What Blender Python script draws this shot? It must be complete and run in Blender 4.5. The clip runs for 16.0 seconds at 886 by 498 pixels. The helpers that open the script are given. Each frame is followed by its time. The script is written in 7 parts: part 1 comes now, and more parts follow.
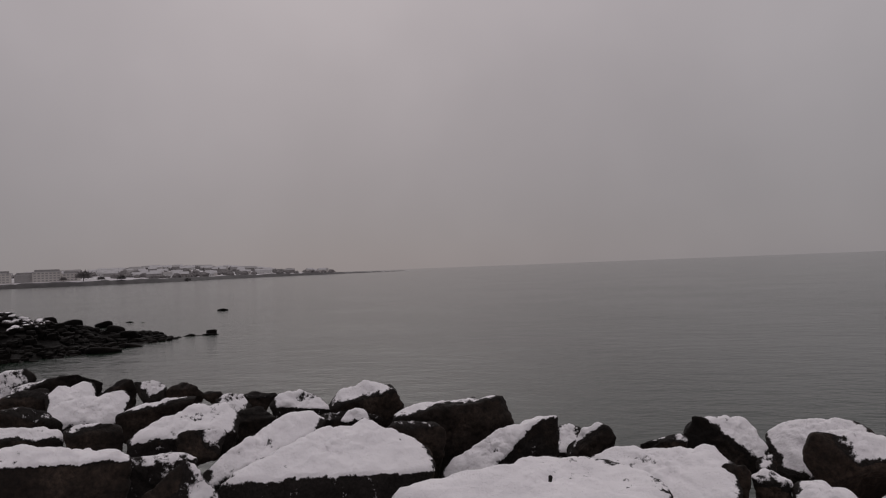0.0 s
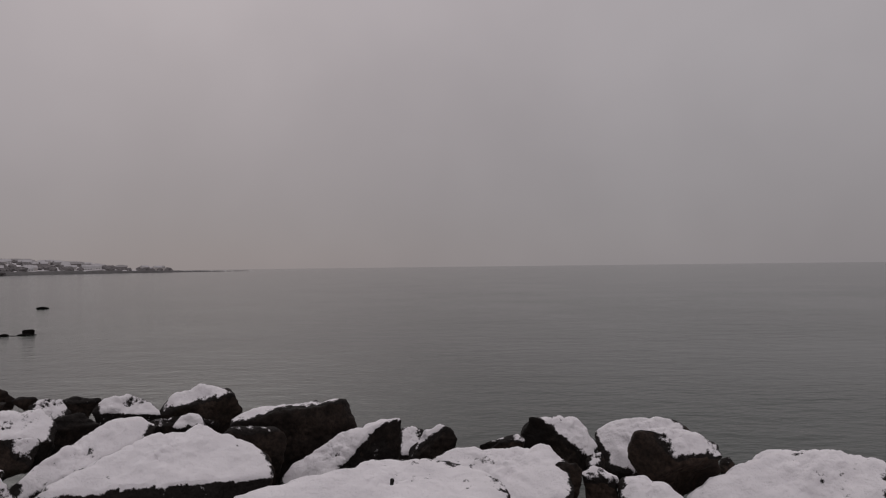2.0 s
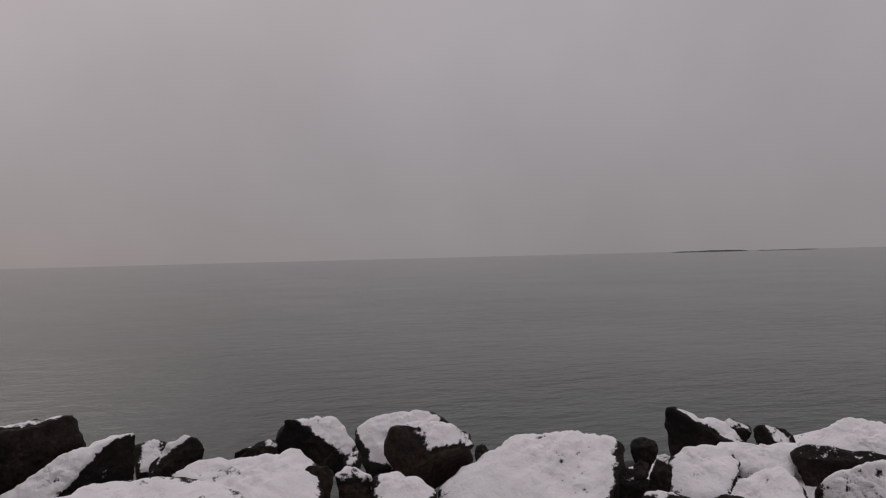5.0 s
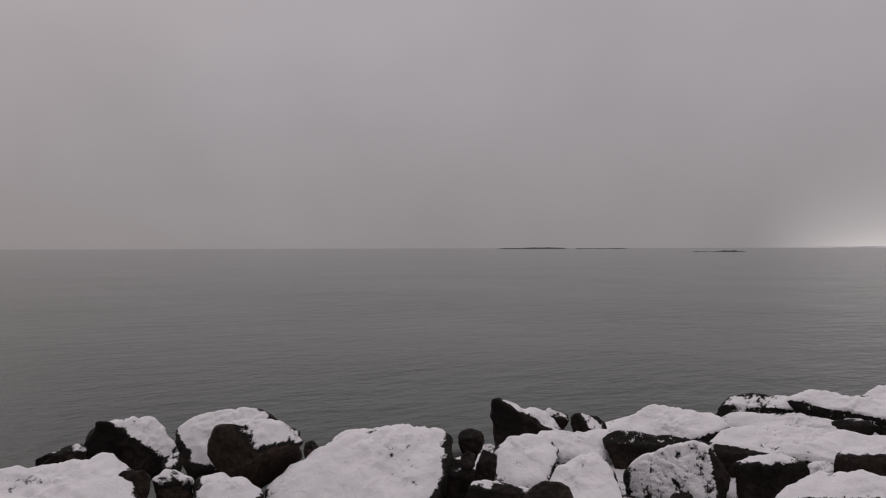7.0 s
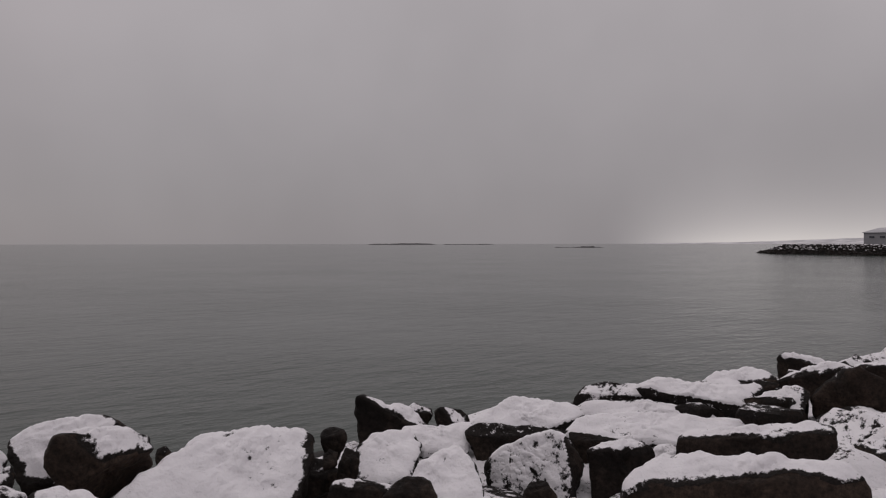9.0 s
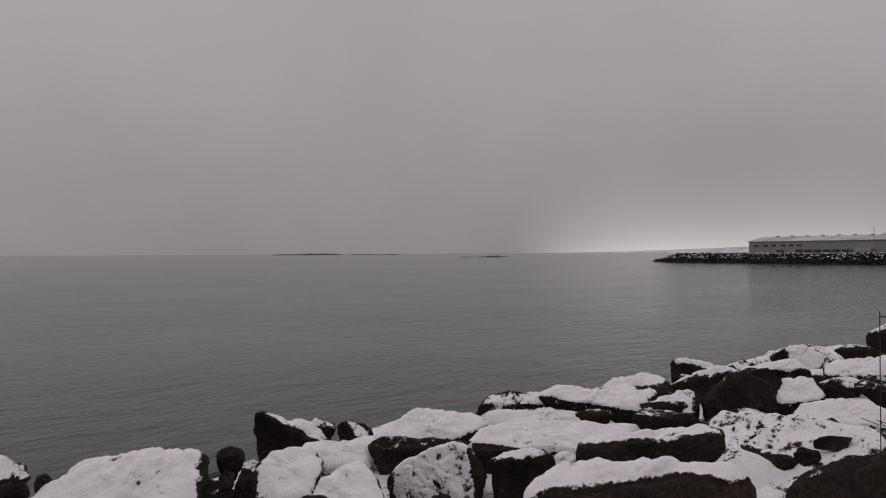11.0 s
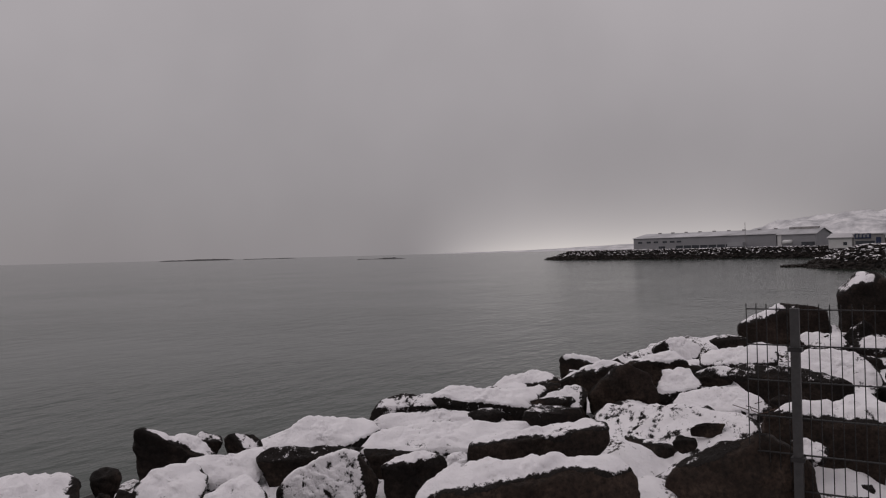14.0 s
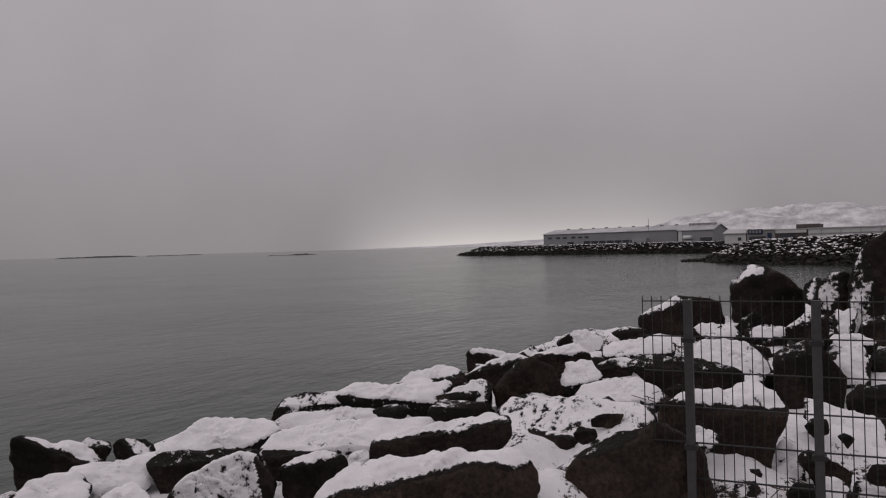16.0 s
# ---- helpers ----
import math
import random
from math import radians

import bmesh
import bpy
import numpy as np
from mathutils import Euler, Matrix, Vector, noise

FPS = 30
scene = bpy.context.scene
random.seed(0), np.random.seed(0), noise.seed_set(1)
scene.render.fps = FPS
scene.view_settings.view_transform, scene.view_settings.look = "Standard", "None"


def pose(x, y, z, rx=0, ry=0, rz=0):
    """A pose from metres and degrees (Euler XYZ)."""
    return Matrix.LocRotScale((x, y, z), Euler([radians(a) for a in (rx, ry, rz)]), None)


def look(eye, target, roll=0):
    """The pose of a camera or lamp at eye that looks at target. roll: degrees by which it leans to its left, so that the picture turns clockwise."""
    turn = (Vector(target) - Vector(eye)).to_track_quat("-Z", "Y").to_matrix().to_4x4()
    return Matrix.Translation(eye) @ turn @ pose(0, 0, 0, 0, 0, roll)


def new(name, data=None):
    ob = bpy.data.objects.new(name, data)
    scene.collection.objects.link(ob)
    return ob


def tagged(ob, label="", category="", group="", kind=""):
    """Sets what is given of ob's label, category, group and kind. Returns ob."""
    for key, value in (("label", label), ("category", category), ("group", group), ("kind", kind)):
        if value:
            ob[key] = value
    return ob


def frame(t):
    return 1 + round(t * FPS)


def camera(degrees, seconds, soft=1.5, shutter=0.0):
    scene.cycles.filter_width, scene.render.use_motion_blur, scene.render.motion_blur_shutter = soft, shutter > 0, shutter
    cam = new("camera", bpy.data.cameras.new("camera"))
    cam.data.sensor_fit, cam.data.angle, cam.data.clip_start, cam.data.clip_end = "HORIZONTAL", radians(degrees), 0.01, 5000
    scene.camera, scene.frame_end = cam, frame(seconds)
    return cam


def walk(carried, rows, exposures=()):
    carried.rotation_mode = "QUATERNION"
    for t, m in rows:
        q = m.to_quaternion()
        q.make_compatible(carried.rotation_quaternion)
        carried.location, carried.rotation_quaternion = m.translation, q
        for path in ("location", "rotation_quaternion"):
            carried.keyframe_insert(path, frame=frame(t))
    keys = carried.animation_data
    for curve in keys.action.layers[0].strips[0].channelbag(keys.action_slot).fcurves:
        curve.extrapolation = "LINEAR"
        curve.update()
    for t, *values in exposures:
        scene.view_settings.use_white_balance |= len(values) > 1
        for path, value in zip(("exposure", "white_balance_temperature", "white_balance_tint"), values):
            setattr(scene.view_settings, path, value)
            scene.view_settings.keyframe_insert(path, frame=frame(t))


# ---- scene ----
cam = camera(61.25, 16.0, soft=1.15)
PATH = (
    (0, pose(-0.077, -0.200, 5.998, 91.36, 2.20, 5.76)),
    (0.5, pose(-0.074, -0.204, 5.997, 91.34, 1.84, 3.86)),
    (1, pose(-0.073, -0.202, 5.997, 91.31, 1.54, 0.91)),
    (1.5, pose(-0.079, -0.188, 5.996, 91.27, 1.03, -2.59)),
    (2, pose(-0.082, -0.159, 5.990, 91.30, 0.67, -5.90)),
    (2.5, pose(-0.072, -0.146, 5.987, 91.46, 0.60, -8.65)),
    (3, pose(-0.017, -0.139, 5.987, 91.61, 0.59, -11.13)),
    (3.5, pose(0.080, -0.112, 5.989, 91.78, 0.63, -13.50)),
    (4, pose(0.136, -0.085, 5.986, 91.52, 1.05, -16.05)),
    (6.5, pose(0.150, -0.027, 6.001, 89.81, 0.61, -32.00)),
    (7, pose(0.148, -0.013, 5.998, 89.88, 0.14, -34.95)),
    (7.5, pose(0.156, 0.010, 5.997, 89.82, -0.22, -37.76)),
    (8, pose(0.179, 0.008, 5.994, 89.79, -0.36, -40.37)),
    (8.5, pose(0.190, 0.003, 5.997, 89.62, -0.36, -42.90)),
    (9, pose(0.203, -0.008, 5.996, 89.54, 0.07, -44.94)),
    (9.5, pose(0.216, -0.005, 6.006, 89.66, 0.47, -47.00)),
    (12, pose(0.267, -0.009, 6.007, 90.75, 0.14, -54.44)),
    (12.5, pose(0.268, -0.015, 6.008, 90.90, 0.34, -55.53)),
    (13, pose(0.281, -0.021, 6.008, 90.77, 0.64, -56.97)),
    (13.5, pose(0.296, -0.024, 6.014, 90.48, 1.05, -58.48)),
    (14, pose(0.320, -0.027, 6.013, 90.29, 1.48, -59.97)),
    (14.5, pose(0.340, -0.035, 6.017, 90.05, 1.70, -61.59)),
    (15, pose(0.366, -0.039, 6.015, 89.94, 1.77, -63.40)),
    (15.5, pose(0.406, -0.049, 6.006, 89.85, 1.70, -65.15)),
    (16, pose(0.432, -0.051, 5.999, 89.79, 1.61, -66.60)),
)
walk(cam, PATH, exposures=((0.0, -0.13), (4.0, -0.09), (7.0, -0.02), (9.5, -0.04), (12.5, -0.08), (14.0, -0.04), (16.0, -0.01)))

# ---- sky and light ----
world = bpy.data.worlds.new("overcast_sky")
scene.world = world
world.use_nodes = True
wn, wl = world.node_tree.nodes, world.node_tree.links
wn.clear()


def wnode(kind, **values):
    n = wn.new(kind)
    for key, v in values.items():
        n.inputs[int(key[1:])].default_value = v
    return n


def wmath(op, a, b=0.0, c=0.0):
    n = wn.new("ShaderNodeMath")
    n.operation = op
    for i, v in enumerate((a, b, c)):
        if isinstance(v, (int, float)):
            n.inputs[i].default_value = v
        else:
            wl.new(v, n.inputs[i])
    return n.outputs[0]


def wramp(value, lo, hi, out_lo, out_hi):
    n = wn.new("ShaderNodeMapRange")
    n.interpolation_type = "SMOOTHSTEP"
    wl.new(value, n.inputs["Value"])
    for key, v in (("From Min", lo), ("From Max", hi), ("To Min", out_lo), ("To Max", out_hi)):
        n.inputs[key].default_value = v
    return n.outputs[0]


coord = wn.new("ShaderNodeTexCoord").outputs["Generated"]
sep = wn.new("ShaderNodeSeparateXYZ")
wl.new(coord, sep.inputs[0])
height = wmath("MAXIMUM", sep.outputs[2], 0.0)
# overcast: the zenith is brighter than the horizon
level = wmath("MULTIPLY_ADD", height, 0.40, 0.258)
# soft unevenness of the cloud sheet
cloud = wn.new("ShaderNodeTexNoise")
cloud.inputs["Scale"].default_value = 2.2
cloud.inputs["Detail"].default_value = 4
cloud.inputs["Roughness"].default_value = 0.55
wl.new(coord, cloud.inputs["Vector"])
level = wmath("MULTIPLY", level, wramp(cloud.outputs["Fac"], 0.25, 0.75, 0.93, 1.07))
# thinner cloud where the low sun stands behind it, and a clear strip far out over the sea
glow = wn.new("ShaderNodeVectorMath")
glow.operation = "DOT_PRODUCT"
wl.new(coord, glow.inputs[0])
glow.inputs[1].default_value = Vector((-0.22, 0.88, 0.42)).normalized()
level = wmath("MULTIPLY", level, wramp(glow.outputs["Value"], 0.86, 1.0, 1.0, 1.08))
strip = wn.new("ShaderNodeVectorMath")
strip.operation = "DOT_PRODUCT"
wl.new(coord, strip.inputs[0])
strip.inputs[1].default_value = (0.961, 0.276, 0.0)
away = wramp(strip.outputs["Value"], 0.955, 1.0, 0.0, 1.0)
low = wmath("POWER", 2.718, wmath("MULTIPLY", height, -27.0))
level = wmath("MULTIPLY_ADD", wmath("MULTIPLY", away, low), 0.36, level)
grey = wn.new("ShaderNodeCombineColor")
tint_r = wramp(glow.outputs["Value"], 0.75, 1.0, 1.045, 1.07)
wl.new(wmath("MULTIPLY", level, tint_r), grey.inputs[0])
wl.new(wmath("MULTIPLY", level, 0.972), grey.inputs[1])
wl.new(wmath("MULTIPLY", level, wmath("MULTIPLY_ADD", wmath("MULTIPLY", away, low), -0.07, 1.01)), grey.inputs[2])
sky = wn.new("ShaderNodeTexSky")
sky.sky_type = "NISHITA"
sky.sun_disc = False
sky.sun_elevation, sky.sun_rotation = radians(25), radians(-14)
back_a, back_b = wn.new("ShaderNodeBackground"), wn.new("ShaderNodeBackground")
wl.new(sky.outputs[0], back_a.inputs[0])
back_a.inputs[1].default_value = 0.0012
wl.new(grey.outputs[0], back_b.inputs[0])
back_b.inputs[1].default_value = 1.0
both = wn.new("ShaderNodeAddShader")
wl.new(back_a.outputs[0], both.inputs[0])
wl.new(back_b.outputs[0], both.inputs[1])
wout = wn.new("ShaderNodeOutputWorld")
wl.new(both.outputs[0], wout.inputs[0])

sun_data = bpy.data.lights.new("sun", "SUN")
sun_data.energy, sun_data.angle, sun_data.color = 0.28, radians(40), (1.0, 0.95, 0.92)
sun = new("sun", sun_data)
sun.matrix_world = look((-12, 48, 40), (0, 0, 5))

# ---- materials ----


def material(name, rough=0.8, metal=0.0):
    m = bpy.data.materials.new(name)
    m.use_nodes = True
    b = m.node_tree.nodes["Principled BSDF"]
    b.inputs["Roughness"].default_value, b.inputs["Metallic"].default_value = rough, metal
    return m, m.node_tree.nodes, m.node_tree.links, b


def noise_tex(nodes, links, vec, scale, detail=6.0, rough=0.6):
    n = nodes.new("ShaderNodeTexNoise")
    n.inputs["Scale"].default_value, n.inputs["Detail"].default_value, n.inputs["Roughness"].default_value = scale, detail, rough
    links.new(vec, n.inputs["Vector"])
    return n.outputs["Fac"]


def ramp(nodes, links, fac, stops):
    n = nodes.new("ShaderNodeValToRGB")
    while len(n.color_ramp.elements) < len(stops):
        n.color_ramp.elements.new(0.5)
    for e, (p, c) in zip(n.color_ramp.elements, stops):
        e.position, e.color = p, (*c, 1)
    links.new(fac, n.inputs[0])
    return n.outputs[0]


def bump(nodes, links, b, facs):
    last = None
    for fac, strength, dist in facs:
        n = nodes.new("ShaderNodeBump")
        n.inputs["Strength"].default_value, n.inputs["Distance"].default_value = strength, dist
        links.new(fac, n.inputs["Height"])
        if last:
            links.new(last, n.inputs["Normal"])
        last = n.outputs["Normal"]
    links.new(last, b.inputs["Normal"])


def mix(nodes, links, fac, c0, c1, mode="MIX"):
    n = nodes.new("ShaderNodeMix")
    n.data_type, n.blend_type = "RGBA", mode
    for sock, v in ((n.inputs[0], fac), (n.inputs[6], c0), (n.inputs[7], c1)):
        if isinstance(v, (int, float)):
            sock.default_value = v
        elif isinstance(v, tuple):
            sock.default_value = (*v, 1)
        else:
            links.new(v, sock)
    return n.outputs[2]


def rock_material(name, dark, mid, pale):
    m, n, l, b = material(name, 0.72)
    vec = n.new("ShaderNodeTexCoord").outputs["Object"]
    info = n.new("ShaderNodeObjectInfo")
    big = noise_tex(n, l, vec, 3.2, 7, 0.62)
    fine = noise_tex(n, l, vec, 38, 8, 0.7)
    base = ramp(n, l, big, ((0.32, dark), (0.52, mid), (0.7, pale)))
    spot = ramp(n, l, fine, ((0.35, (0.4, 0.4, 0.4)), (0.72, (1.7, 1.6, 1.5))))
    col = mix(n, l, 1.0, base, spot, "MULTIPLY")
    shade = ramp(n, l, info.outputs["Random"], ((0.0, (0.7, 0.7, 0.72)), (1.0, (1.3, 1.25, 1.2))))
    col = mix(n, l, 1.0, col, shade, "MULTIPLY")
    l.new(col, b.inputs["Base Color"])
    b.inputs["Specular IOR Level"].default_value = 0.16
    rr = ramp(n, l, big, ((0.3, (0.55, 0.55, 0.55)), (0.7, (0.85, 0.85, 0.85))))
    l.new(rr, b.inputs["Roughness"])
    vor = n.new("ShaderNodeTexVoronoi")
    vor.inputs["Scale"].default_value = 60
    l.new(vec, vor.inputs["Vector"])
    bump(n, l, b, ((noise_tex(n, l, vec, 9, 8, 0.65), 0.7, 0.05), (fine, 0.6, 0.012), (vor.outputs["Distance"], 0.25, 0.006)))
    return m


BASALT = rock_material("basalt", (0.0055, 0.0042, 0.0037), (0.017, 0.0131, 0.0112), (0.052, 0.041, 0.035))
BROWN = rock_material("brown_basalt", (0.014, 0.0105, 0.0088), (0.029, 0.0215, 0.0178), (0.052, 0.040, 0.034))
WET = rock_material("wet_basalt", (0.003, 0.0027, 0.0025), (0.006, 0.0053, 0.005), (0.012, 0.0108, 0.01))

MOLE = rock_material("breakwater_stone", (0.010, 0.0088, 0.0082), (0.022, 0.019, 0.0175), (0.04, 0.035, 0.033))
WET.node_tree.nodes["Principled BSDF"].inputs["Specular IOR Level"].default_value = 0.05


def snow_material(name, patchy):
    m, n, l, b = material(name, 0.8)
    vec = n.new("ShaderNodeTexCoord").outputs["Object"]
    white = ramp(n, l, noise_tex(n, l, vec, 4, 6), ((0.3, (0.82, 0.795, 0.82)), (0.7, (0.91, 0.885, 0.905))))
    coarse, fine = noise_tex(n, l, vec, 16, 8, 0.68), noise_tex(n, l, vec, 75, 4, 0.65)
    b.inputs["Specular IOR Level"].default_value = 0.15
    if patchy:
        att = n.new("ShaderNodeAttribute")
        att.attribute_name = "cover"
        add = n.new("ShaderNodeMath")
        add.operation = "MULTIPLY_ADD"
        l.new(coarse, add.inputs[0])
        add.inputs[1].default_value = 1.9
        l.new(att.outputs["Fac"], add.inputs[2])
        add2 = n.new("ShaderNodeMath")
        add2.operation = "MULTIPLY_ADD"
        l.new(fine, add2.inputs[0])
        add2.inputs[1].default_value = 0.4
        l.new(add.outputs[0], add2.inputs[2])
        lie = n.new("ShaderNodeMapRange")
        l.new(add2.outputs[0], lie.inputs["Value"])
        lie.inputs["From Min"].default_value, lie.inputs["From Max"].default_value = 1.47, 1.63
        stone = ramp(n, l, fine, ((0.35, (0.009, 0.0075, 0.007)), (0.7, (0.024, 0.02, 0.018))))
        white = mix(n, l, lie.outputs[0], stone, white)
    else:
        # grit and dead grass poking through the thin snow
        spot = n.new("ShaderNodeMath")
        spot.operation = "MULTIPLY_ADD"
        l.new(noise_tex(n, l, vec, 3.2, 5, 0.6), spot.inputs[0])
        spot.inputs[1].default_value = 1.1
        l.new(noise_tex(n, l, vec, 28, 6, 0.7), spot.inputs[2])
        lie = n.new("ShaderNodeMapRange")
        l.new(spot.outputs[0], lie.inputs["Value"])
        lie.inputs["From Min"].default_value, lie.inputs["From Max"].default_value = 1.15, 1.24
        grit = ramp(n, l, fine, ((0.35, (0.014, 0.011, 0.009)), (0.7, (0.045, 0.034, 0.026))))
        white = mix(n, l, lie.outputs[0], white, grit)
    l.new(white, b.inputs["Base Color"])
    bump(n, l, b, ((noise_tex(n, l, vec, 9, 6, 0.6), 0.75, 0.05), (coarse, 0.55, 0.02), (fine, 0.3, 0.006)))
    return m


SNOW = snow_material("snow", True)
DRIFT = snow_material("drifted_snow", False)

# sea: smooth water that mirrors the low sky, wind ripples with their crests along the coast
WATER, n_, l_, b_ = material("sea_water", 0.12)
b_.inputs["IOR"].default_value = 1.33
b_.inputs["Specular IOR Level"].default_value = 0.42
b_.inputs["Base Color"].default_value = (0.012, 0.024, 0.015, 1)
vec_ = n_.new("ShaderNodeTexCoord").outputs["Object"]
facs_ = []
for turn_, sx_, sy_, scale_, strength_, dist_ in ((35, 0.6, 1.0, 2.0, 0.85, 0.08), (40, 0.5, 1.0, 0.62, 0.9, 0.17), (45, 0.45, 1.0, 0.12, 0.4, 0.3)):
    mp_ = n_.new("ShaderNodeMapping")
    mp_.inputs["Rotation"].default_value = (0, 0, radians(turn_))
    mp_.inputs["Scale"].default_value = (sx_, sy_, 1)
    l_.new(vec_, mp_.inputs[0])
    wave_ = noise_tex(n_, l_, mp_.outputs[0], scale_, 4, 0.55)
    if scale_ > 0.5:
        # calm lanes and rippled patches
        gust_ = n_.new("ShaderNodeMapRange")
        l_.new(noise_tex(n_, l_, vec_, 0.035, 3), gust_.inputs["Value"])
        for key_, v_ in (("From Min", 0.35), ("From Max", 0.65), ("To Min", 0.45), ("To Max", 1.3)):
            gust_.inputs[key_].default_value = v_
        mul_ = n_.new("ShaderNodeMath")
        mul_.operation = "MULTIPLY"
        l_.new(wave_, mul_.inputs[0])
        l_.new(gust_.outputs[0], mul_.inputs[1])
        wave_ = mul_.outputs[0]
    facs_.append((wave_, strength_, dist_))
bump(n_, l_, b_, facs_)


def plain(name, colour, rough=0.7, metal=0.0, vary=0.15, scale=3.0):
    m, n, l, b = material(name, rough, metal)
    vec = n.new("ShaderNodeTexCoord").outputs["Object"]
    lo, hi = tuple(c * (1 - vary) for c in colour), tuple(min(1, c * (1 + vary)) for c in colour)
    l.new(ramp(n, l, noise_tex(n, l, vec, scale, 6, 0.65), ((0.3, lo), (0.7, hi))), b.inputs["Base Color"])
    return m


FENCE_STEEL = plain("galvanised_steel", (0.036, 0.035, 0.035), 0.55, 0.2, 0.25, 30)
WIRE_STEEL = plain("dark_wire", (0.018, 0.017, 0.017), 0.5, 0.4, 0.2, 30)
SHEET = plain("grey_sheet_metal", (0.27, 0.268, 0.285), 0.5, 0.0, 0.08, 0.2)
SHEET_PALE = plain("pale_sheet_metal", (0.33, 0.33, 0.35), 0.5, 0.0, 0.08, 0.2)
ROOF_GREY = plain("grey_roof", (0.40, 0.395, 0.41), 0.6, 0.0, 0.4, 0.07)
WHITE_WALL = plain("white_render", (0.6, 0.59, 0.59), 0.8, 0.0, 0.1, 0.3)
CREAM_WALL = plain("cream_render", (0.52, 0.49, 0.47), 0.8, 0.0, 0.1, 0.3)
GREY_WALL = plain("grey_render", (0.30, 0.285, 0.285), 0.8, 0.0, 0.15, 0.3)
BROWN_WALL = plain("brown_cladding", (0.075, 0.06, 0.057), 0.7, 0.0, 0.15, 0.3)
# brown cladding paled by the haze over the bay, painted into the colour
HAZED_BROWN = plain("hazed_brown_house_wall", (0.19, 0.172, 0.168), 0.7, 0.0, 0.15, 0.3)
BLUE_SIGN = plain("blue_sign", (0.016, 0.026, 0.075), 0.5, 0.0, 0.1, 0.5)
# window glass lightened in its base colour to stand in for haze
HAZED_GLASS = plain("hazed_window_glass", (0.33, 0.32, 0.32), 0.2, 0.0, 0.2, 0.5)
DARK_GLASS = plain("dark_glass", (0.05, 0.055, 0.065), 0.15, 0.0, 0.3, 0.5)
TANK_WHITE = plain("white_tank", (0.6, 0.6, 0.6), 0.4, 0.0, 0.1, 1.0)
# snow toned down in colour for the hazy distance
SNOW_FAR = plain("far_snow", (0.5, 0.485, 0.5), 0.8, 0.0, 0.3, 0.03)
EARTH = plain("dark_rubble", (0.014, 0.012, 0.011), 0.9, 0.0, 0.5, 6)
# shore rock raised a little in colour for the haze across the bay
HAZED_DARK = plain("hazed_shore_rock", (0.068, 0.064, 0.065), 0.9, 0.0, 0.35, 0.1)
ISLAND_ROCK = plain("island_rock", (0.05, 0.047, 0.048), 0.9, 0.0, 0.3, 0.05)
# twigs far paler than bark: haze is put into their colour
TWIGS = plain("hazed_bare_twigs", (0.18, 0.168, 0.168), 0.9, 0.0, 0.3, 0.3)

# ---- building helpers ----


def smooth01(v, lo, hi):
    q = np.clip((v - lo) / (hi - lo), 0, 1)
    return q * q * (3 - 2 * q)


def lattice(p, seed=0):
    """Smooth value noise in -1..1 at the points p."""
    i = np.floor(p).astype(np.int64)
    f = p - i
    f = f * f * (3 - 2 * f)
    total = np.zeros(len(p))
    for dx in (0, 1):
        for dy in (0, 1):
            for dz in (0, 1):
                h = ((i[:, 0] + dx) * 73856093 ^ (i[:, 1] + dy) * 19349663 ^ (i[:, 2] + dz) * 83492791 ^ seed * 2654435761) & 0xFFFFFFFF
                h = (h ^ (h >> 13)) * 1274126177 & 0xFFFFFFFF
                h = (h ^ (h >> 16)) & 0xFFFF
                w = (f[:, 0] if dx else 1 - f[:, 0]) * (f[:, 1] if dy else 1 - f[:, 1]) * (f[:, 2] if dz else 1 - f[:, 2])
                total += w * (h / 32767.5 - 1)
    return total


def fractal(p, seed, octaves=3, gain=0.5):
    return sum(gain ** o * lattice(p * 2 ** o + 17.3 * o, seed + o) for o in range(octaves))


SPHERES = {}


def sphere(res):
    if res not in SPHERES:
        bm = bmesh.new()
        bmesh.ops.create_icosphere(bm, subdivisions=res, radius=1)
        v = np.array([w.co[:] for w in bm.verts])
        f = np.array([[w.index for w in q.verts] for q in bm.faces])
        bm.free()
        SPHERES[res] = v / np.linalg.norm(v, axis=1)[:, None], f
    return SPHERES[res]


def mesh_of(name, v, f, mat, smooth=True):
    me = bpy.data.meshes.new(name)
    me.from_pydata(v.tolist() if hasattr(v, "tolist") else v, [], f.tolist() if hasattr(f, "tolist") else f)
    me.materials.append(mat)
    if smooth:
        me.shade_smooth()
    return me


def normals_of(v, f):
    n = np.cross(v[f[:, 1]] - v[f[:, 0]], v[f[:, 2]] - v[f[:, 0]])
    out = np.zeros_like(v)
    for c in range(3):
        np.add.at(out, f[:, c], n)
    return out / (np.linalg.norm(out, axis=1)[:, None] + 1e-12)


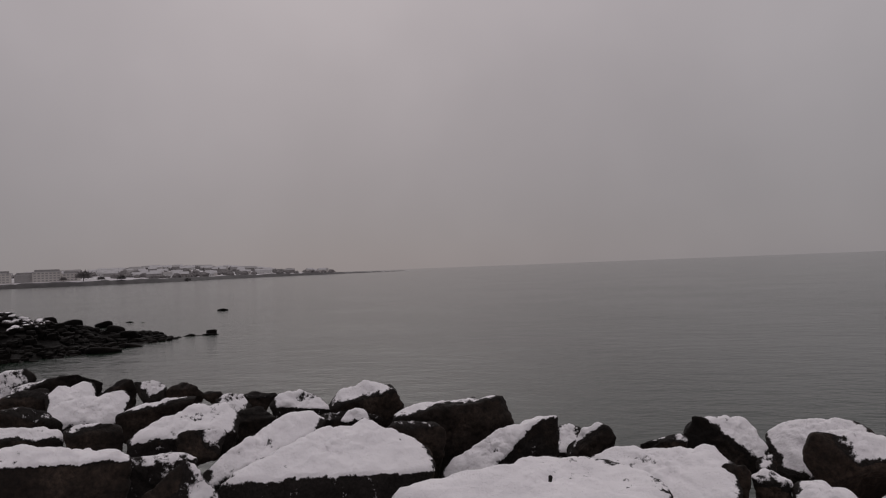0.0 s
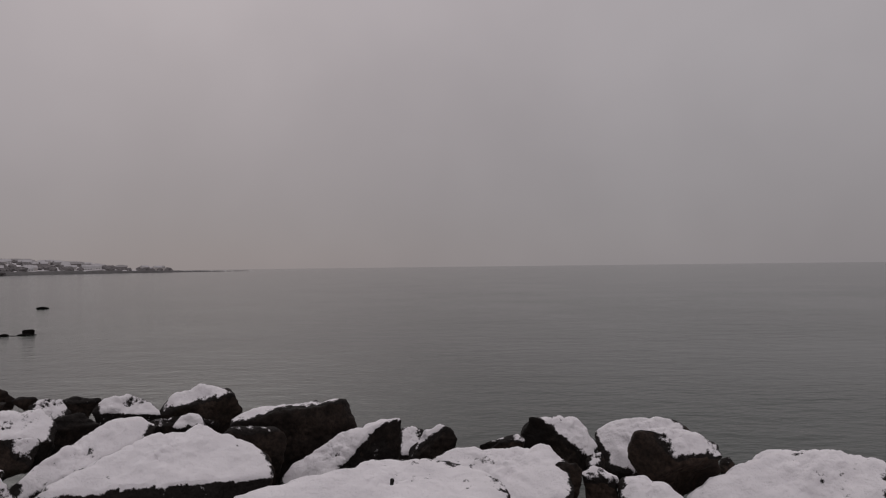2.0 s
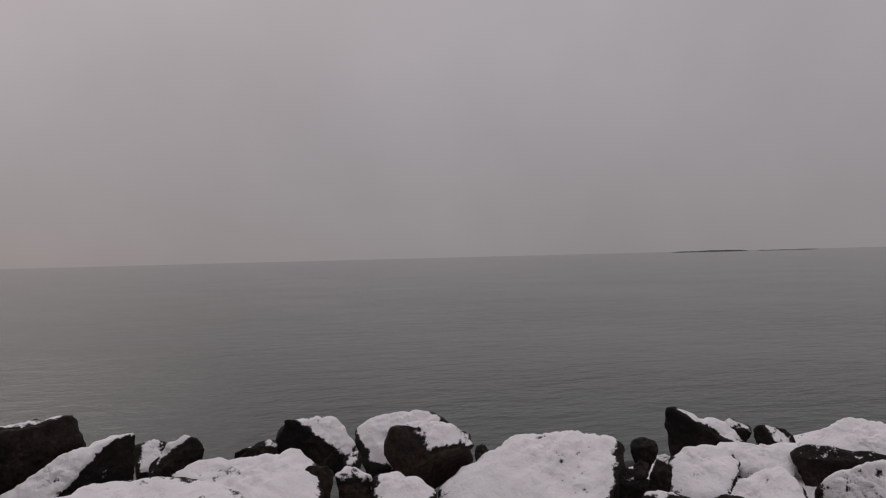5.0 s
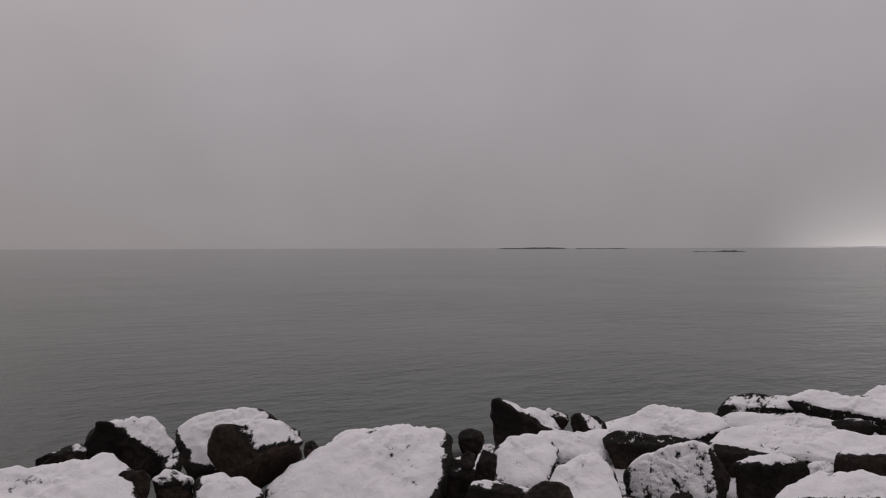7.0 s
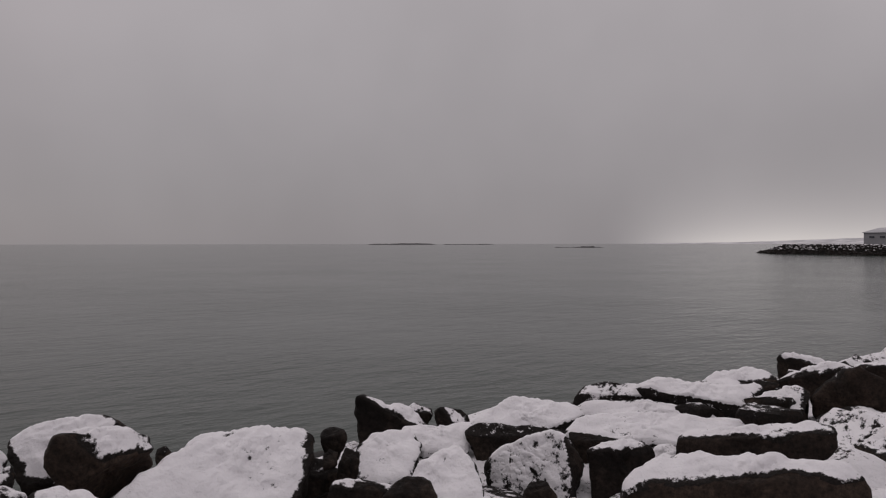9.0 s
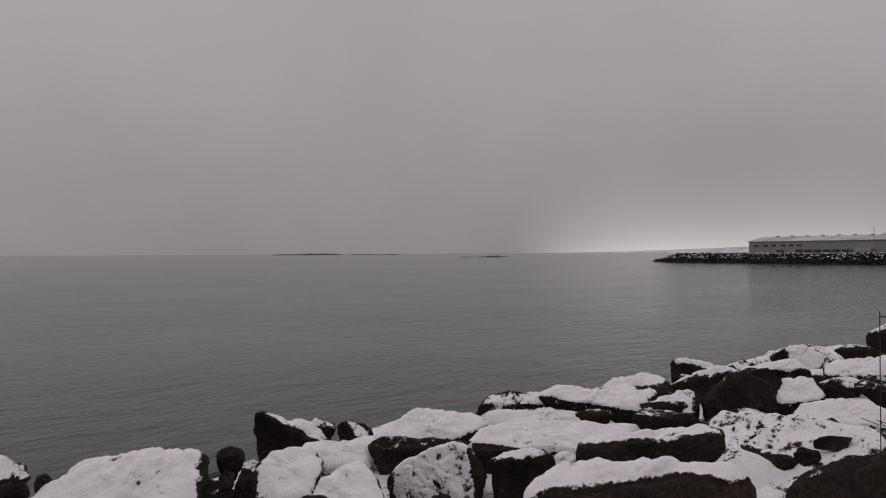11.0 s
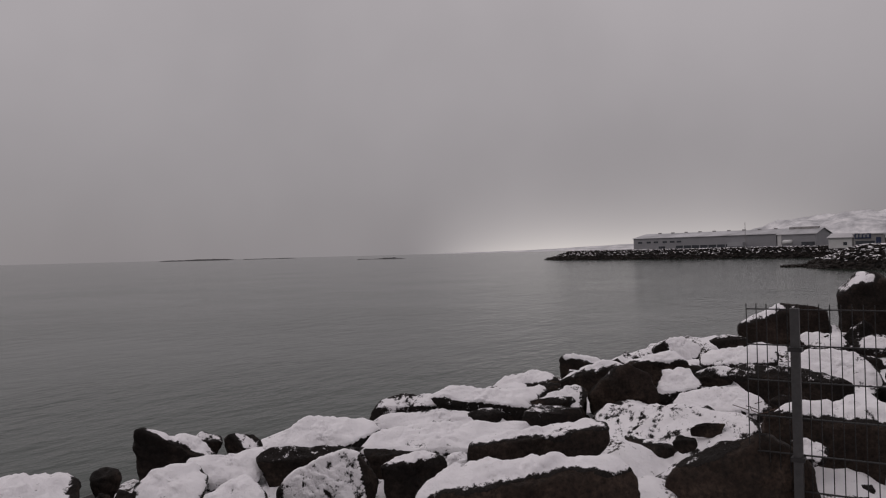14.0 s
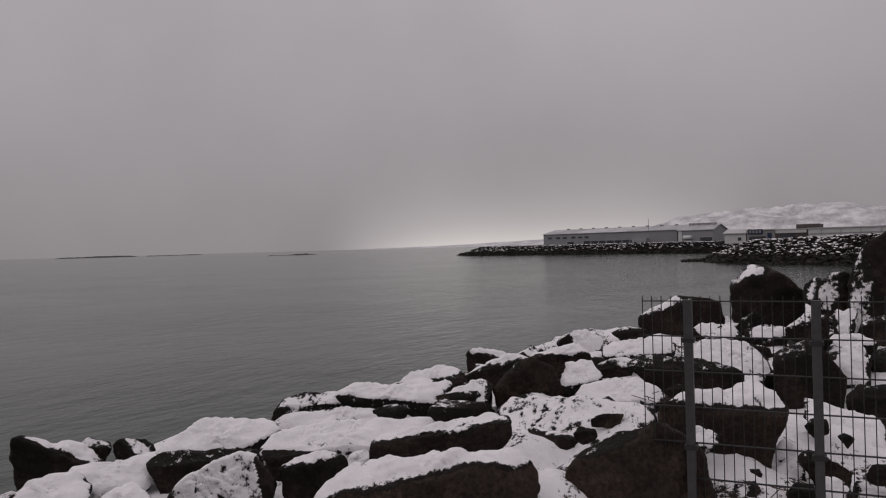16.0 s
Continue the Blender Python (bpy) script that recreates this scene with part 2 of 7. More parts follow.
def stone_shape(w, d, h, tops, k, seed, res, rough=1.0, front=None):
    """A quarried block: flat breaks with worn edges. Each break of the top: its slope along x, a point (x, z) on it, its slope away from the front."""
    rng = np.random.RandomState(seed + 11)
    dirs, faces = sphere(res)
    planes = []
    hw, hd, hh = w / 2, d / 2, h / 2
    for n in ((1, 0, 0), (-1, 0, 0), (0, 1, 0), (0, -1, 0), (0, 0, -1)):
        q = np.array(n, float) + rng.uniform(-0.25, 0.25, 3)
        if front is not None and n[1] < 0:
            q = np.array((front, -1.0, 0.1))
        q /= np.linalg.norm(q)
        planes.append((q, abs(q[0]) * hw * 0.98 + abs(q[1]) * hd * 0.12 + abs(q[2]) * hh * 0.12 if abs(n[0]) else (abs(q[1]) * hd if abs(n[1]) else abs(q[2]) * hh)))
    for slope, tx, tz, b in tops:
        q = np.array((-slope, -b, 1.0))
        p0 = np.array((tx, 0.9 * hd if b > 0 else -0.5 * hd, tz))
        size = np.linalg.norm(q)
        planes.append((q / size, max(q @ p0 / size, 0.12 * min(w, d, h))))
    for i in range(9):
        # chipped corners, most of them on the front and low down
        q = rng.normal(size=3) * (1, 1, 0.8)
        if i < 6:
            q[1] = -abs(q[1]) - 0.3
        q[2] = min(q[2], 0.4) if i < 6 else -abs(q[2]) - 0.2
        q /= np.linalg.norm(q)
        reach = abs(q[0]) * hw + abs(q[1]) * hd + abs(q[2]) * hh
        planes.append((q, reach * rng.uniform(0.72, 0.9)))
    total = np.zeros(len(dirs))
    for q, dist in planes:
        total += np.maximum(dirs @ q / dist, 0) ** k
    v = dirs * (total ** (-1.0 / k))[:, None]
    s = min(w, d, h)
    v += dirs * (fractal(v * (1.6 / s) + seed, seed, 2) * 0.035 * s * rough)[:, None]
    v += dirs * (fractal(v * 3.4 + seed, seed + 3, 2, 0.5) * 0.03 * min(s, 1.0) * rough)[:, None]
    v += dirs * (fractal(v * 7.0 + seed, seed + 5, 3, 0.55) * 0.018 * rough)[:, None]
    return v, faces


def snow_on(v, f, seed, amount, thick, scale=1.0, up=None):
    """The snow that lies on a stone: the stone's skin lifted where it faces the sky, and sunk into it elsewhere."""
    n = normals_of(v, f)
    for _ in range(2):
        acc = np.zeros_like(n)
        mid = n[f].sum(axis=1)
        for c in range(3):
            np.add.at(acc, f[:, c], mid)
        n = acc / (np.linalg.norm(acc, axis=1)[:, None] + 1e-12)
    patch = fractal(v * 3.2 / scale + seed * 1.7, seed + 40, 3, 0.6)
    peek = fractal(v * 14.0 / scale + seed, seed + 60, 3, 0.7)
    limit = 1.0 - 0.42 * amount
    m = smooth01(n[:, 2] + 0.14 * patch + 0.05 * peek - 0.04, limit - 0.13, limit + 0.11)
    m *= min(1.0, 0.42 + 0.85 * amount)
    m *= 1 - 0.42 * smooth01(fractal(v * 2.1 / scale + seed * 0.7, seed + 90, 3, 0.6), 0.0, 0.75)
    lumps = 1 + 0.6 * fractal(v * 5.0 / scale + seed, seed + 80, 3, 0.6)
    out = v + (n * 0.5 + np.array((0, 0, 0.5))) * (0.003 * scale + smooth01(m, 0.3, 1.0) * thick * lumps)[:, None]
    keep = m[f].max(axis=1) > 0.06
    used = np.unique(f[keep])
    index = -np.ones(len(v), int)
    index[used] = np.arange(len(used))
    return out[used], index[f[keep]], m[used]


def set_cover(me, values):
    """How closely the snow covers the stone at each vertex."""
    me.attributes.new("cover", "FLOAT", "POINT").data.foreach_set("value", np.asarray(values, np.float32))


def pieces(v, f, m, most):
    """The connected pieces of a mesh, largest first."""
    if not len(f):
        return []
    mark = np.arange(len(v))
    while True:
        low = mark[f].min(axis=1)
        nxt = mark.copy()
        for c in range(3):
            np.minimum.at(nxt, f[:, c], low)
        nxt = nxt[nxt]
        if (nxt == mark).all():
            break
        mark = nxt
    ids, count = np.unique(mark[f[:, 0]], return_counts=True)
    out = []
    for i in ids[np.argsort(-count)][:most]:
        g = f[mark[f[:, 0]] == i]
        if len(g) < 10 and out:
            break
        used = np.unique(g)
        index = np.zeros(len(v), int)
        index[used] = np.arange(len(used))
        out.append((v[used], index[g], m[used]))
    return out


def boulder(x, y, z, w, d, h, turn, tops, snow, seed, front=None, tint="dark", res=5, k=22, name="boulder", group="boulders of the sea wall"):
    v, f = stone_shape(w, d, h, tops, k, seed, res, 1.0, front)
    mat = {"dark": BASALT, "brown": BROWN, "wet": WET}[tint]
    ob = new(name, mesh_of(name, v, f, mat))
    ob.matrix_basis = pose(x, y, z, 0, 0, turn)
    colour = {"dark": "dark grey basalt", "brown": "reddish brown basalt", "wet": "wet black basalt"}[tint]
    shape = "slab" if w > 1.7 * h else ("block" if k > 9 else "rounded boulder")
    cover = "almost buried under thick snow" if snow > 0.78 else "with snow on its top" if snow > 0.42 else "with a dusting of snow" if snow > 0.12 else "bare of snow"
    tagged(ob, f"{colour} {shape} {cover}", "boulder", group)
    if snow > 0:
        sv, sf, sm = snow_on(v, f, seed, snow, 0.010 + 0.016 * snow)
        for i, (pv, pf, pm) in enumerate(pieces(sv, sf, sm, 6)):
            cap = new("snow_patch" if i else "snow_cap", mesh_of("snow_cap", pv, pf, SNOW))
            cap.parent = ob
            cap["label"] = "white crusted snow"
            set_cover(cap.data, pm)
    return ob


def part(name, v, f, mat, parent, label="", smooth=False):
    ob = new(name, mesh_of(name, v, f, mat, smooth))
    ob.parent = parent
    if label:
        ob["label"] = label
    return ob


def box(x0, y0, z0, x1, y1, z1):
    v = [(x, y, z) for z in (z0, z1) for y in (y0, y1) for x in (x0, x1)]
    f = [(0, 2, 3, 1), (4, 5, 7, 6), (0, 1, 5, 4), (2, 6, 7, 3), (0, 4, 6, 2), (1, 3, 7, 5)]
    return v, f


# ---- sea and ground ----


def disc(name, radius, mat, z):
    rings, steps = [0, 30, 120, 500, 1500, radius], 96
    v, f = [(0, 0, z)], []
    for r in rings[1:]:
        v += [(r * math.cos(2 * math.pi * s / steps), r * math.sin(2 * math.pi * s / steps), z) for s in range(steps)]
    for s in range(steps):
        e = (s + 1) % steps
        f.append((0, 1 + s, 1 + e))
        for r in range(len(rings) - 2):
            o, q = 1 + r * steps, 1 + (r + 1) * steps
            f.append((o + s, q + s, q + e, o + e))
    return tagged(new(name, mesh_of(name, v, f, mat, False)), kind="structure")


tagged(disc("water", 4900, WATER, 0.0), "calm grey-green sea water with light wind ripples", "sea")


def crest(x):
    """How far out the top of the sea wall runs, along the coast."""
    return np.interp(x, (-60, -20, -8, -3, 0, 4, 6.5, 8.5, 11.5, 14, 40), (20, 12, 8.3, 6.4, 5.2, 5.2, 4.2, 3.3, 1.6, -0.5, -20))


def ground_height(x, y):
    top = np.interp(x, (-20, 0, 2, 5, 9, 13), (4.12, 4.12, 4.18, 4.36, 4.62, 4.78))
    back = np.interp(x, (-20, 2, 5, 9), (4.35, 4.35, 4.3, 4.3))
    inner = smooth01(np.hypot(x * 0.9, y), 2.2, 4.0)
    flat = back + (top - back) * inner
    out = y - crest(x)
    return flat - np.maximum(out + 0.3, 0) * 0.75


def sheet(name, xs, ys, height, mat, smooth=True):
    gx, gy = np.meshgrid(xs, ys)
    v = np.stack((gx.ravel(), gy.ravel(), height(gx.ravel(), gy.ravel())), 1)
    i = np.arange(len(v)).reshape(gx.shape)
    f = np.stack((i[:-1, :-1].ravel(), i[:-1, 1:].ravel(), i[1:, 1:].ravel(), i[1:, :-1].ravel()), 1)
    return new(name, mesh_of(name, v, f, mat, smooth))


def rubble_height(x, y):
    p = np.stack((x, y, 0 * x), 1)
    return np.maximum(ground_height(x, y) + 0.10 * fractal(p * 1.7, 3, 4), -2.5)


xs_ = np.concatenate((np.arange(-70, -9, 1.5), np.arange(-9, 14, 0.1), np.arange(14, 60, 1.5)))
ys_ = np.concatenate((np.arange(-60, -3, 1.5), np.arange(-3, 9.5, 0.1), np.arange(9.5, 26, 1.0)))
tagged(sheet("ground", xs_, ys_, rubble_height, EARTH), "dark rubble fill of the sea wall bank", "ground", kind="structure")


DRIFTS = ((5.95, 1.37, 4.70), (6.26, 0.88, 4.69), (5.25, 1.28, 4.50))


def drift_height(x, y):
    p = np.stack((x, y, 0 * x), 1)
    cover = fractal(p * 0.9 + 5, 21, 3, 0.6)
    lift = 0.05 + 0.10 * np.clip(cover + np.interp(x, (-2, 3, 5), (-0.9, -0.3, 0.05)), -1.5, 1) + 0.03 * fractal(p * 4, 31, 3)
    # the path and verge behind the stones lie under an unbroken sheet
    inland = smooth01(2.0 - 0.3 * np.maximum(x - 3, 0) - y + 0.3 * cover, 0.0, 0.7) * (1 - smooth01(x + 0.3 * cover, 4.0, 4.9) * smooth01(y, -2.4, -1.4))
    lift = lift + (np.maximum(lift, 0.03) + 0.05 - lift) * inland
    base = ground_height(x, y)
    for bx, by, bz in DRIFTS:
        # snow blown deep between the stones
        base = base + np.maximum(bz - 0.1 - base, 0) * np.exp(-((x - bx) ** 2 + (y - by) ** 2) / 0.5)
    return np.maximum(base + 0.10 * fractal(p * 1.7, 3, 4) + lift - np.maximum(y - crest(x) + 0.2, 0) * 0.3, -2.6)


tagged(sheet("snow_drift", np.concatenate((np.arange(-60, -9, 1.5), np.arange(-9, 14, 0.08), np.arange(14, 50, 1.5))), np.concatenate((np.arange(-60, -4, 1.5), np.arange(-4, 8.5, 0.08))), drift_height, DRIFT), "thin patchy snow lying between the boulders", "snow", kind="stuff")

# ---- boulders of the near sea wall ----


def stone(x, y, z, breaks, seed, res=5, tint="dark"):
    """A quarried block bounded by flat breaks: each has its outward normal, its distance from the middle, and how closely snow lies on it."""
    dirs, f = sphere(res)
    n = np.array([q[:3] for q in breaks])
    n /= np.linalg.norm(n, axis=1)[:, None]
    dist, snow = np.array([q[3] for q in breaks]), np.array([q[4] for q in breaks])
    size = float(np.sort(dist)[:4].mean())
    reach = np.maximum(dirs @ n.T / dist, 1e-6)
    k = 26
    v = dirs * ((reach ** k).sum(axis=1) ** (-1.0 / k))[:, None]
    # broken ledges, hollows and grain
    ledge = np.abs(fractal(v * (0.9 / size) + seed, seed, 3, 0.55))
    v += dirs * ((0.2 - ledge) * 0.15 * size)[:, None]
    v += dirs * (fractal(v * 3.4 + seed, seed + 3, 3) * 0.07 * min(size, 0.4))[:, None]
    v += dirs * (fractal(v * 9.0 + seed, seed + 5, 4, 0.6) * 0.015)[:, None]
    # how far each point lies inside the breaks that carry snow
    depth = dist[None, :] - v @ n.T
    bare = np.where(snow[None, :] > 0.02, 9.0, depth).min(axis=1)
    white = np.where(snow[None, :] > 0.02, depth, 9.0).min(axis=1)
    near = np.argmin(np.where(snow[None, :] > 0.02, depth, 9.0), axis=1)
    ragged = fractal(v * 3.6 + seed * 1.7, seed + 40, 4, 0.55)
    inside = bare - white + 0.05 * ragged - 0.012
    nrm = normals_of(v, f)
    m = smooth01(inside, -0.02, 0.05) * np.clip(snow[near], 0, 1)
    # thin where the wind scours bumps and where the face is steep
    m *= 1 - (0.8 - 0.5 * snow[near]) * smooth01(fractal(v * 3.0 + seed * 0.7, seed + 90, 4, 0.65), 0.05, 0.8)
    m *= 1 - 0.4 * smooth01(fractal(v * 8.0 + seed, seed + 95, 3, 0.6), 0.45, 0.95)
    m *= 0.72 + 0.28 * smooth01(nrm[:, 2], 0.15, 0.6)
    mat = {"dark": BASALT, "brown": BROWN}[tint]
    ob = new("boulder", mesh_of("boulder", v, f, mat))
    ob.matrix_basis = pose(x, y, z)
    share = float((m * (n[near][:, 2] > 0)).mean())
    colour = {"dark": "dark grey basalt", "brown": "reddish brown basalt"}[tint]
    cover = "almost buried under thick snow" if share > 0.3 else "with snow on its upper faces" if share > 0.12 else "with a dusting of snow" if share > 0.02 else "bare of snow"
    tagged(ob, f"{colour} {'block' if size > 0.15 else 'stone'} {cover}", "boulder", "boulders of the sea wall")
    lumps = 1 + 0.9 * fractal(v * 7.0 + seed, seed + 80, 3, 0.6)
    lift = 0.003 + smooth01(m, 0.25, 0.9) * smooth01(inside, 0.0, 0.10) * (0.010 + 0.012 * snow[near]) * lumps
    out = v + (nrm * 0.5 + np.array((0, 0, 0.5))) * lift[:, None]
    keep = m[f].max(axis=1) > 0.05
    if keep.any():
        used = np.unique(f[keep])
        index = -np.ones(len(v), int)
        index[used] = np.arange(len(used))
        for i, (pv, pf, pm) in enumerate(pieces(out[used], index[f[keep]], m[used], 4)):
            cap = new("snow_patch" if i else "snow_cap", mesh_of("snow_cap", pv, pf, SNOW))
            cap.parent = ob
            cap["label"] = "white crusted snow"
            set_cover(cap.data, pm)
    return ob


stone(-4.30, 5.66, 5.17, ((0.90, -0.39, 0.20, 0.160, 0), (0.17, -0.99, 0.01, 0.064, 0.75), (-0.29, 0.00, 0.96, 0.074, 0.75), (0.33, 0.43, 0.84, 0.127, 0), (0.73, 0.64, 0.24, 0.155, 0), (0.69, 0.50, -0.51, 0.133, 0), (0.10, 0.01, -0.99, 0.167, 0), (-0.83, -0.54, -0.15, 0.176, 0), (-0.85, -0.53, 0.01, 0.164, 0), (-0.58, 0.81, -0.11, 0.078, 0)), 107, 5)
stone(-3.89, 5.66, 5.12, ((0.20, -0.66, 0.72, 0.110, 0.9), (0.61, -0.78, -0.16, 0.058, 0), (-0.31, 0.00, 0.95, 0.106, 0.9), (-0.22, 0.07, 0.97, 0.087, 0.9), (-0.08, 0.16, 0.98, 0.091, 0), (0.22, 0.35, 0.91, 0.129, 0), (0.79, 0.55, -0.27, 0.317, 0), (-0.00, -0.07, -1.00, 0.207, 0), (-0.57, -0.40, -0.72, 0.336, 0), (-0.84, -0.51, -0.18, 0.351, 0), (-0.54, 0.83, -0.12, 0.058, 0)), 114, 6)
stone(-3.78, 5.10, 5.09, ((0.37, -0.52, 0.77, 0.084, 0.15), (0.57, -0.82, -0.11, 0.088, 0), (-0.35, -0.01, 0.94, 0.111, 0.15), (-0.02, 0.23, 0.97, 0.103, 0.15), (0.70, 0.62, 0.36, 0.156, 0.075), (0.78, 0.59, -0.21, 0.163, 0), (-0.01, -0.10, -0.99, 0.178, 0), (-0.83, -0.54, -0.17, 0.187, 0), (-0.85, -0.52, 0.01, 0.175, 0), (-0.57, 0.81, -0.14, 0.084, 0)), 121, 5)
stone(-3.47, 5.17, 5.08, ((0.39, -0.56, 0.73, 0.076, 0.9), (0.50, -0.83, -0.24, 0.216, 0.54), (-0.23, 0.08, 0.97, 0.106, 0.9), (0.78, 0.60, 0.21, 0.163, 0), (0.79, 0.52, -0.32, 0.140, 0), (0.52, 0.27, -0.81, 0.149, 0), (-0.16, -0.19, -0.97, 0.182, 0), (-0.85, -0.50, -0.19, 0.190, 0), (-0.88, -0.48, 0.01, 0.179, 0), (-0.53, 0.84, -0.14, 0.102, 0)), 128, 5)
stone(-3.29, 5.53, 5.07, ((-0.07, -0.67, 0.74, 0.108, 0.1), (0.61, -0.78, -0.12, 0.082, 0), (-0.78, -0.29, 0.56, 0.130, 0.05), (-0.50, -0.08, 0.86, 0.096, 0.1), (-0.12, 0.15, 0.98, 0.116, 0.1), (0.70, 0.54, 0.47, 0.127, 0), (0.83, 0.51, -0.22, 0.122, 0), (0.24, 0.05, -0.97, 0.170, 0), (-0.06, -0.12, -0.99, 0.155, 0), (-0.88, -0.45, -0.16, 0.198, 0), (-0.49, 0.86, -0.13, 0.080, 0)), 135, 5)
stone(-3.19, 4.95, 5.05, ((0.40, -0.55, 0.73, 0.064, 0.82), (0.48, -0.85, -0.23, 0.168, 0.492), (-0.37, 0.01, 0.93, 0.102, 0.82), (-0.25, 0.09, 0.96, 0.084, 0.82), (0.63, 0.55, 0.55, 0.262, 0.41), (0.77, 0.47, -0.43, 0.208, 0), (0.01, -0.10, -1.00, 0.165, 0), (-0.16, -0.20, -0.97, 0.175, 0), (-0.62, -0.42, -0.66, 0.256, 0), (-0.83, -0.48, -0.27, 0.287, 0), (-0.51, 0.84, -0.15, 0.089, 0)), 142, 6)
stone(-3.28, 6.02, 5.02, ((0.35, -0.69, 0.63, 0.057, 0.7), (0.45, -0.86, -0.24, 0.132, 0.42), (0.03, 0.23, 0.97, 0.068, 0.7), (0.74, 0.52, 0.43, 0.116, 0.35), (0.82, 0.43, -0.37, 0.121, 0), (-0.05, -0.12, -0.99, 0.119, 0), (-0.80, -0.41, -0.44, 0.100, 0), (-0.90, -0.41, -0.10, 0.121, 0), (-0.45, 0.88, -0.14, 0.074, 0)), 149, 5)
stone(-3.01, 6.11, 4.98, ((0.26, -0.59, 0.77, 0.090, 0.05), (0.42, -0.90, -0.10, 0.071, 0), (-0.89, -0.30, 0.33, 0.148, 0), (-0.45, -0.00, 0.89, 0.110, 0.05), (0.41, 0.39, 0.82, 0.082, 0.05), (0.62, 0.46, 0.64, 0.095, 0), (0.87, 0.43, -0.25, 0.145, 0), (0.70, 0.29, -0.65, 0.158, 0), (-0.00, -0.09, -1.00, 0.126, 0), (-0.91, -0.38, -0.18, 0.179, 0), (-0.42, 0.90, -0.14, 0.069, 0)), 156, 5)
stone(-2.74, 5.01, 5.01, ((0.14, -0.46, 0.88, 0.092, 1), (0.47, -0.87, -0.13, 0.082, 0), (-0.91, -0.35, 0.24, 0.241, 0), (-0.29, 0.10, 0.95, 0.074, 1), (-0.21, 0.14, 0.97, 0.074, 1), (0.05, 0.27, 0.96, 0.146, 1), (0.67, 0.28, -0.69, 0.146, 0), (0.12, -0.06, -0.99, 0.199, 0), (-0.21, -0.21, -0.95, 0.230, 0), (-0.89, -0.42, -0.19, 0.262, 0), (-0.45, 0.88, -0.16, 0.080, 0)), 163, 5)
stone(-2.83, 4.37, 4.98, ((0.28, -0.49, 0.83, 0.090, 0.75), (0.52, -0.85, -0.06, 0.087, 0), (-0.32, 0.08, 0.94, 0.107, 0.75), (-0.02, 0.27, 0.96, 0.082, 0.75), (0.77, 0.59, 0.23, 0.162, 0), (0.83, 0.54, -0.15, 0.171, 0), (0.82, 0.52, -0.24, 0.177, 0), (-0.06, -0.18, -0.98, 0.159, 0), (-0.78, -0.49, -0.40, 0.152, 0), (-0.89, -0.46, 0.01, 0.173, 0), (-0.51, 0.84, -0.19, 0.083, 0)), 170, 5)
stone(-3.49, 4.67, 5.03, ((0.48, -0.39, 0.79, 0.083, 0.2), (0.52, -0.85, -0.08, 0.079, 0), (-0.21, 0.12, 0.97, 0.105, 0.2), (0.07, 0.31, 0.95, 0.082, 0.2), (0.44, 0.53, 0.73, 0.114, 0.1), (0.77, 0.63, 0.08, 0.202, 0), (0.78, 0.58, -0.24, 0.225, 0), (-0.07, -0.16, -0.98, 0.164, 0), (-0.82, -0.54, -0.18, 0.228, 0), (-0.85, -0.52, 0.01, 0.226, 0), (-0.57, 0.81, -0.16, 0.076, 0)), 177, 5)
stone(-3.25, 4.33, 4.98, ((0.36, -0.44, 0.82, 0.064, 1), (0.57, -0.82, -0.02, 0.082, 0), (0.02, 0.30, 0.95, 0.061, 1), (0.30, 0.47, 0.83, 0.112, 1), (0.78, 0.57, -0.24, 0.194, 0), (-0.03, -0.16, -0.99, 0.159, 0), (-0.82, -0.54, -0.18, 0.235, 0), (-0.85, -0.53, 0.00, 0.234, 0), (-0.57, 0.80, -0.18, 0.078, 0)), 184, 5)
stone(-2.31, 3.28, 5.04, ((0.30, -0.34, 0.89, 0.148, 1), (0.54, -0.83, 0.11, 0.159, 0.05), (-0.06, 0.30, 0.95, 0.111, 1), (-0.04, 0.31, 0.95, 0.108, 1), (0.16, 0.43, 0.89, 0.151, 1), (0.81, 0.58, -0.11, 0.262, 0), (0.80, 0.54, -0.26, 0.286, 0), (-0.07, -0.24, -0.97, 0.296, 0), (-0.83, -0.53, -0.19, 0.386, 0), (-0.86, -0.50, -0.01, 0.377, 0), (-0.54, 0.81, -0.23, 0.146, 0)), 191, 6)
stone(-2.08, 3.73, 4.92, ((0.23, -0.51, 0.83, 0.126, 0.55), (0.45, -0.89, 0.05, 0.107, 0.28), (-0.46, 0.08, 0.89, 0.140, 0.55), (-0.07, 0.30, 0.95, 0.101, 0.55), (0.20, 0.42, 0.89, 0.130, 0.55), (0.86, 0.42, -0.29, 0.175, 0), (0.69, 0.23, -0.68, 0.125, 0), (-0.05, -0.23, -0.97, 0.245, 0), (-0.90, -0.42, -0.14, 0.165, 0), (-0.91, -0.40, -0.03, 0.154, 0), (-0.44, 0.87, -0.24, 0.101, 0)), 198, 5)
stone(-1.74, 3.31, 4.94, ((0.78, -0.61, 0.15, 0.088, 0.8), (0.14, -0.95, 0.29, 0.111, 0), (-0.61, 0.01, 0.80, 0.114, 0), (0.15, 0.40, 0.90, 0.136, 0.8), (0.66, 0.54, 0.52, 0.121, 0.4), (0.88, 0.45, -0.14, 0.174, 0), (0.88, 0.42, -0.23, 0.181, 0), (-0.05, -0.24, -0.97, 0.173, 0), (-0.90, -0.41, -0.17, 0.203, 0), (-0.93, -0.37, -0.00, 0.197, 0), (-0.42, 0.87, -0.25, 0.101, 0)), 205, 5)
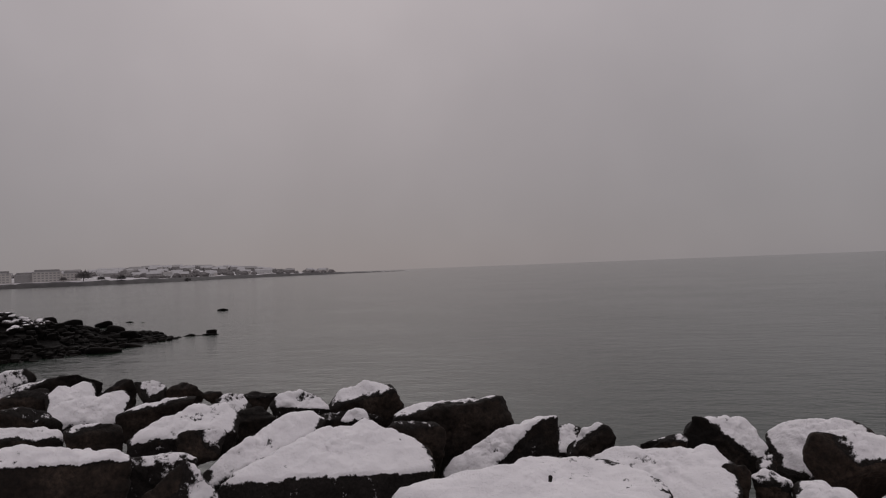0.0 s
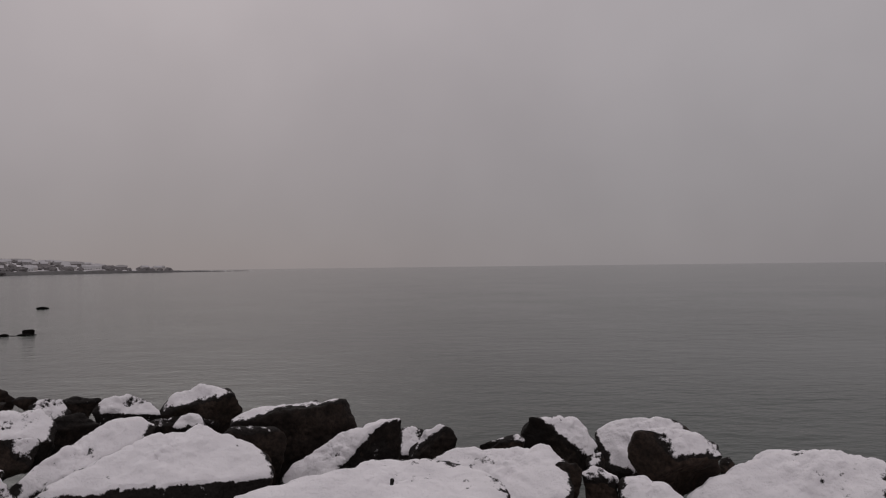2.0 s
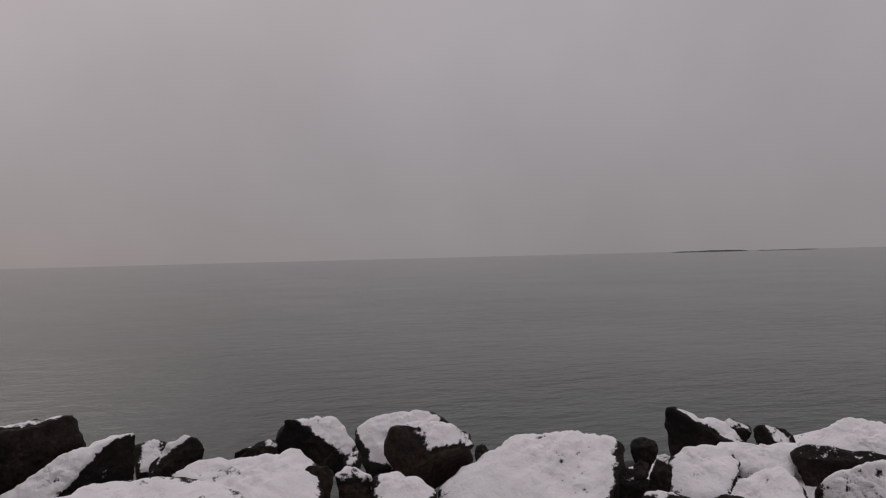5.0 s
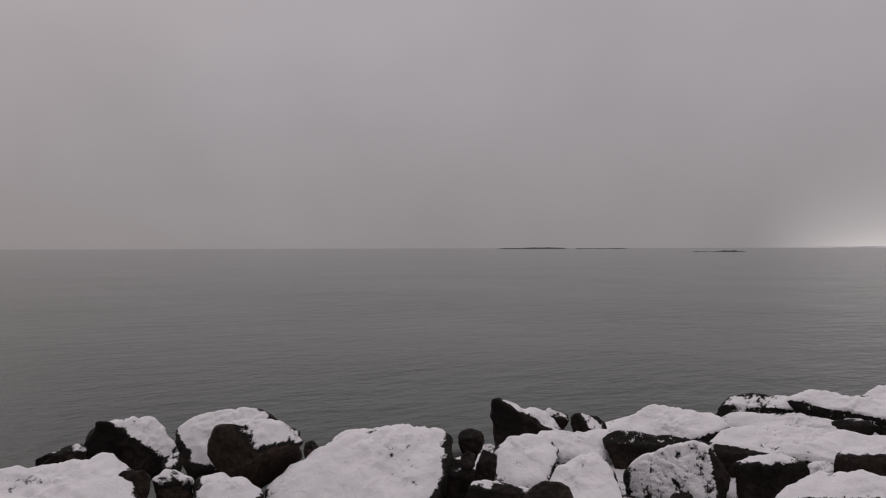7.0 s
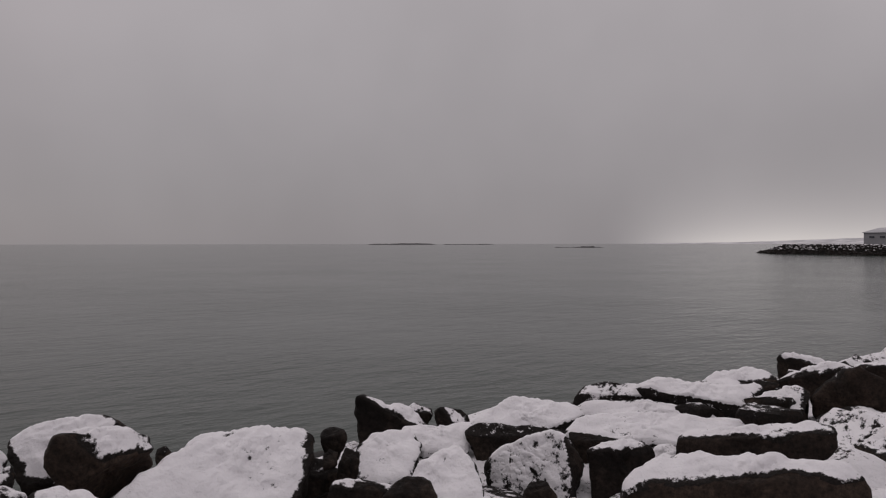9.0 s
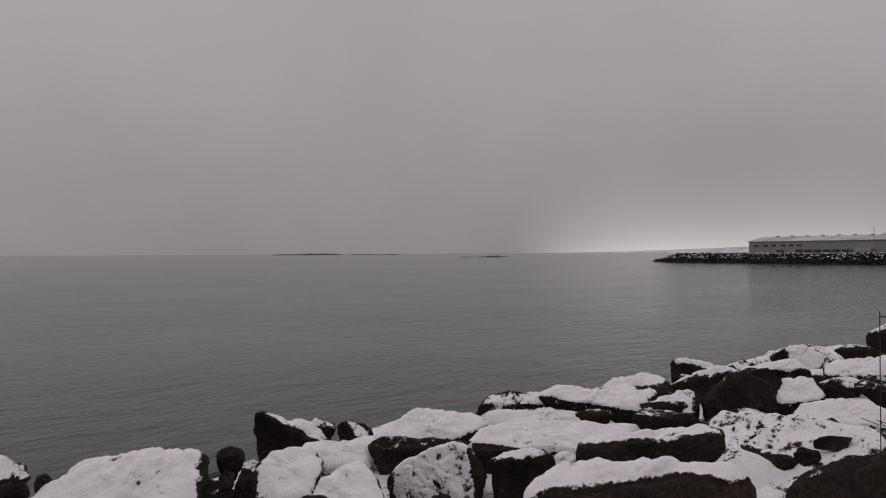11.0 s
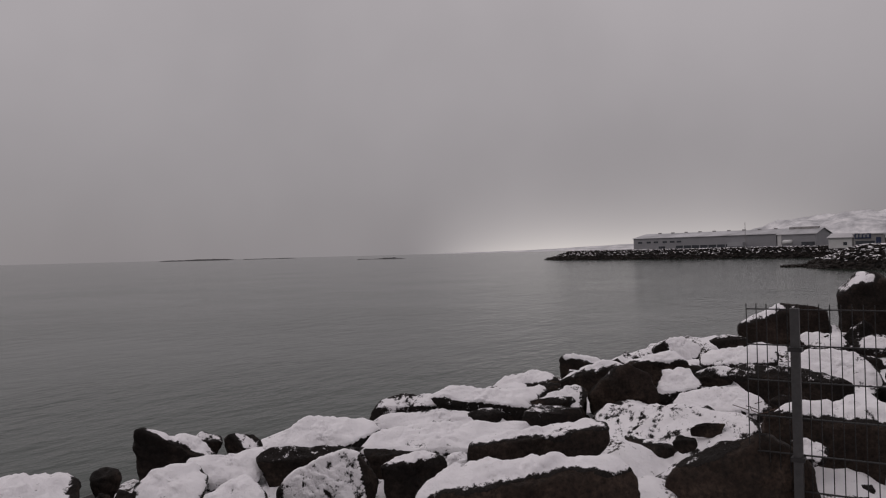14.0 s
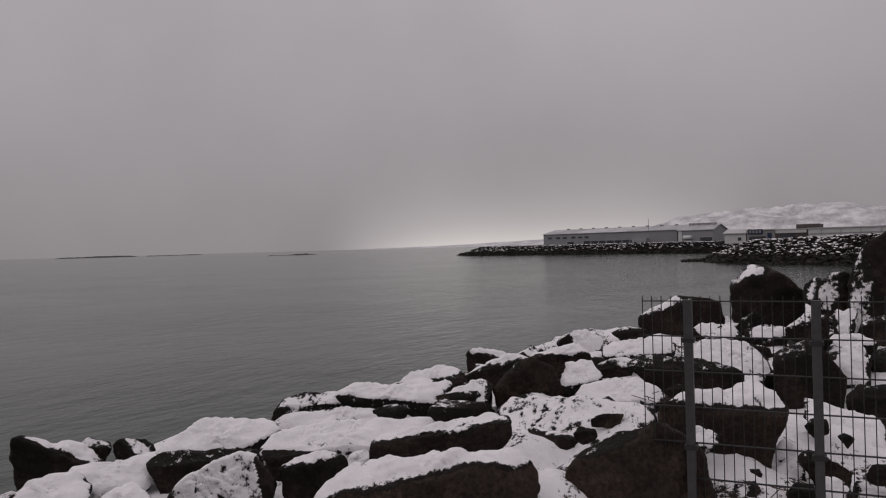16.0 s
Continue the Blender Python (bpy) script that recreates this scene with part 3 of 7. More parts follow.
stone(-2.21, 4.39, 5.02, ((0.25, -0.56, 0.79, 0.077, 0.9), (0.43, -0.90, -0.11, 0.149, 0.1), (-0.48, 0.02, 0.88, 0.125, 0.9), (0.07, 0.29, 0.95, 0.182, 0.9), (0.65, 0.49, 0.58, 0.284, 0.45), (0.87, 0.43, -0.25, 0.297, 0), (0.19, -0.04, -0.98, 0.216, 0), (-0.06, -0.16, -0.99, 0.246, 0), (-0.79, -0.40, -0.46, 0.366, 0), (-0.90, -0.40, -0.20, 0.350, 0), (-0.42, 0.89, -0.18, 0.108, 0)), 212, 6)
stone(-2.06, 4.26, 4.98, ((0.64, -0.74, 0.23, 0.050, 1), (-0.25, -0.96, 0.08, 0.092, 0), (0.44, -0.84, -0.33, 0.097, 0), (-0.42, 0.09, 0.90, 0.100, 0), (-0.04, 0.26, 0.96, 0.072, 1), (0.56, 0.47, 0.69, 0.140, 0.5), (0.82, 0.32, -0.47, 0.138, 0), (0.08, -0.12, -0.99, 0.128, 0), (-0.05, -0.18, -0.98, 0.131, 0), (-0.91, -0.37, -0.18, 0.143, 0), (-0.93, -0.36, -0.08, 0.141, 0), (-0.39, 0.90, -0.20, 0.059, 0)), 219, 5)
stone(-1.64, 4.22, 4.92, ((0.02, -0.72, 0.70, 0.137, 0.85), (0.49, -0.85, -0.20, 0.178, 0.55), (-0.58, 0.06, 0.81, 0.104, 0.85), (-0.40, 0.15, 0.91, 0.129, 0.85), (-0.02, 0.29, 0.96, 0.197, 0.85), (0.40, 0.41, 0.82, 0.297, 0.85), (0.83, 0.24, -0.50, 0.233, 0), (0.64, 0.11, -0.76, 0.152, 0), (-0.54, -0.32, -0.78, 0.462, 0), (-0.92, -0.32, -0.21, 0.360, 0), (-0.33, 0.92, -0.23, 0.163, 0)), 226, 6)
stone(-1.94, 4.79, 4.96, ((0.20, -0.57, 0.80, 0.096, 0.15), (0.35, -0.93, -0.06, 0.083, 0), (-0.49, 0.06, 0.87, 0.110, 0.15), (-0.22, 0.18, 0.96, 0.103, 0.15), (0.56, 0.42, 0.71, 0.135, 0.075), (0.89, 0.33, -0.31, 0.145, 0), (0.21, -0.06, -0.98, 0.161, 0), (-0.25, -0.22, -0.94, 0.167, 0), (-0.89, -0.33, -0.31, 0.143, 0), (-0.34, 0.92, -0.19, 0.080, 0)), 233, 5)
stone(-2.35, 5.47, 4.98, ((0.25, -0.62, 0.75, 0.050, 0.8), (0.36, -0.91, -0.21, 0.164, 0.48), (-0.34, 0.10, 0.94, 0.089, 0.8), (-0.01, 0.24, 0.97, 0.079, 0.8), (0.71, 0.45, 0.55, 0.118, 0.4), (0.82, 0.30, -0.50, 0.146, 0), (0.26, -0.01, -0.97, 0.124, 0), (-0.55, -0.29, -0.78, 0.131, 0), (-0.91, -0.34, -0.22, 0.123, 0), (-0.94, -0.32, -0.07, 0.121, 0), (-0.36, 0.92, -0.17, 0.073, 0)), 240, 5)
stone(-2.60, 5.72, 5.02, ((0.24, -0.59, 0.77, 0.030, 0.15), (0.40, -0.91, -0.09, 0.028, 0), (-0.40, 0.05, 0.92, 0.047, 0.15), (0.09, 0.26, 0.96, 0.031, 0.15), (0.75, 0.47, 0.46, 0.057, 0), (0.88, 0.40, -0.25, 0.074, 0), (0.26, 0.02, -0.97, 0.066, 0), (-0.60, -0.31, -0.74, 0.062, 0), (-0.39, 0.91, -0.15, 0.030, 0)), 247, 4)
stone(-2.18, 5.67, 4.99, ((0.20, -0.60, 0.78, 0.054, 0.15), (0.34, -0.94, -0.09, 0.053, 0), (-0.36, 0.09, 0.93, 0.081, 0.15), (0.15, 0.28, 0.95, 0.054, 0.15), (0.88, 0.42, 0.22, 0.116, 0), (0.74, 0.22, -0.63, 0.091, 0), (-0.13, -0.15, -0.98, 0.109, 0), (-0.85, -0.31, -0.43, 0.105, 0), (-0.33, 0.93, -0.16, 0.053, 0)), 254, 5)
stone(-1.76, 5.39, 4.98, ((0.26, -0.62, 0.74, 0.051, 0.85), (0.25, -0.95, -0.21, 0.080, 0.2), (-0.80, -0.07, 0.60, 0.204, 0.425), (-0.12, 0.20, 0.97, 0.091, 0.85), (0.23, 0.30, 0.93, 0.097, 0.85), (0.62, 0.38, 0.69, 0.122, 0.425), (0.92, 0.29, -0.27, 0.235, 0), (0.43, 0.03, -0.90, 0.221, 0), (-0.19, -0.17, -0.97, 0.150, 0), (-0.89, -0.27, -0.37, 0.229, 0), (-0.29, 0.94, -0.17, 0.074, 0)), 261, 5)
stone(-1.15, 4.95, 5.06, ((-0.05, -0.56, 0.83, 0.116, 1), (0.27, -0.96, -0.11, 0.103, 0), (-0.82, -0.01, 0.57, 0.230, 0.5), (-0.27, 0.17, 0.95, 0.118, 1), (-0.09, 0.22, 0.97, 0.112, 1), (0.73, 0.32, 0.60, 0.192, 0), (0.94, 0.21, -0.27, 0.245, 0), (0.36, -0.03, -0.93, 0.255, 0), (-0.26, -0.16, -0.95, 0.188, 0), (-0.95, -0.19, -0.27, 0.266, 0), (-0.20, 0.96, -0.17, 0.100, 0)), 268, 5)
stone(-1.27, 4.78, 4.97, ((0.11, -0.59, 0.80, 0.068, 0.35), (0.24, -0.97, -0.05, 0.060, 0), (-0.23, 0.20, 0.95, 0.093, 0.35), (0.10, 0.28, 0.96, 0.076, 0.35), (0.30, 0.32, 0.90, 0.101, 0.35), (0.91, 0.20, -0.36, 0.223, 0), (-0.03, -0.14, -0.99, 0.139, 0), (-0.16, -0.17, -0.97, 0.143, 0), (-0.96, -0.20, -0.20, 0.200, 0), (-0.99, -0.17, 0.01, 0.201, 0), (-0.22, 0.96, -0.19, 0.059, 0)), 275, 5)
stone(-1.16, 4.63, 5.05, ((0.12, -0.64, 0.76, 0.018, 0.95), (0.23, -0.95, -0.19, 0.061, 0.57), (-0.66, 0.06, 0.75, 0.042, 0.95), (0.05, 0.26, 0.96, 0.033, 0.95), (0.79, 0.34, 0.51, 0.047, 0.475), (0.91, 0.20, -0.37, 0.101, 0), (-0.09, -0.15, -0.98, 0.055, 0), (-0.93, -0.21, -0.29, 0.106, 0), (-0.22, 0.96, -0.19, 0.036, 0)), 282, 5)
stone(-1.12, 3.95, 4.88, ((0.15, -0.53, 0.83, 0.147, 0.88), (0.25, -0.97, 0.05, 0.236, 0.12), (-0.82, -0.00, 0.57, 0.449, 0.06), (-0.44, 0.18, 0.88, 0.224, 0.88), (-0.24, 0.25, 0.94, 0.212, 0.88), (0.36, 0.38, 0.85, 0.290, 0.88), (0.95, 0.32, 0.03, 0.509, 0), (0.79, 0.11, -0.61, 0.435, 0), (-0.01, -0.20, -0.98, 0.452, 0), (-0.95, -0.24, -0.19, 0.619, 0), (-0.25, 0.94, -0.25, 0.193, 0)), 289, 6)
stone(-0.51, 4.68, 4.97, ((-0.12, -0.23, 0.96, 0.174, 0.7), (0.12, -0.99, 0.06, 0.160, 0), (0.64, -0.77, 0.07, 0.287, 0), (-0.89, 0.07, 0.45, 0.389, 0.35), (-0.23, 0.24, 0.94, 0.154, 0.7), (-0.08, 0.25, 0.96, 0.146, 0.7), (0.93, 0.21, 0.30, 0.329, 0), (0.95, 0.09, -0.28, 0.362, 0), (0.77, 0.00, -0.63, 0.380, 0), (-0.02, -0.15, -0.99, 0.340, 0), (-0.95, -0.09, -0.28, 0.384, 0), (-0.09, 0.97, -0.20, 0.148, 0)), 296, 6)
stone(-0.74, 4.38, 4.92, ((0.10, -0.52, 0.85, 0.178, 0.3), (0.14, -0.99, 0.03, 0.125, 0), (-0.59, 0.16, 0.79, 0.187, 0.3), (0.03, 0.29, 0.96, 0.131, 0.3), (0.65, 0.32, 0.69, 0.167, 0), (0.97, 0.16, -0.20, 0.162, 0), (0.88, 0.08, -0.47, 0.198, 0), (-0.48, -0.21, -0.85, 0.187, 0), (-0.78, -0.19, -0.60, 0.144, 0), (-0.98, -0.12, -0.15, 0.177, 0), (-0.14, 0.96, -0.23, 0.117, 0)), 303, 5)
stone(-0.21, 4.25, 4.89, ((0.24, -0.97, 0.02, 0.142, 0.12), (-0.34, -0.76, 0.55, 0.108, 1), (-0.73, 0.19, 0.65, 0.188, 0.5), (-0.49, 0.24, 0.84, 0.107, 1), (-0.27, 0.27, 0.92, 0.100, 1), (0.99, 0.10, 0.03, 0.322, 0), (0.96, 0.03, -0.29, 0.311, 0), (0.24, -0.16, -0.96, 0.213, 0), (0.05, -0.17, -0.98, 0.235, 0), (-0.98, -0.02, -0.21, 0.384, 0), (-0.03, 0.97, -0.23, 0.126, 0)), 310, 6)
stone(0.21, 4.81, 4.85, ((-0.10, -0.62, 0.78, 0.052, 0.9), (-0.01, -0.99, -0.15, 0.171, 0.54), (-0.22, 0.29, 0.93, 0.073, 0.9), (0.35, 0.25, 0.90, 0.078, 0.9), (0.99, -0.02, -0.11, 0.073, 0), (0.98, -0.04, -0.20, 0.077, 0), (0.23, -0.17, -0.96, 0.127, 0), (-0.99, 0.09, -0.12, 0.093, 0), (0.05, 0.97, -0.22, 0.075, 0)), 317, 5)
stone(0.34, 4.67, 4.84, ((-0.49, -0.53, 0.70, 0.068, 0.95), (0.10, -1.00, -0.00, 0.086, 0), (-0.61, 0.29, 0.74, 0.079, 0.95), (-0.44, 0.30, 0.85, 0.077, 0.95), (0.31, 0.25, 0.92, 0.124, 0.95), (0.96, 0.04, 0.27, 0.142, 0), (0.93, -0.10, -0.34, 0.122, 0), (0.18, -0.18, -0.97, 0.160, 0), (-0.03, -0.16, -0.99, 0.170, 0), (-0.99, 0.13, -0.07, 0.154, 0), (0.08, 0.97, -0.23, 0.084, 0)), 324, 5)
stone(0.05, 3.45, 4.89, ((0.04, -0.30, 0.95, 0.070, 1), (-0.02, -1.00, 0.09, 0.241, 0.1), (0.91, -0.24, 0.35, 0.523, 0.4), (-0.28, 0.33, 0.90, 0.205, 1), (0.06, 0.34, 0.94, 0.176, 1), (0.47, 0.30, 0.83, 0.283, 1), (0.99, 0.08, 0.09, 0.533, 0), (0.95, -0.04, -0.31, 0.537, 0), (0.21, -0.22, -0.95, 0.418, 0), (-0.03, -0.23, -0.97, 0.399, 0), (-0.95, -0.01, -0.30, 0.719, 0), (0.01, 0.96, -0.28, 0.170, 0)), 331, 6)
stone(0.69, 3.97, 4.82, ((-0.17, -0.39, 0.91, 0.086, 1), (-0.14, -0.99, -0.02, 0.343, 0.1), (-0.27, 0.36, 0.89, 0.231, 1), (0.11, 0.31, 0.94, 0.142, 1), (0.52, 0.21, 0.83, 0.220, 1), (0.95, -0.02, 0.30, 0.326, 0), (0.95, -0.18, -0.24, 0.336, 0), (0.21, -0.24, -0.95, 0.334, 0), (-0.05, -0.21, -0.98, 0.341, 0), (-0.97, 0.20, -0.14, 0.397, 0), (0.17, 0.95, -0.27, 0.139, 0)), 338, 6)
stone(0.78, 4.41, 4.89, ((-0.18, -0.55, 0.82, 0.039, 0.7), (-0.15, -0.99, -0.01, 0.044, 0), (-0.53, 0.34, 0.78, 0.043, 0), (-0.45, 0.34, 0.83, 0.027, 0.7), (-0.23, 0.32, 0.92, 0.032, 0.7), (0.46, 0.19, 0.87, 0.065, 0.7), (0.99, -0.13, -0.06, 0.092, 0), (0.95, -0.17, -0.27, 0.098, 0), (0.00, -0.17, -0.98, 0.093, 0), (-0.96, 0.19, -0.19, 0.150, 0), (0.17, 0.96, -0.23, 0.044, 0)), 345, 5)
stone(0.86, 5.32, 4.67, ((-0.18, -0.50, 0.85, 0.042, 0.9), (-0.09, -0.99, -0.05, 0.038, 0), (-0.26, 0.32, 0.91, 0.032, 0.9), (-0.15, 0.31, 0.94, 0.028, 0.9), (0.68, 0.15, 0.72, 0.105, 0), (0.94, -0.14, -0.32, 0.124, 0), (-0.06, -0.17, -0.98, 0.097, 0), (-0.97, 0.14, -0.20, 0.129, 0), (-0.98, 0.19, -0.02, 0.126, 0), (0.13, 0.96, -0.24, 0.039, 0)), 352, 5)
stone(1.21, 4.79, 4.79, ((0.28, -0.68, 0.68, 0.121, 1), (-0.38, -0.92, 0.01, 0.114, 0), (-0.79, 0.36, 0.50, 0.253, 0), (0.16, 0.27, 0.95, 0.141, 1), (0.66, 0.10, 0.74, 0.165, 1), (0.96, -0.19, -0.19, 0.237, 0), (0.68, -0.25, -0.69, 0.263, 0), (0.05, -0.19, -0.98, 0.216, 0), (-0.30, -0.11, -0.95, 0.224, 0), (-0.96, 0.24, -0.12, 0.259, 0), (0.21, 0.95, -0.24, 0.110, 0)), 359, 6)
stone(1.87, 5.02, 4.72, ((-0.30, -0.65, 0.70, 0.142, 1), (-0.29, -0.96, -0.05, 0.322, 0), (0.74, -0.56, 0.38, 0.330, 0), (-0.38, 0.41, 0.83, 0.199, 1), (-0.02, 0.32, 0.95, 0.152, 1), (0.16, 0.26, 0.95, 0.159, 1), (0.60, 0.07, 0.80, 0.236, 0), (0.78, -0.34, -0.52, 0.313, 0), (0.54, -0.33, -0.77, 0.263, 0), (-0.73, 0.14, -0.67, 0.342, 0), (-0.89, 0.28, -0.35, 0.301, 0), (0.32, 0.92, -0.24, 0.161, 0)), 366, 6)
stone(1.82, 4.28, 4.78, ((0.04, -0.79, 0.61, 0.114, 1), (-0.52, -0.86, 0.03, 0.150, 0), (0.17, -0.72, -0.68, 0.082, 0), (-0.78, 0.48, 0.40, 0.300, 0), (0.16, 0.27, 0.95, 0.152, 1), (0.53, 0.10, 0.84, 0.198, 1), (0.95, -0.24, 0.21, 0.243, 0), (0.92, -0.34, -0.18, 0.251, 0), (0.16, -0.26, -0.95, 0.274, 0), (-0.41, -0.03, -0.91, 0.267, 0), (-0.88, 0.30, -0.36, 0.261, 0), (0.35, 0.90, -0.26, 0.254, 0)), 373, 6, 'brown')
stone(2.41, 4.87, 4.58, ((-0.35, -0.50, 0.79, 0.018, 0.9), (-0.36, -0.93, -0.12, 0.070, 0.54), (-0.87, 0.49, 0.07, 0.030, 0), (0.04, 0.32, 0.95, 0.034, 0.9), (0.72, -0.07, 0.69, 0.036, 0.45), (0.71, -0.43, -0.57, 0.036, 0), (-0.13, -0.15, -0.98, 0.063, 0), (-0.89, 0.43, -0.18, 0.039, 0), (0.41, 0.88, -0.25, 0.036, 0)), 380, 4)
stone(2.47, 3.98, 4.63, ((-0.31, -0.54, 0.78, 0.187, 0.92), (-0.48, -0.88, -0.00, 0.418, 0.4), (0.70, -0.68, -0.20, 0.413, 0), (-0.38, 0.53, 0.75, 0.314, 0.92), (0.09, 0.34, 0.94, 0.242, 0.92), (0.28, 0.24, 0.93, 0.277, 0.92), (0.80, -0.18, 0.57, 0.455, 0.46), (0.84, -0.48, -0.27, 0.377, 0), (0.21, -0.35, -0.91, 0.495, 0), (-0.16, -0.17, -0.97, 0.498, 0), (-0.85, 0.43, -0.30, 0.658, 0), (0.46, 0.84, -0.28, 0.218, 0)), 387, 6)
stone(0.99, 3.84, 4.84, ((-0.31, -0.53, 0.79, 0.093, 0.6), (-0.12, -0.99, 0.01, 0.067, 0), (-0.39, 0.40, 0.83, 0.072, 0.6), (0.02, 0.34, 0.94, 0.068, 0.6), (0.75, 0.10, 0.65, 0.084, 0), (0.96, -0.20, -0.20, 0.077, 0), (0.35, -0.28, -0.89, 0.135, 0), (-0.80, 0.06, -0.60, 0.096, 0), (-0.93, 0.17, -0.32, 0.075, 0), (0.20, 0.94, -0.28, 0.066, 0)), 394, 5)
stone(1.25, 4.06, 4.73, ((-0.17, -0.54, 0.82, 0.097, 0.6), (-0.25, -0.97, 0.05, 0.087, 0), (-0.50, 0.43, 0.75, 0.097, 0.6), (0.38, 0.24, 0.89, 0.079, 0.6), (0.65, 0.13, 0.75, 0.074, 0.6), (0.98, -0.19, 0.03, 0.095, 0), (0.96, -0.24, -0.14, 0.112, 0), (-0.19, -0.18, -0.96, 0.170, 0), (-0.95, 0.28, -0.12, 0.094, 0), (-0.95, 0.28, -0.12, 0.094, 0), (0.25, 0.92, -0.29, 0.084, 0)), 401, 5, 'brown')
stone(1.49, 3.92, 4.70, ((-0.17, -0.48, 0.86, 0.053, 1), (-0.31, -0.95, -0.08, 0.163, 0.3), (-0.16, 0.42, 0.90, 0.117, 1), (0.20, 0.31, 0.93, 0.080, 1), (0.58, 0.13, 0.80, 0.068, 1), (0.93, -0.31, -0.19, 0.177, 0), (0.92, -0.32, -0.22, 0.179, 0), (-0.10, -0.22, -0.97, 0.175, 0), (-0.93, 0.31, -0.20, 0.172, 0), (0.31, 0.90, -0.30, 0.080, 0)), 408, 5)
stone(1.37, 4.53, 4.74, ((-0.17, -0.57, 0.80, 0.025, 0.6), (-0.25, -0.96, -0.12, 0.090, 0.36), (-0.91, 0.36, 0.21, 0.059, 0), (-0.15, 0.36, 0.92, 0.038, 0.6), (0.92, -0.08, 0.38, 0.053, 0.3), (0.93, -0.26, -0.26, 0.059, 0), (-0.29, -0.12, -0.95, 0.063, 0), (-0.94, 0.26, -0.21, 0.068, 0), (0.25, 0.93, -0.26, 0.045, 0)), 415, 4)
stone(3.21, 4.04, 4.69, ((-0.39, -0.40, 0.83, 0.060, 0.05), (-0.58, -0.81, 0.01, 0.064, 0), (-0.56, 0.66, 0.50, 0.076, 0.025), (-0.02, 0.39, 0.92, 0.071, 0.05), (0.42, 0.05, 0.90, 0.071, 0.05), (0.84, -0.53, 0.11, 0.074, 0), (0.76, -0.59, -0.29, 0.072, 0), (-0.12, -0.15, -0.98, 0.142, 0), (-0.77, 0.59, -0.23, 0.075, 0), (0.58, 0.77, -0.25, 0.062, 0)), 422, 4)
stone(3.05, 3.87, 4.64, ((-0.44, -0.40, 0.80, 0.028, 0.6), (-0.55, -0.83, -0.10, 0.113, 0.36), (-0.31, 0.58, 0.75, 0.039, 0.6), (0.38, 0.11, 0.92, 0.044, 0.6), (0.78, -0.58, -0.21, 0.052, 0), (0.20, -0.39, -0.90, 0.070, 0), (-0.78, 0.61, -0.15, 0.045, 0), (-0.78, 0.61, -0.14, 0.045, 0), (0.58, 0.77, -0.27, 0.048, 0)), 429, 4)
stone(3.01, 3.64, 4.62, ((-0.38, -0.37, 0.85, 0.076, 0.1), (-0.60, -0.80, 0.04, 0.057, 0), (-0.58, 0.70, 0.42, 0.052, 0.05), (0.48, 0.03, 0.88, 0.095, 0.1), (0.80, -0.59, -0.12, 0.068, 0), (-0.13, -0.18, -0.97, 0.129, 0), (-0.76, 0.64, -0.11, 0.060, 0), (-0.75, 0.66, -0.02, 0.055, 0), (0.59, 0.75, -0.28, 0.056, 0)), 436, 5)
stone(2.83, 3.31, 4.57, ((-0.22, -0.41, 0.89, 0.088, 1), (-0.65, -0.75, 0.12, 0.077, 0), (-0.57, 0.72, 0.40, 0.164, 0), (0.33, 0.21, 0.92, 0.078, 1), (0.46, 0.08, 0.88, 0.103, 1), (0.74, -0.63, -0.24, 0.197, 0), (-0.15, -0.21, -0.97, 0.153, 0), (-0.76, 0.60, -0.24, 0.186, 0), (-0.76, 0.63, -0.17, 0.183, 0), (0.60, 0.74, -0.31, 0.073, 0)), 443, 5)
stone(2.96, 3.00, 4.61, ((-0.40, -0.30, 0.87, 0.087, 0.05), (-0.66, -0.75, 0.08, 0.087, 0), (-0.42, 0.73, 0.54, 0.115, 0.025), (0.00, 0.49, 0.87, 0.100, 0.05), (0.45, 0.08, 0.89, 0.103, 0.05), (0.77, -0.41, 0.49, 0.120, 0), (0.71, -0.68, -0.22, 0.141, 0), (-0.15, -0.22, -0.96, 0.179, 0), (-0.72, 0.63, -0.28, 0.150, 0), (0.65, 0.69, -0.32, 0.083, 0)), 450, 5)
stone(3.35, 2.43, 4.67, ((-0.47, -0.20, 0.86, 0.058, 0.4), (-0.77, -0.64, 0.08, 0.064, 0), (-0.28, 0.79, 0.55, 0.062, 0.2), (0.33, 0.17, 0.93, 0.068, 0.4), (0.67, -0.45, 0.59, 0.064, 0.2), (0.61, -0.78, -0.14, 0.096, 0), (0.09, -0.49, -0.87, 0.108, 0), (-0.60, 0.76, -0.24, 0.077, 0), (0.76, 0.57, -0.31, 0.062, 0)), 457, 5)
stone(4.18, 4.61, 4.54, ((0.20, -0.49, 0.85, 0.135, 1), (-0.72, -0.69, 0.03, 0.162, 0), (-0.20, 0.50, 0.84, 0.288, 0), (0.44, 0.00, 0.90, 0.128, 1), (0.74, -0.34, 0.59, 0.225, 0.5), (0.52, -0.55, -0.65, 0.266, 0), (0.27, -0.41, -0.87, 0.272, 0), (-0.22, -0.04, -0.97, 0.306, 0), (-0.75, 0.64, -0.16, 0.267, 0), (-0.74, 0.67, -0.03, 0.253, 0), (0.61, 0.75, -0.23, 0.152, 0)), 464, 6)
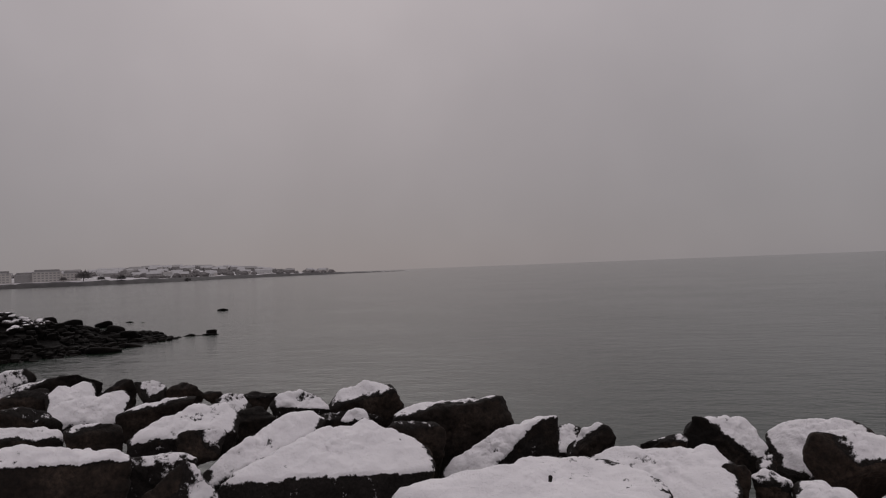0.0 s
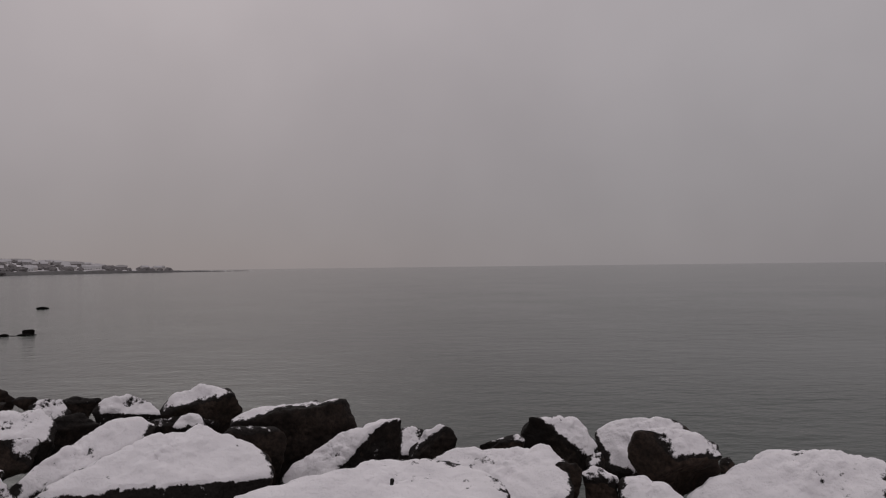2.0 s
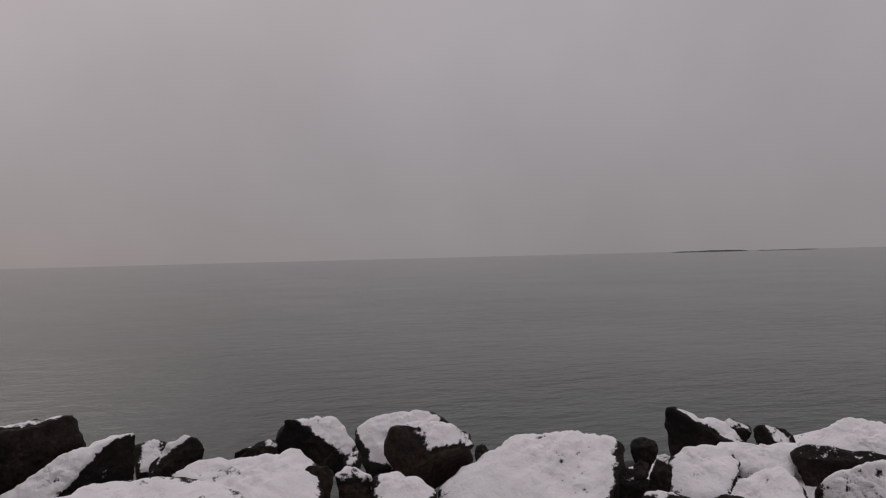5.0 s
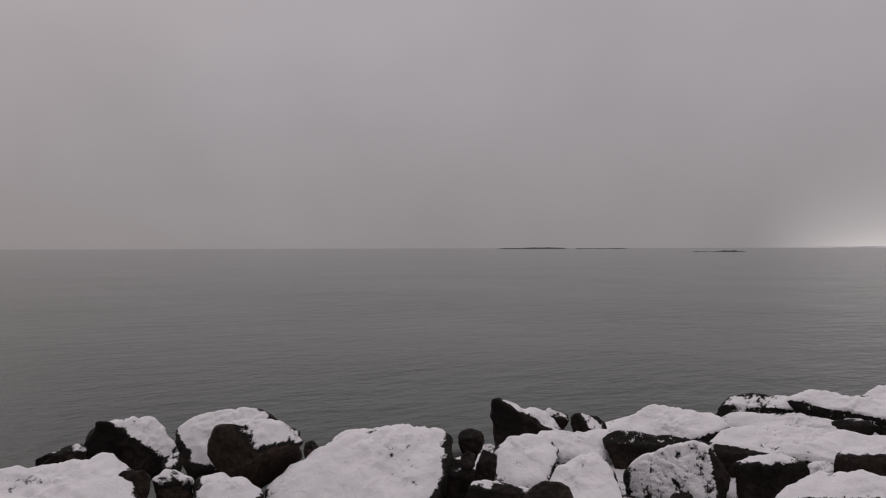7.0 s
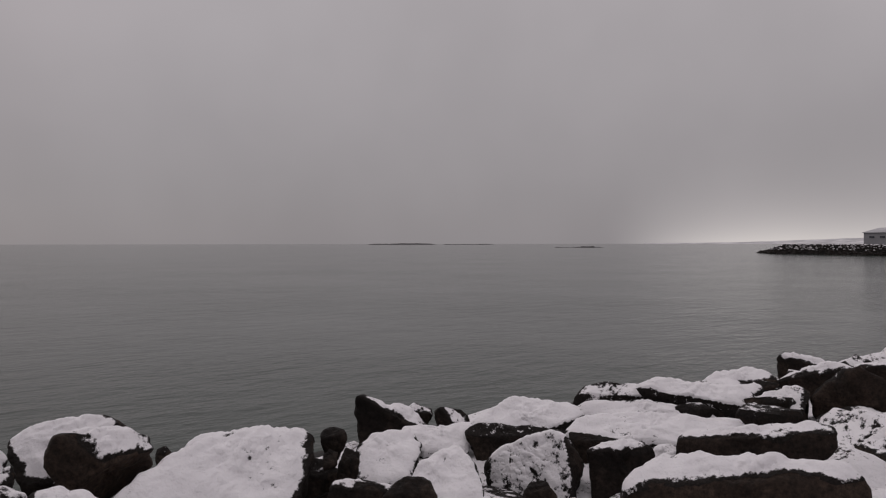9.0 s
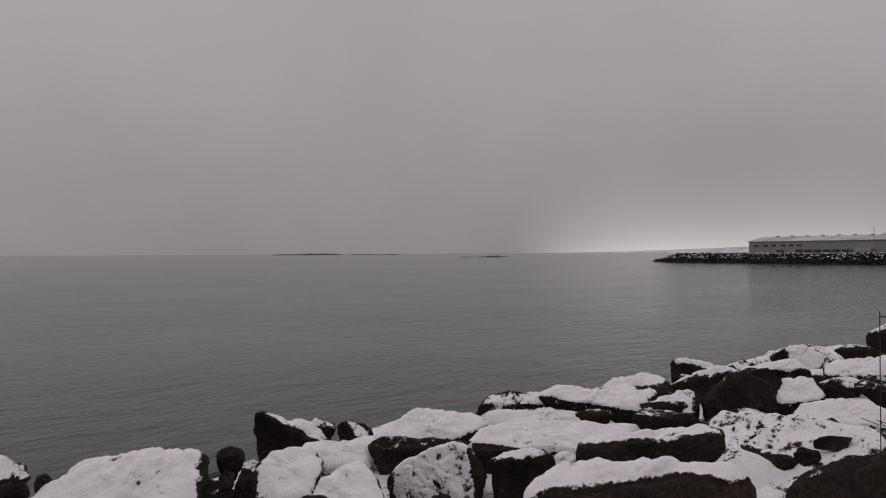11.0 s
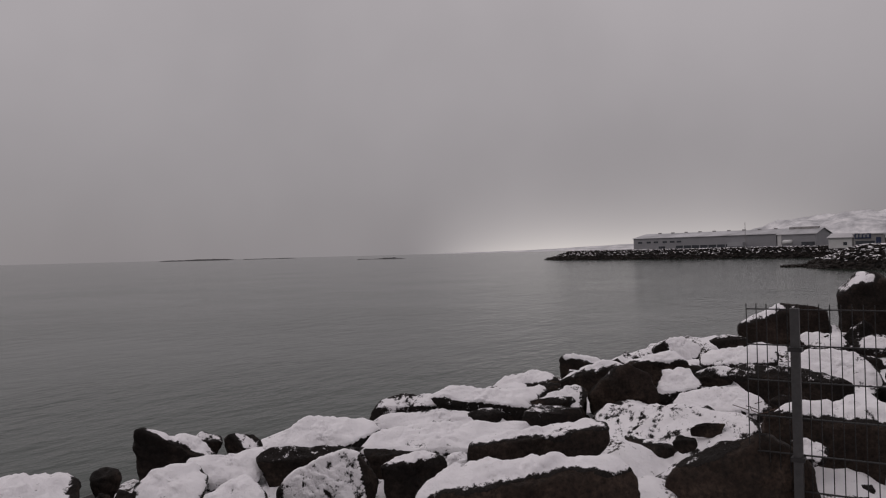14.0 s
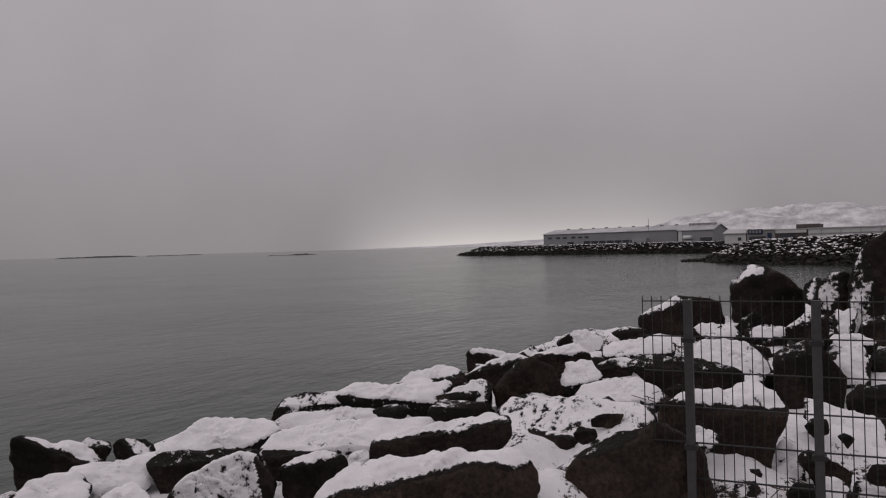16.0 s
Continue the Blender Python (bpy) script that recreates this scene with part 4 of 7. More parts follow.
stone(4.57, 4.64, 4.55, ((-0.31, -0.44, 0.85, 0.048, 0.7), (-0.68, -0.73, -0.06, 0.074, 0), (-0.24, 0.54, 0.80, 0.088, 0.7), (0.35, 0.07, 0.94, 0.066, 0.7), (0.49, -0.08, 0.87, 0.060, 0.7), (0.80, -0.58, 0.13, 0.090, 0), (0.61, -0.61, -0.51, 0.092, 0), (0.07, -0.28, -0.96, 0.151, 0), (-0.70, 0.56, -0.44, 0.099, 0), (0.64, 0.73, -0.23, 0.072, 0)), 471, 5)
stone(4.64, 4.32, 4.56, ((-0.08, -0.77, 0.63, 0.031, 1), (-0.82, -0.56, 0.02, 0.083, 0), (-0.33, 0.63, 0.70, 0.132, 0), (0.22, 0.19, 0.96, 0.061, 1), (0.60, -0.25, 0.76, 0.081, 1), (0.76, -0.52, 0.38, 0.105, 0.5), (0.70, -0.67, -0.25, 0.147, 0), (0.02, -0.25, -0.97, 0.125, 0), (-0.18, -0.07, -0.98, 0.119, 0), (-0.70, 0.69, -0.19, 0.141, 0), (0.67, 0.70, -0.23, 0.053, 0)), 478, 5)
stone(4.88, 3.71, 4.57, ((-0.39, -0.35, 0.85, 0.086, 1), (-0.77, -0.64, -0.06, 0.211, 0), (-0.15, -0.69, -0.71, 0.167, 0.15), (-0.16, 0.58, 0.80, 0.234, 1), (0.23, 0.18, 0.96, 0.173, 1), (0.64, -0.42, 0.65, 0.375, 0.5), (0.42, -0.64, -0.65, 0.337, 0), (0.05, -0.32, -0.95, 0.302, 0), (-0.17, -0.07, -0.98, 0.307, 0), (-0.35, 0.17, -0.92, 0.345, 0), (-0.62, 0.76, -0.20, 0.444, 0), (0.74, 0.63, -0.23, 0.125, 0)), 485, 6)
stone(4.32, 3.45, 4.57, ((-0.40, -0.37, 0.84, 0.094, 0.25), (-0.75, -0.66, 0.02, 0.081, 0), (-0.07, 0.51, 0.85, 0.205, 0.25), (0.29, 0.15, 0.95, 0.113, 0.25), (0.36, -0.60, -0.72, 0.213, 0), (-0.09, -0.20, -0.98, 0.214, 0), (-0.23, -0.04, -0.97, 0.228, 0), (-0.65, 0.67, -0.36, 0.275, 0), (0.72, 0.64, -0.26, 0.078, 0)), 492, 6)
stone(4.07, 3.90, 4.58, ((-0.25, -0.40, 0.88, 0.040, 1), (-0.70, -0.70, -0.12, 0.227, 0.6), (-0.29, 0.61, 0.73, 0.180, 1), (0.14, 0.30, 0.95, 0.057, 1), (0.21, 0.23, 0.95, 0.073, 1), (0.74, -0.41, 0.53, 0.268, 0.5), (0.49, -0.59, -0.64, 0.214, 0), (-0.05, -0.22, -0.98, 0.168, 0), (-0.54, 0.30, -0.78, 0.253, 0), (-0.72, 0.64, -0.28, 0.299, 0), (0.65, 0.71, -0.26, 0.071, 0)), 499, 6)
stone(3.46, 3.27, 4.51, ((-0.44, -0.35, 0.83, 0.136, 0.85), (-0.69, -0.72, -0.08, 0.351, 0.51), (-0.42, 0.75, 0.51, 0.162, 0.425), (-0.14, 0.59, 0.79, 0.153, 0.85), (0.54, -0.08, 0.84, 0.243, 0.85), (0.76, -0.50, 0.42, 0.205, 0.425), (0.67, -0.70, -0.23, 0.258, 0), (-0.13, -0.21, -0.97, 0.283, 0), (-0.69, 0.69, -0.22, 0.261, 0), (-0.68, 0.71, -0.17, 0.254, 0), (0.68, 0.67, -0.30, 0.170, 0)), 506, 6)
stone(3.53, 3.86, 4.55, ((-0.33, -0.30, 0.89, 0.089, 0.97), (-0.64, -0.76, -0.10, 0.370, 0.582), (-0.62, 0.73, 0.28, 0.212, 0), (0.02, 0.41, 0.91, 0.122, 0.97), (0.08, 0.36, 0.93, 0.127, 0.97), (0.65, -0.21, 0.73, 0.203, 0.97), (0.65, -0.64, -0.41, 0.189, 0), (0.24, -0.45, -0.86, 0.230, 0), (-0.44, 0.13, -0.89, 0.247, 0), (-0.73, 0.63, -0.26, 0.257, 0), (0.63, 0.72, -0.27, 0.137, 0)), 513, 5)
stone(2.97, 3.91, 4.46, ((-0.35, -0.38, 0.86, 0.151, 0.1), (-0.57, -0.82, 0.06, 0.138, 0), (-0.67, 0.68, 0.28, 0.134, 0), (0.42, 0.12, 0.90, 0.160, 0.1), (0.69, -0.15, 0.71, 0.146, 0.1), (0.80, -0.57, -0.17, 0.179, 0), (-0.15, -0.19, -0.97, 0.273, 0), (-0.79, 0.60, -0.14, 0.143, 0), (-0.77, 0.63, -0.03, 0.129, 0), (0.56, 0.77, -0.30, 0.130, 0)), 520, 5)
stone(4.00, 2.97, 4.61, ((-0.28, -0.90, 0.34, 0.300, 0.05), (-0.96, -0.24, 0.17, 0.122, 0.72), (-0.20, 0.66, 0.73, 0.172, 0.72), (0.01, 0.49, 0.87, 0.120, 0.72), (0.03, 0.46, 0.89, 0.118, 0.72), (0.44, -0.01, 0.90, 0.185, 0.72), (0.70, -0.48, 0.53, 0.234, 0.025), (0.60, -0.74, -0.30, 0.296, 0), (-0.20, -0.11, -0.97, 0.304, 0), (-0.63, 0.76, -0.17, 0.336, 0), (0.73, 0.62, -0.28, 0.135, 0)), 527, 6)
stone(5.19, 2.80, 4.59, ((-0.36, -0.24, 0.90, 0.086, 1), (-0.86, -0.50, -0.13, 0.234, 0.7), (-0.03, 0.58, 0.81, 0.304, 1), (0.14, 0.35, 0.93, 0.180, 1), (0.25, 0.17, 0.95, 0.125, 1), (0.35, 0.00, 0.94, 0.221, 1), (0.33, -0.72, -0.61, 0.448, 0), (0.22, -0.62, -0.75, 0.351, 0), (-0.30, 0.15, -0.94, 0.456, 0), (-0.50, 0.84, -0.22, 0.638, 0), (0.83, 0.50, -0.25, 0.138, 0)), 534, 6)
stone(4.46, 2.80, 4.65, ((-0.45, -0.30, 0.84, 0.050, 0.1), (-0.82, -0.58, 0.02, 0.043, 0), (0.29, 0.14, 0.95, 0.063, 0.1), (0.35, 0.06, 0.94, 0.057, 0.1), (0.41, -0.73, -0.54, 0.174, 0), (-0.14, -0.15, -0.98, 0.117, 0), (-0.21, -0.04, -0.98, 0.124, 0), (-0.57, 0.75, -0.35, 0.163, 0), (0.79, 0.56, -0.26, 0.043, 0)), 541, 5)
stone(4.35, 2.54, 4.59, ((-0.31, -0.06, 0.95, 0.167, 0.8), (-0.81, -0.58, 0.10, 0.130, 0), (0.15, 0.39, 0.91, 0.127, 0.8), (0.24, 0.26, 0.93, 0.120, 0.8), (0.62, -0.47, 0.63, 0.198, 0), (0.63, -0.77, 0.10, 0.187, 0), (0.39, -0.76, -0.52, 0.134, 0), (-0.14, -0.20, -0.97, 0.280, 0), (-0.53, 0.84, -0.12, 0.220, 0), (-0.52, 0.85, -0.07, 0.213, 0), (0.80, 0.53, -0.29, 0.121, 0)), 548, 5)
stone(4.78, 2.50, 4.55, ((-0.51, -0.28, 0.82, 0.051, 0.85), (-0.85, -0.51, -0.10, 0.167, 0.51), (-0.21, 0.80, 0.56, 0.061, 0.425), (0.25, 0.24, 0.94, 0.076, 0.85), (0.61, -0.68, 0.41, 0.121, 0.425), (0.33, -0.76, -0.56, 0.078, 0), (-0.04, -0.34, -0.94, 0.113, 0), (-0.49, 0.85, -0.21, 0.104, 0), (-0.49, 0.86, -0.18, 0.102, 0), (0.83, 0.48, -0.28, 0.074, 0)), 555, 5)
stone(5.43, 0.10, 4.50, ((-0.53, 0.11, 0.84, 0.049, 0.3), (-1.00, -0.08, 0.05, 0.058, 0), (0.26, 0.65, 0.71, 0.054, 0.3), (0.33, 0.23, 0.91, 0.046, 0.3), (0.15, -0.97, 0.18, 0.082, 0), (-0.09, -0.81, -0.59, 0.065, 0), (-0.15, 0.77, -0.62, 0.089, 0), (0.96, 0.03, -0.29, 0.056, 0)), 562, 5)
stone(6.60, 0.55, 4.81, ((-0.61, 0.03, 0.79, 0.038, 0.3), (-0.99, -0.13, -0.06, 0.034, 0), (0.16, 0.56, 0.82, 0.079, 0.3), (0.25, 0.00, 0.97, 0.045, 0.3), (0.25, -0.76, 0.60, 0.099, 0), (0.11, -0.96, -0.24, 0.128, 0), (-0.10, -0.21, -0.97, 0.092, 0), (-0.15, 0.60, -0.78, 0.100, 0), (0.98, 0.10, -0.19, 0.035, 0)), 569, 5)
stone(8.86, 0.41, 4.88, ((-0.65, 0.05, 0.76, 0.053, 0.3), (-0.99, -0.09, -0.11, 0.047, 0), (0.14, 0.55, 0.83, 0.108, 0.3), (0.19, -0.03, 0.98, 0.062, 0.3), (0.18, -0.78, 0.59, 0.132, 0), (0.08, -0.97, -0.23, 0.171, 0), (-0.06, -0.20, -0.98, 0.126, 0), (-0.08, 0.63, -0.78, 0.134, 0), (0.99, 0.06, -0.13, 0.047, 0)), 576, 5)
stone(8.36, 0.15, 4.80, ((-0.64, 0.07, 0.77, 0.078, 0.3), (-0.99, -0.06, -0.10, 0.064, 0), (0.17, 0.49, 0.86, 0.141, 0.3), (0.21, -0.29, 0.93, 0.058, 0.3), (0.18, -0.75, 0.64, 0.101, 0), (0.05, -0.97, -0.23, 0.190, 0), (-0.09, 0.14, -0.99, 0.125, 0), (-0.07, 0.64, -0.77, 0.106, 0), (0.99, 0.03, -0.15, 0.062, 0)), 583, 5)
stone(4.88, 1.95, 4.72, ((-0.24, 0.03, 0.97, 0.114, 0.75), (-0.90, -0.43, 0.06, 0.144, 0), (0.04, 0.58, 0.81, 0.227, 0.75), (0.22, 0.26, 0.94, 0.102, 0.75), (0.23, 0.23, 0.94, 0.110, 0.75), (0.52, -0.78, 0.36, 0.481, 0), (0.21, -0.73, -0.65, 0.331, 0), (-0.12, -0.20, -0.97, 0.295, 0), (-0.39, 0.89, -0.22, 0.457, 0), (-0.35, 0.94, -0.01, 0.433, 0), (0.88, 0.39, -0.25, 0.134, 0)), 590, 6, 'brown')
stone(4.19, 1.67, 4.65, ((-0.46, -0.10, 0.88, 0.163, 1), (-0.89, -0.45, 0.12, 0.158, 0), (0.03, 0.66, 0.75, 0.360, 1), (0.31, 0.20, 0.93, 0.178, 1), (0.33, 0.15, 0.93, 0.177, 1), (0.55, -0.75, 0.36, 0.538, 0), (0.41, -0.88, -0.23, 0.551, 0), (-0.17, -0.21, -0.96, 0.420, 0), (-0.26, -0.02, -0.96, 0.431, 0), (-0.43, 0.87, -0.26, 0.656, 0), (0.86, 0.41, -0.31, 0.147, 0)), 597, 6, 'brown')
stone(6.00, 1.39, 4.49, ((-0.55, 0.23, 0.80, 0.235, 0.62), (-0.88, -0.44, -0.14, 0.667, 0.4), (0.14, 0.58, 0.80, 0.504, 0.62), (0.33, 0.00, 0.94, 0.315, 0.62), (0.37, -0.19, 0.91, 0.368, 0.62), (0.37, -0.88, 0.30, 0.638, 0), (0.08, -0.77, -0.64, 0.399, 0), (-0.29, 0.76, -0.58, 0.596, 0), (-0.26, 0.91, -0.32, 0.453, 0), (0.94, 0.24, -0.26, 0.329, 0)), 604, 6)
stone(5.70, 1.00, 4.76, ((-0.58, -0.03, 0.81, 0.025, 0.3), (-0.97, -0.22, -0.02, 0.022, 0), (0.17, 0.48, 0.86, 0.040, 0.3), (0.27, 0.07, 0.96, 0.033, 0.3), (0.11, -0.85, -0.51, 0.086, 0), (-0.17, 0.01, -0.99, 0.069, 0), (-0.18, 0.96, -0.21, 0.122, 0), (0.96, 0.19, -0.22, 0.024, 0)), 611, 5)
stone(5.45, 1.11, 4.70, ((-0.56, -0.05, 0.83, 0.034, 0.2), (-0.97, -0.25, 0.00, 0.030, 0), (0.07, 0.73, 0.68, 0.053, 0.1), (0.31, -0.02, 0.95, 0.038, 0.2), (0.33, -0.92, 0.20, 0.068, 0), (0.22, -0.94, -0.25, 0.072, 0), (-0.11, -0.30, -0.95, 0.056, 0), (-0.25, 0.38, -0.89, 0.065, 0), (-0.21, 0.96, -0.21, 0.080, 0), (0.94, 0.22, -0.24, 0.031, 0)), 618, 4)
stone(5.05, 0.71, 4.58, ((-0.53, 0.21, 0.82, 0.333, 0.1), (-0.96, -0.22, 0.16, 0.270, 0), (-0.69, -0.61, 0.39, 0.398, 0), (0.06, 0.89, 0.45, 0.332, 0), (0.25, 0.47, 0.85, 0.240, 0.1), (0.30, 0.29, 0.91, 0.248, 0.1), (0.38, -0.59, 0.71, 0.349, 0), (0.29, -0.93, 0.24, 0.394, 0), (0.14, -0.96, -0.24, 0.511, 0), (-0.21, -0.14, -0.97, 0.509, 0), (-0.14, 0.98, -0.17, 0.485, 0), (0.94, 0.15, -0.29, 0.246, 0)), 625, 6, 'brown')
stone(5.86, 0.25, 4.64, ((-0.52, -0.09, 0.85, 0.363, 1), (-1.00, -0.04, 0.04, 0.287, 0), (0.13, 0.85, 0.50, 0.421, 0), (0.27, 0.28, 0.92, 0.290, 1), (0.27, -0.67, 0.69, 0.408, 0.5), (0.05, -0.96, -0.27, 0.307, 0), (0.01, -0.91, -0.41, 0.341, 0), (-0.17, -0.11, -0.98, 0.546, 0), (-0.13, 0.79, -0.59, 0.426, 0), (-0.07, 0.94, -0.34, 0.355, 0), (0.97, 0.06, -0.23, 0.264, 0)), 632, 6, 'brown')
stone(5.43, 0.34, 4.75, ((-0.61, 0.04, 0.79, 0.034, 0.75), (-0.98, -0.13, -0.13, 0.113, 0.45), (0.28, 0.21, 0.94, 0.059, 0.75), (0.31, -0.34, 0.89, 0.044, 0.75), (0.08, -0.96, -0.27, 0.081, 0), (-0.15, -0.29, -0.95, 0.096, 0), (-0.16, 0.76, -0.64, 0.072, 0), (0.97, 0.08, -0.24, 0.055, 0)), 639, 5)
stone(6.82, 2.86, 4.75, ((-0.56, -0.17, 0.81, 0.063, 1), (-0.89, -0.44, -0.12, 0.113, 0), (-0.00, 0.51, 0.86, 0.134, 1), (0.10, 0.32, 0.94, 0.114, 1), (0.29, -0.08, 0.95, 0.152, 1), (0.47, -0.62, 0.63, 0.247, 0.5), (0.29, -0.74, -0.60, 0.251, 0), (-0.06, -0.14, -0.99, 0.228, 0), (-0.18, 0.13, -0.98, 0.235, 0), (-0.39, 0.87, -0.30, 0.331, 0), (0.90, 0.41, -0.17, 0.097, 0)), 646, 5)
stone(6.28, 3.01, 4.66, ((-0.38, -0.31, 0.87, 0.082, 1), (-0.90, -0.43, -0.09, 0.128, 0.15), (-0.07, 0.61, 0.79, 0.326, 1), (0.17, 0.22, 0.96, 0.163, 1), (0.25, 0.07, 0.97, 0.136, 1), (0.35, -0.12, 0.93, 0.182, 1), (0.44, -0.84, -0.30, 0.435, 0), (-0.19, 0.07, -0.98, 0.302, 0), (-0.22, 0.13, -0.97, 0.297, 0), (-0.42, 0.65, -0.64, 0.346, 0), (0.87, 0.46, -0.20, 0.122, 0)), 653, 6)
stone(6.10, 3.67, 4.61, ((-0.47, -0.30, 0.83, 0.051, 0.85), (-0.82, -0.54, -0.18, 0.066, 0.5), (-0.28, 0.75, 0.59, 0.271, 0.425), (0.03, 0.40, 0.92, 0.157, 0.85), (0.23, 0.12, 0.97, 0.112, 0.85), (0.46, -0.28, 0.84, 0.212, 0.85), (0.51, -0.79, -0.34, 0.357, 0), (-0.11, -0.08, -0.99, 0.236, 0), (-0.12, -0.07, -0.99, 0.236, 0), (-0.52, 0.83, -0.21, 0.411, 0), (0.82, 0.54, -0.20, 0.077, 0)), 660, 6)
stone(5.91, 3.27, 4.56, ((-0.52, -0.35, 0.78, 0.043, 0.85), (-0.85, -0.50, -0.16, 0.128, 0.51), (0.01, 0.48, 0.88, 0.243, 0.85), (0.23, 0.14, 0.96, 0.082, 0.85), (0.33, -0.03, 0.94, 0.109, 0.85), (0.46, -0.29, 0.84, 0.256, 0.85), (0.03, -0.33, -0.94, 0.213, 0), (-0.21, 0.05, -0.98, 0.245, 0), (-0.50, 0.81, -0.31, 0.570, 0), (0.83, 0.51, -0.22, 0.064, 0)), 667, 6)
stone(6.76, 2.70, 4.71, ((-0.58, -0.20, 0.79, 0.068, 0.15), (-0.91, -0.41, -0.06, 0.073, 0), (-0.01, 0.56, 0.83, 0.098, 0.15), (0.14, 0.28, 0.95, 0.073, 0.15), (0.29, -0.08, 0.95, 0.094, 0.15), (0.24, -0.71, -0.66, 0.115, 0), (0.22, -0.68, -0.70, 0.118, 0), (-0.33, 0.56, -0.76, 0.136, 0), (0.90, 0.39, -0.18, 0.071, 0)), 674, 5)
stone(6.57, 2.41, 4.65, ((-0.60, -0.22, 0.77, 0.097, 0.85), (-0.91, -0.38, -0.18, 0.277, 0.51), (-0.07, 0.71, 0.70, 0.131, 0.425), (0.08, 0.44, 0.90, 0.105, 0.85), (0.32, -0.14, 0.94, 0.184, 0.85), (0.32, -0.86, -0.40, 0.180, 0), (0.00, -0.34, -0.94, 0.179, 0), (-0.29, 0.42, -0.86, 0.264, 0), (-0.35, 0.90, -0.26, 0.286, 0), (0.91, 0.37, -0.20, 0.126, 0)), 681, 5)
stone(8.07, 2.81, 4.74, ((-0.35, -0.38, 0.86, 0.129, 1), (-0.96, -0.26, -0.13, 0.108, 0), (-0.28, 0.96, 0.05, 0.182, 0), (-0.02, 0.59, 0.81, 0.166, 0), (0.23, -0.02, 0.97, 0.118, 1), (0.32, -0.30, 0.90, 0.154, 1), (0.20, -0.69, -0.69, 0.205, 0), (0.03, -0.33, -0.94, 0.191, 0), (-0.24, 0.46, -0.85, 0.242, 0), (-0.31, 0.93, -0.20, 0.197, 0), (0.93, 0.34, -0.15, 0.104, 0)), 688, 5)
stone(7.52, 2.49, 4.74, ((-0.61, -0.03, 0.79, 0.097, 0.75), (-0.91, -0.39, -0.12, 0.105, 0), (0.02, 0.54, 0.84, 0.095, 0.75), (0.09, 0.37, 0.92, 0.073, 0.75), (0.19, 0.13, 0.97, 0.116, 0.75), (0.31, -0.26, 0.91, 0.222, 0.75), (0.13, -0.58, -0.80, 0.144, 0), (-0.06, -0.12, -0.99, 0.233, 0), (-0.30, 0.76, -0.58, 0.337, 0), (-0.30, 0.93, -0.21, 0.305, 0), (0.93, 0.33, -0.16, 0.101, 0)), 695, 5)
stone(8.63, 2.43, 4.77, ((-0.68, -0.13, 0.72, 0.035, 0.7), (-0.92, -0.32, -0.23, 0.106, 0.42), (0.01, 0.58, 0.82, 0.059, 0.7), (0.29, -0.31, 0.90, 0.061, 0.7), (0.19, -0.73, -0.66, 0.098, 0), (-0.14, 0.21, -0.97, 0.082, 0), (-0.26, 0.92, -0.30, 0.141, 0), (0.95, 0.29, -0.14, 0.056, 0)), 702, 5)
stone(6.89, 1.95, 4.75, ((-0.63, 0.27, 0.73, 0.236, 0.15), (-0.89, -0.45, -0.06, 0.146, 0), (-0.69, -0.64, 0.33, 0.238, 0), (-0.05, 0.77, 0.64, 0.197, 0.075), (0.10, 0.43, 0.90, 0.195, 0.15), (0.33, -0.34, 0.88, 0.215, 0), (0.39, -0.85, 0.36, 0.257, 0), (0.30, -0.92, -0.24, 0.326, 0), (-0.05, -0.21, -0.98, 0.284, 0), (-0.15, 0.11, -0.98, 0.251, 0), (-0.26, 0.95, -0.19, 0.320, 0), (0.94, 0.29, -0.17, 0.139, 0)), 709, 5, 'brown')
stone(7.55, 1.78, 4.88, ((-0.60, -0.06, 0.80, 0.102, 0.95), (-0.95, -0.29, -0.14, 0.089, 0), (0.09, 0.42, 0.90, 0.104, 0.95), (0.13, 0.28, 0.95, 0.094, 0.95), (0.31, -0.46, 0.83, 0.168, 0.95), (0.33, -0.92, 0.20, 0.232, 0), (0.27, -0.93, -0.25, 0.245, 0), (-0.05, -0.13, -0.99, 0.180, 0), (-0.18, 0.40, -0.90, 0.242, 0), (-0.22, 0.95, -0.20, 0.308, 0), (0.96, 0.25, -0.15, 0.086, 0)), 716, 5)
stone(9.36, 2.07, 4.81, ((-0.65, -0.59, 0.48, 0.066, 1), (-1.00, -0.01, -0.07, 0.132, 0), (0.00, 0.66, 0.75, 0.156, 0), (0.08, 0.43, 0.90, 0.121, 1), (0.23, -0.19, 0.95, 0.116, 1), (0.26, -0.33, 0.91, 0.138, 1), (0.20, -0.86, -0.47, 0.288, 0), (-0.08, 0.06, -0.99, 0.191, 0), (-0.19, 0.73, -0.66, 0.266, 0), (-0.19, 0.96, -0.20, 0.251, 0), (0.97, 0.22, -0.13, 0.114, 0)), 723, 5)
stone(7.11, 1.54, 4.78, ((-0.63, -0.02, 0.78, 0.086, 0.95), (-0.94, -0.29, -0.20, 0.179, 0.25), (-0.03, 0.83, 0.56, 0.134, 0.475), (0.11, 0.48, 0.87, 0.122, 0.95), (0.26, -0.11, 0.96, 0.127, 0.95), (0.34, -0.70, 0.63, 0.167, 0.475), (0.17, -0.84, -0.51, 0.177, 0), (-0.04, -0.29, -0.96, 0.243, 0), (-0.21, 0.93, -0.29, 0.184, 0), (0.96, 0.23, -0.18, 0.120, 0)), 730, 5)
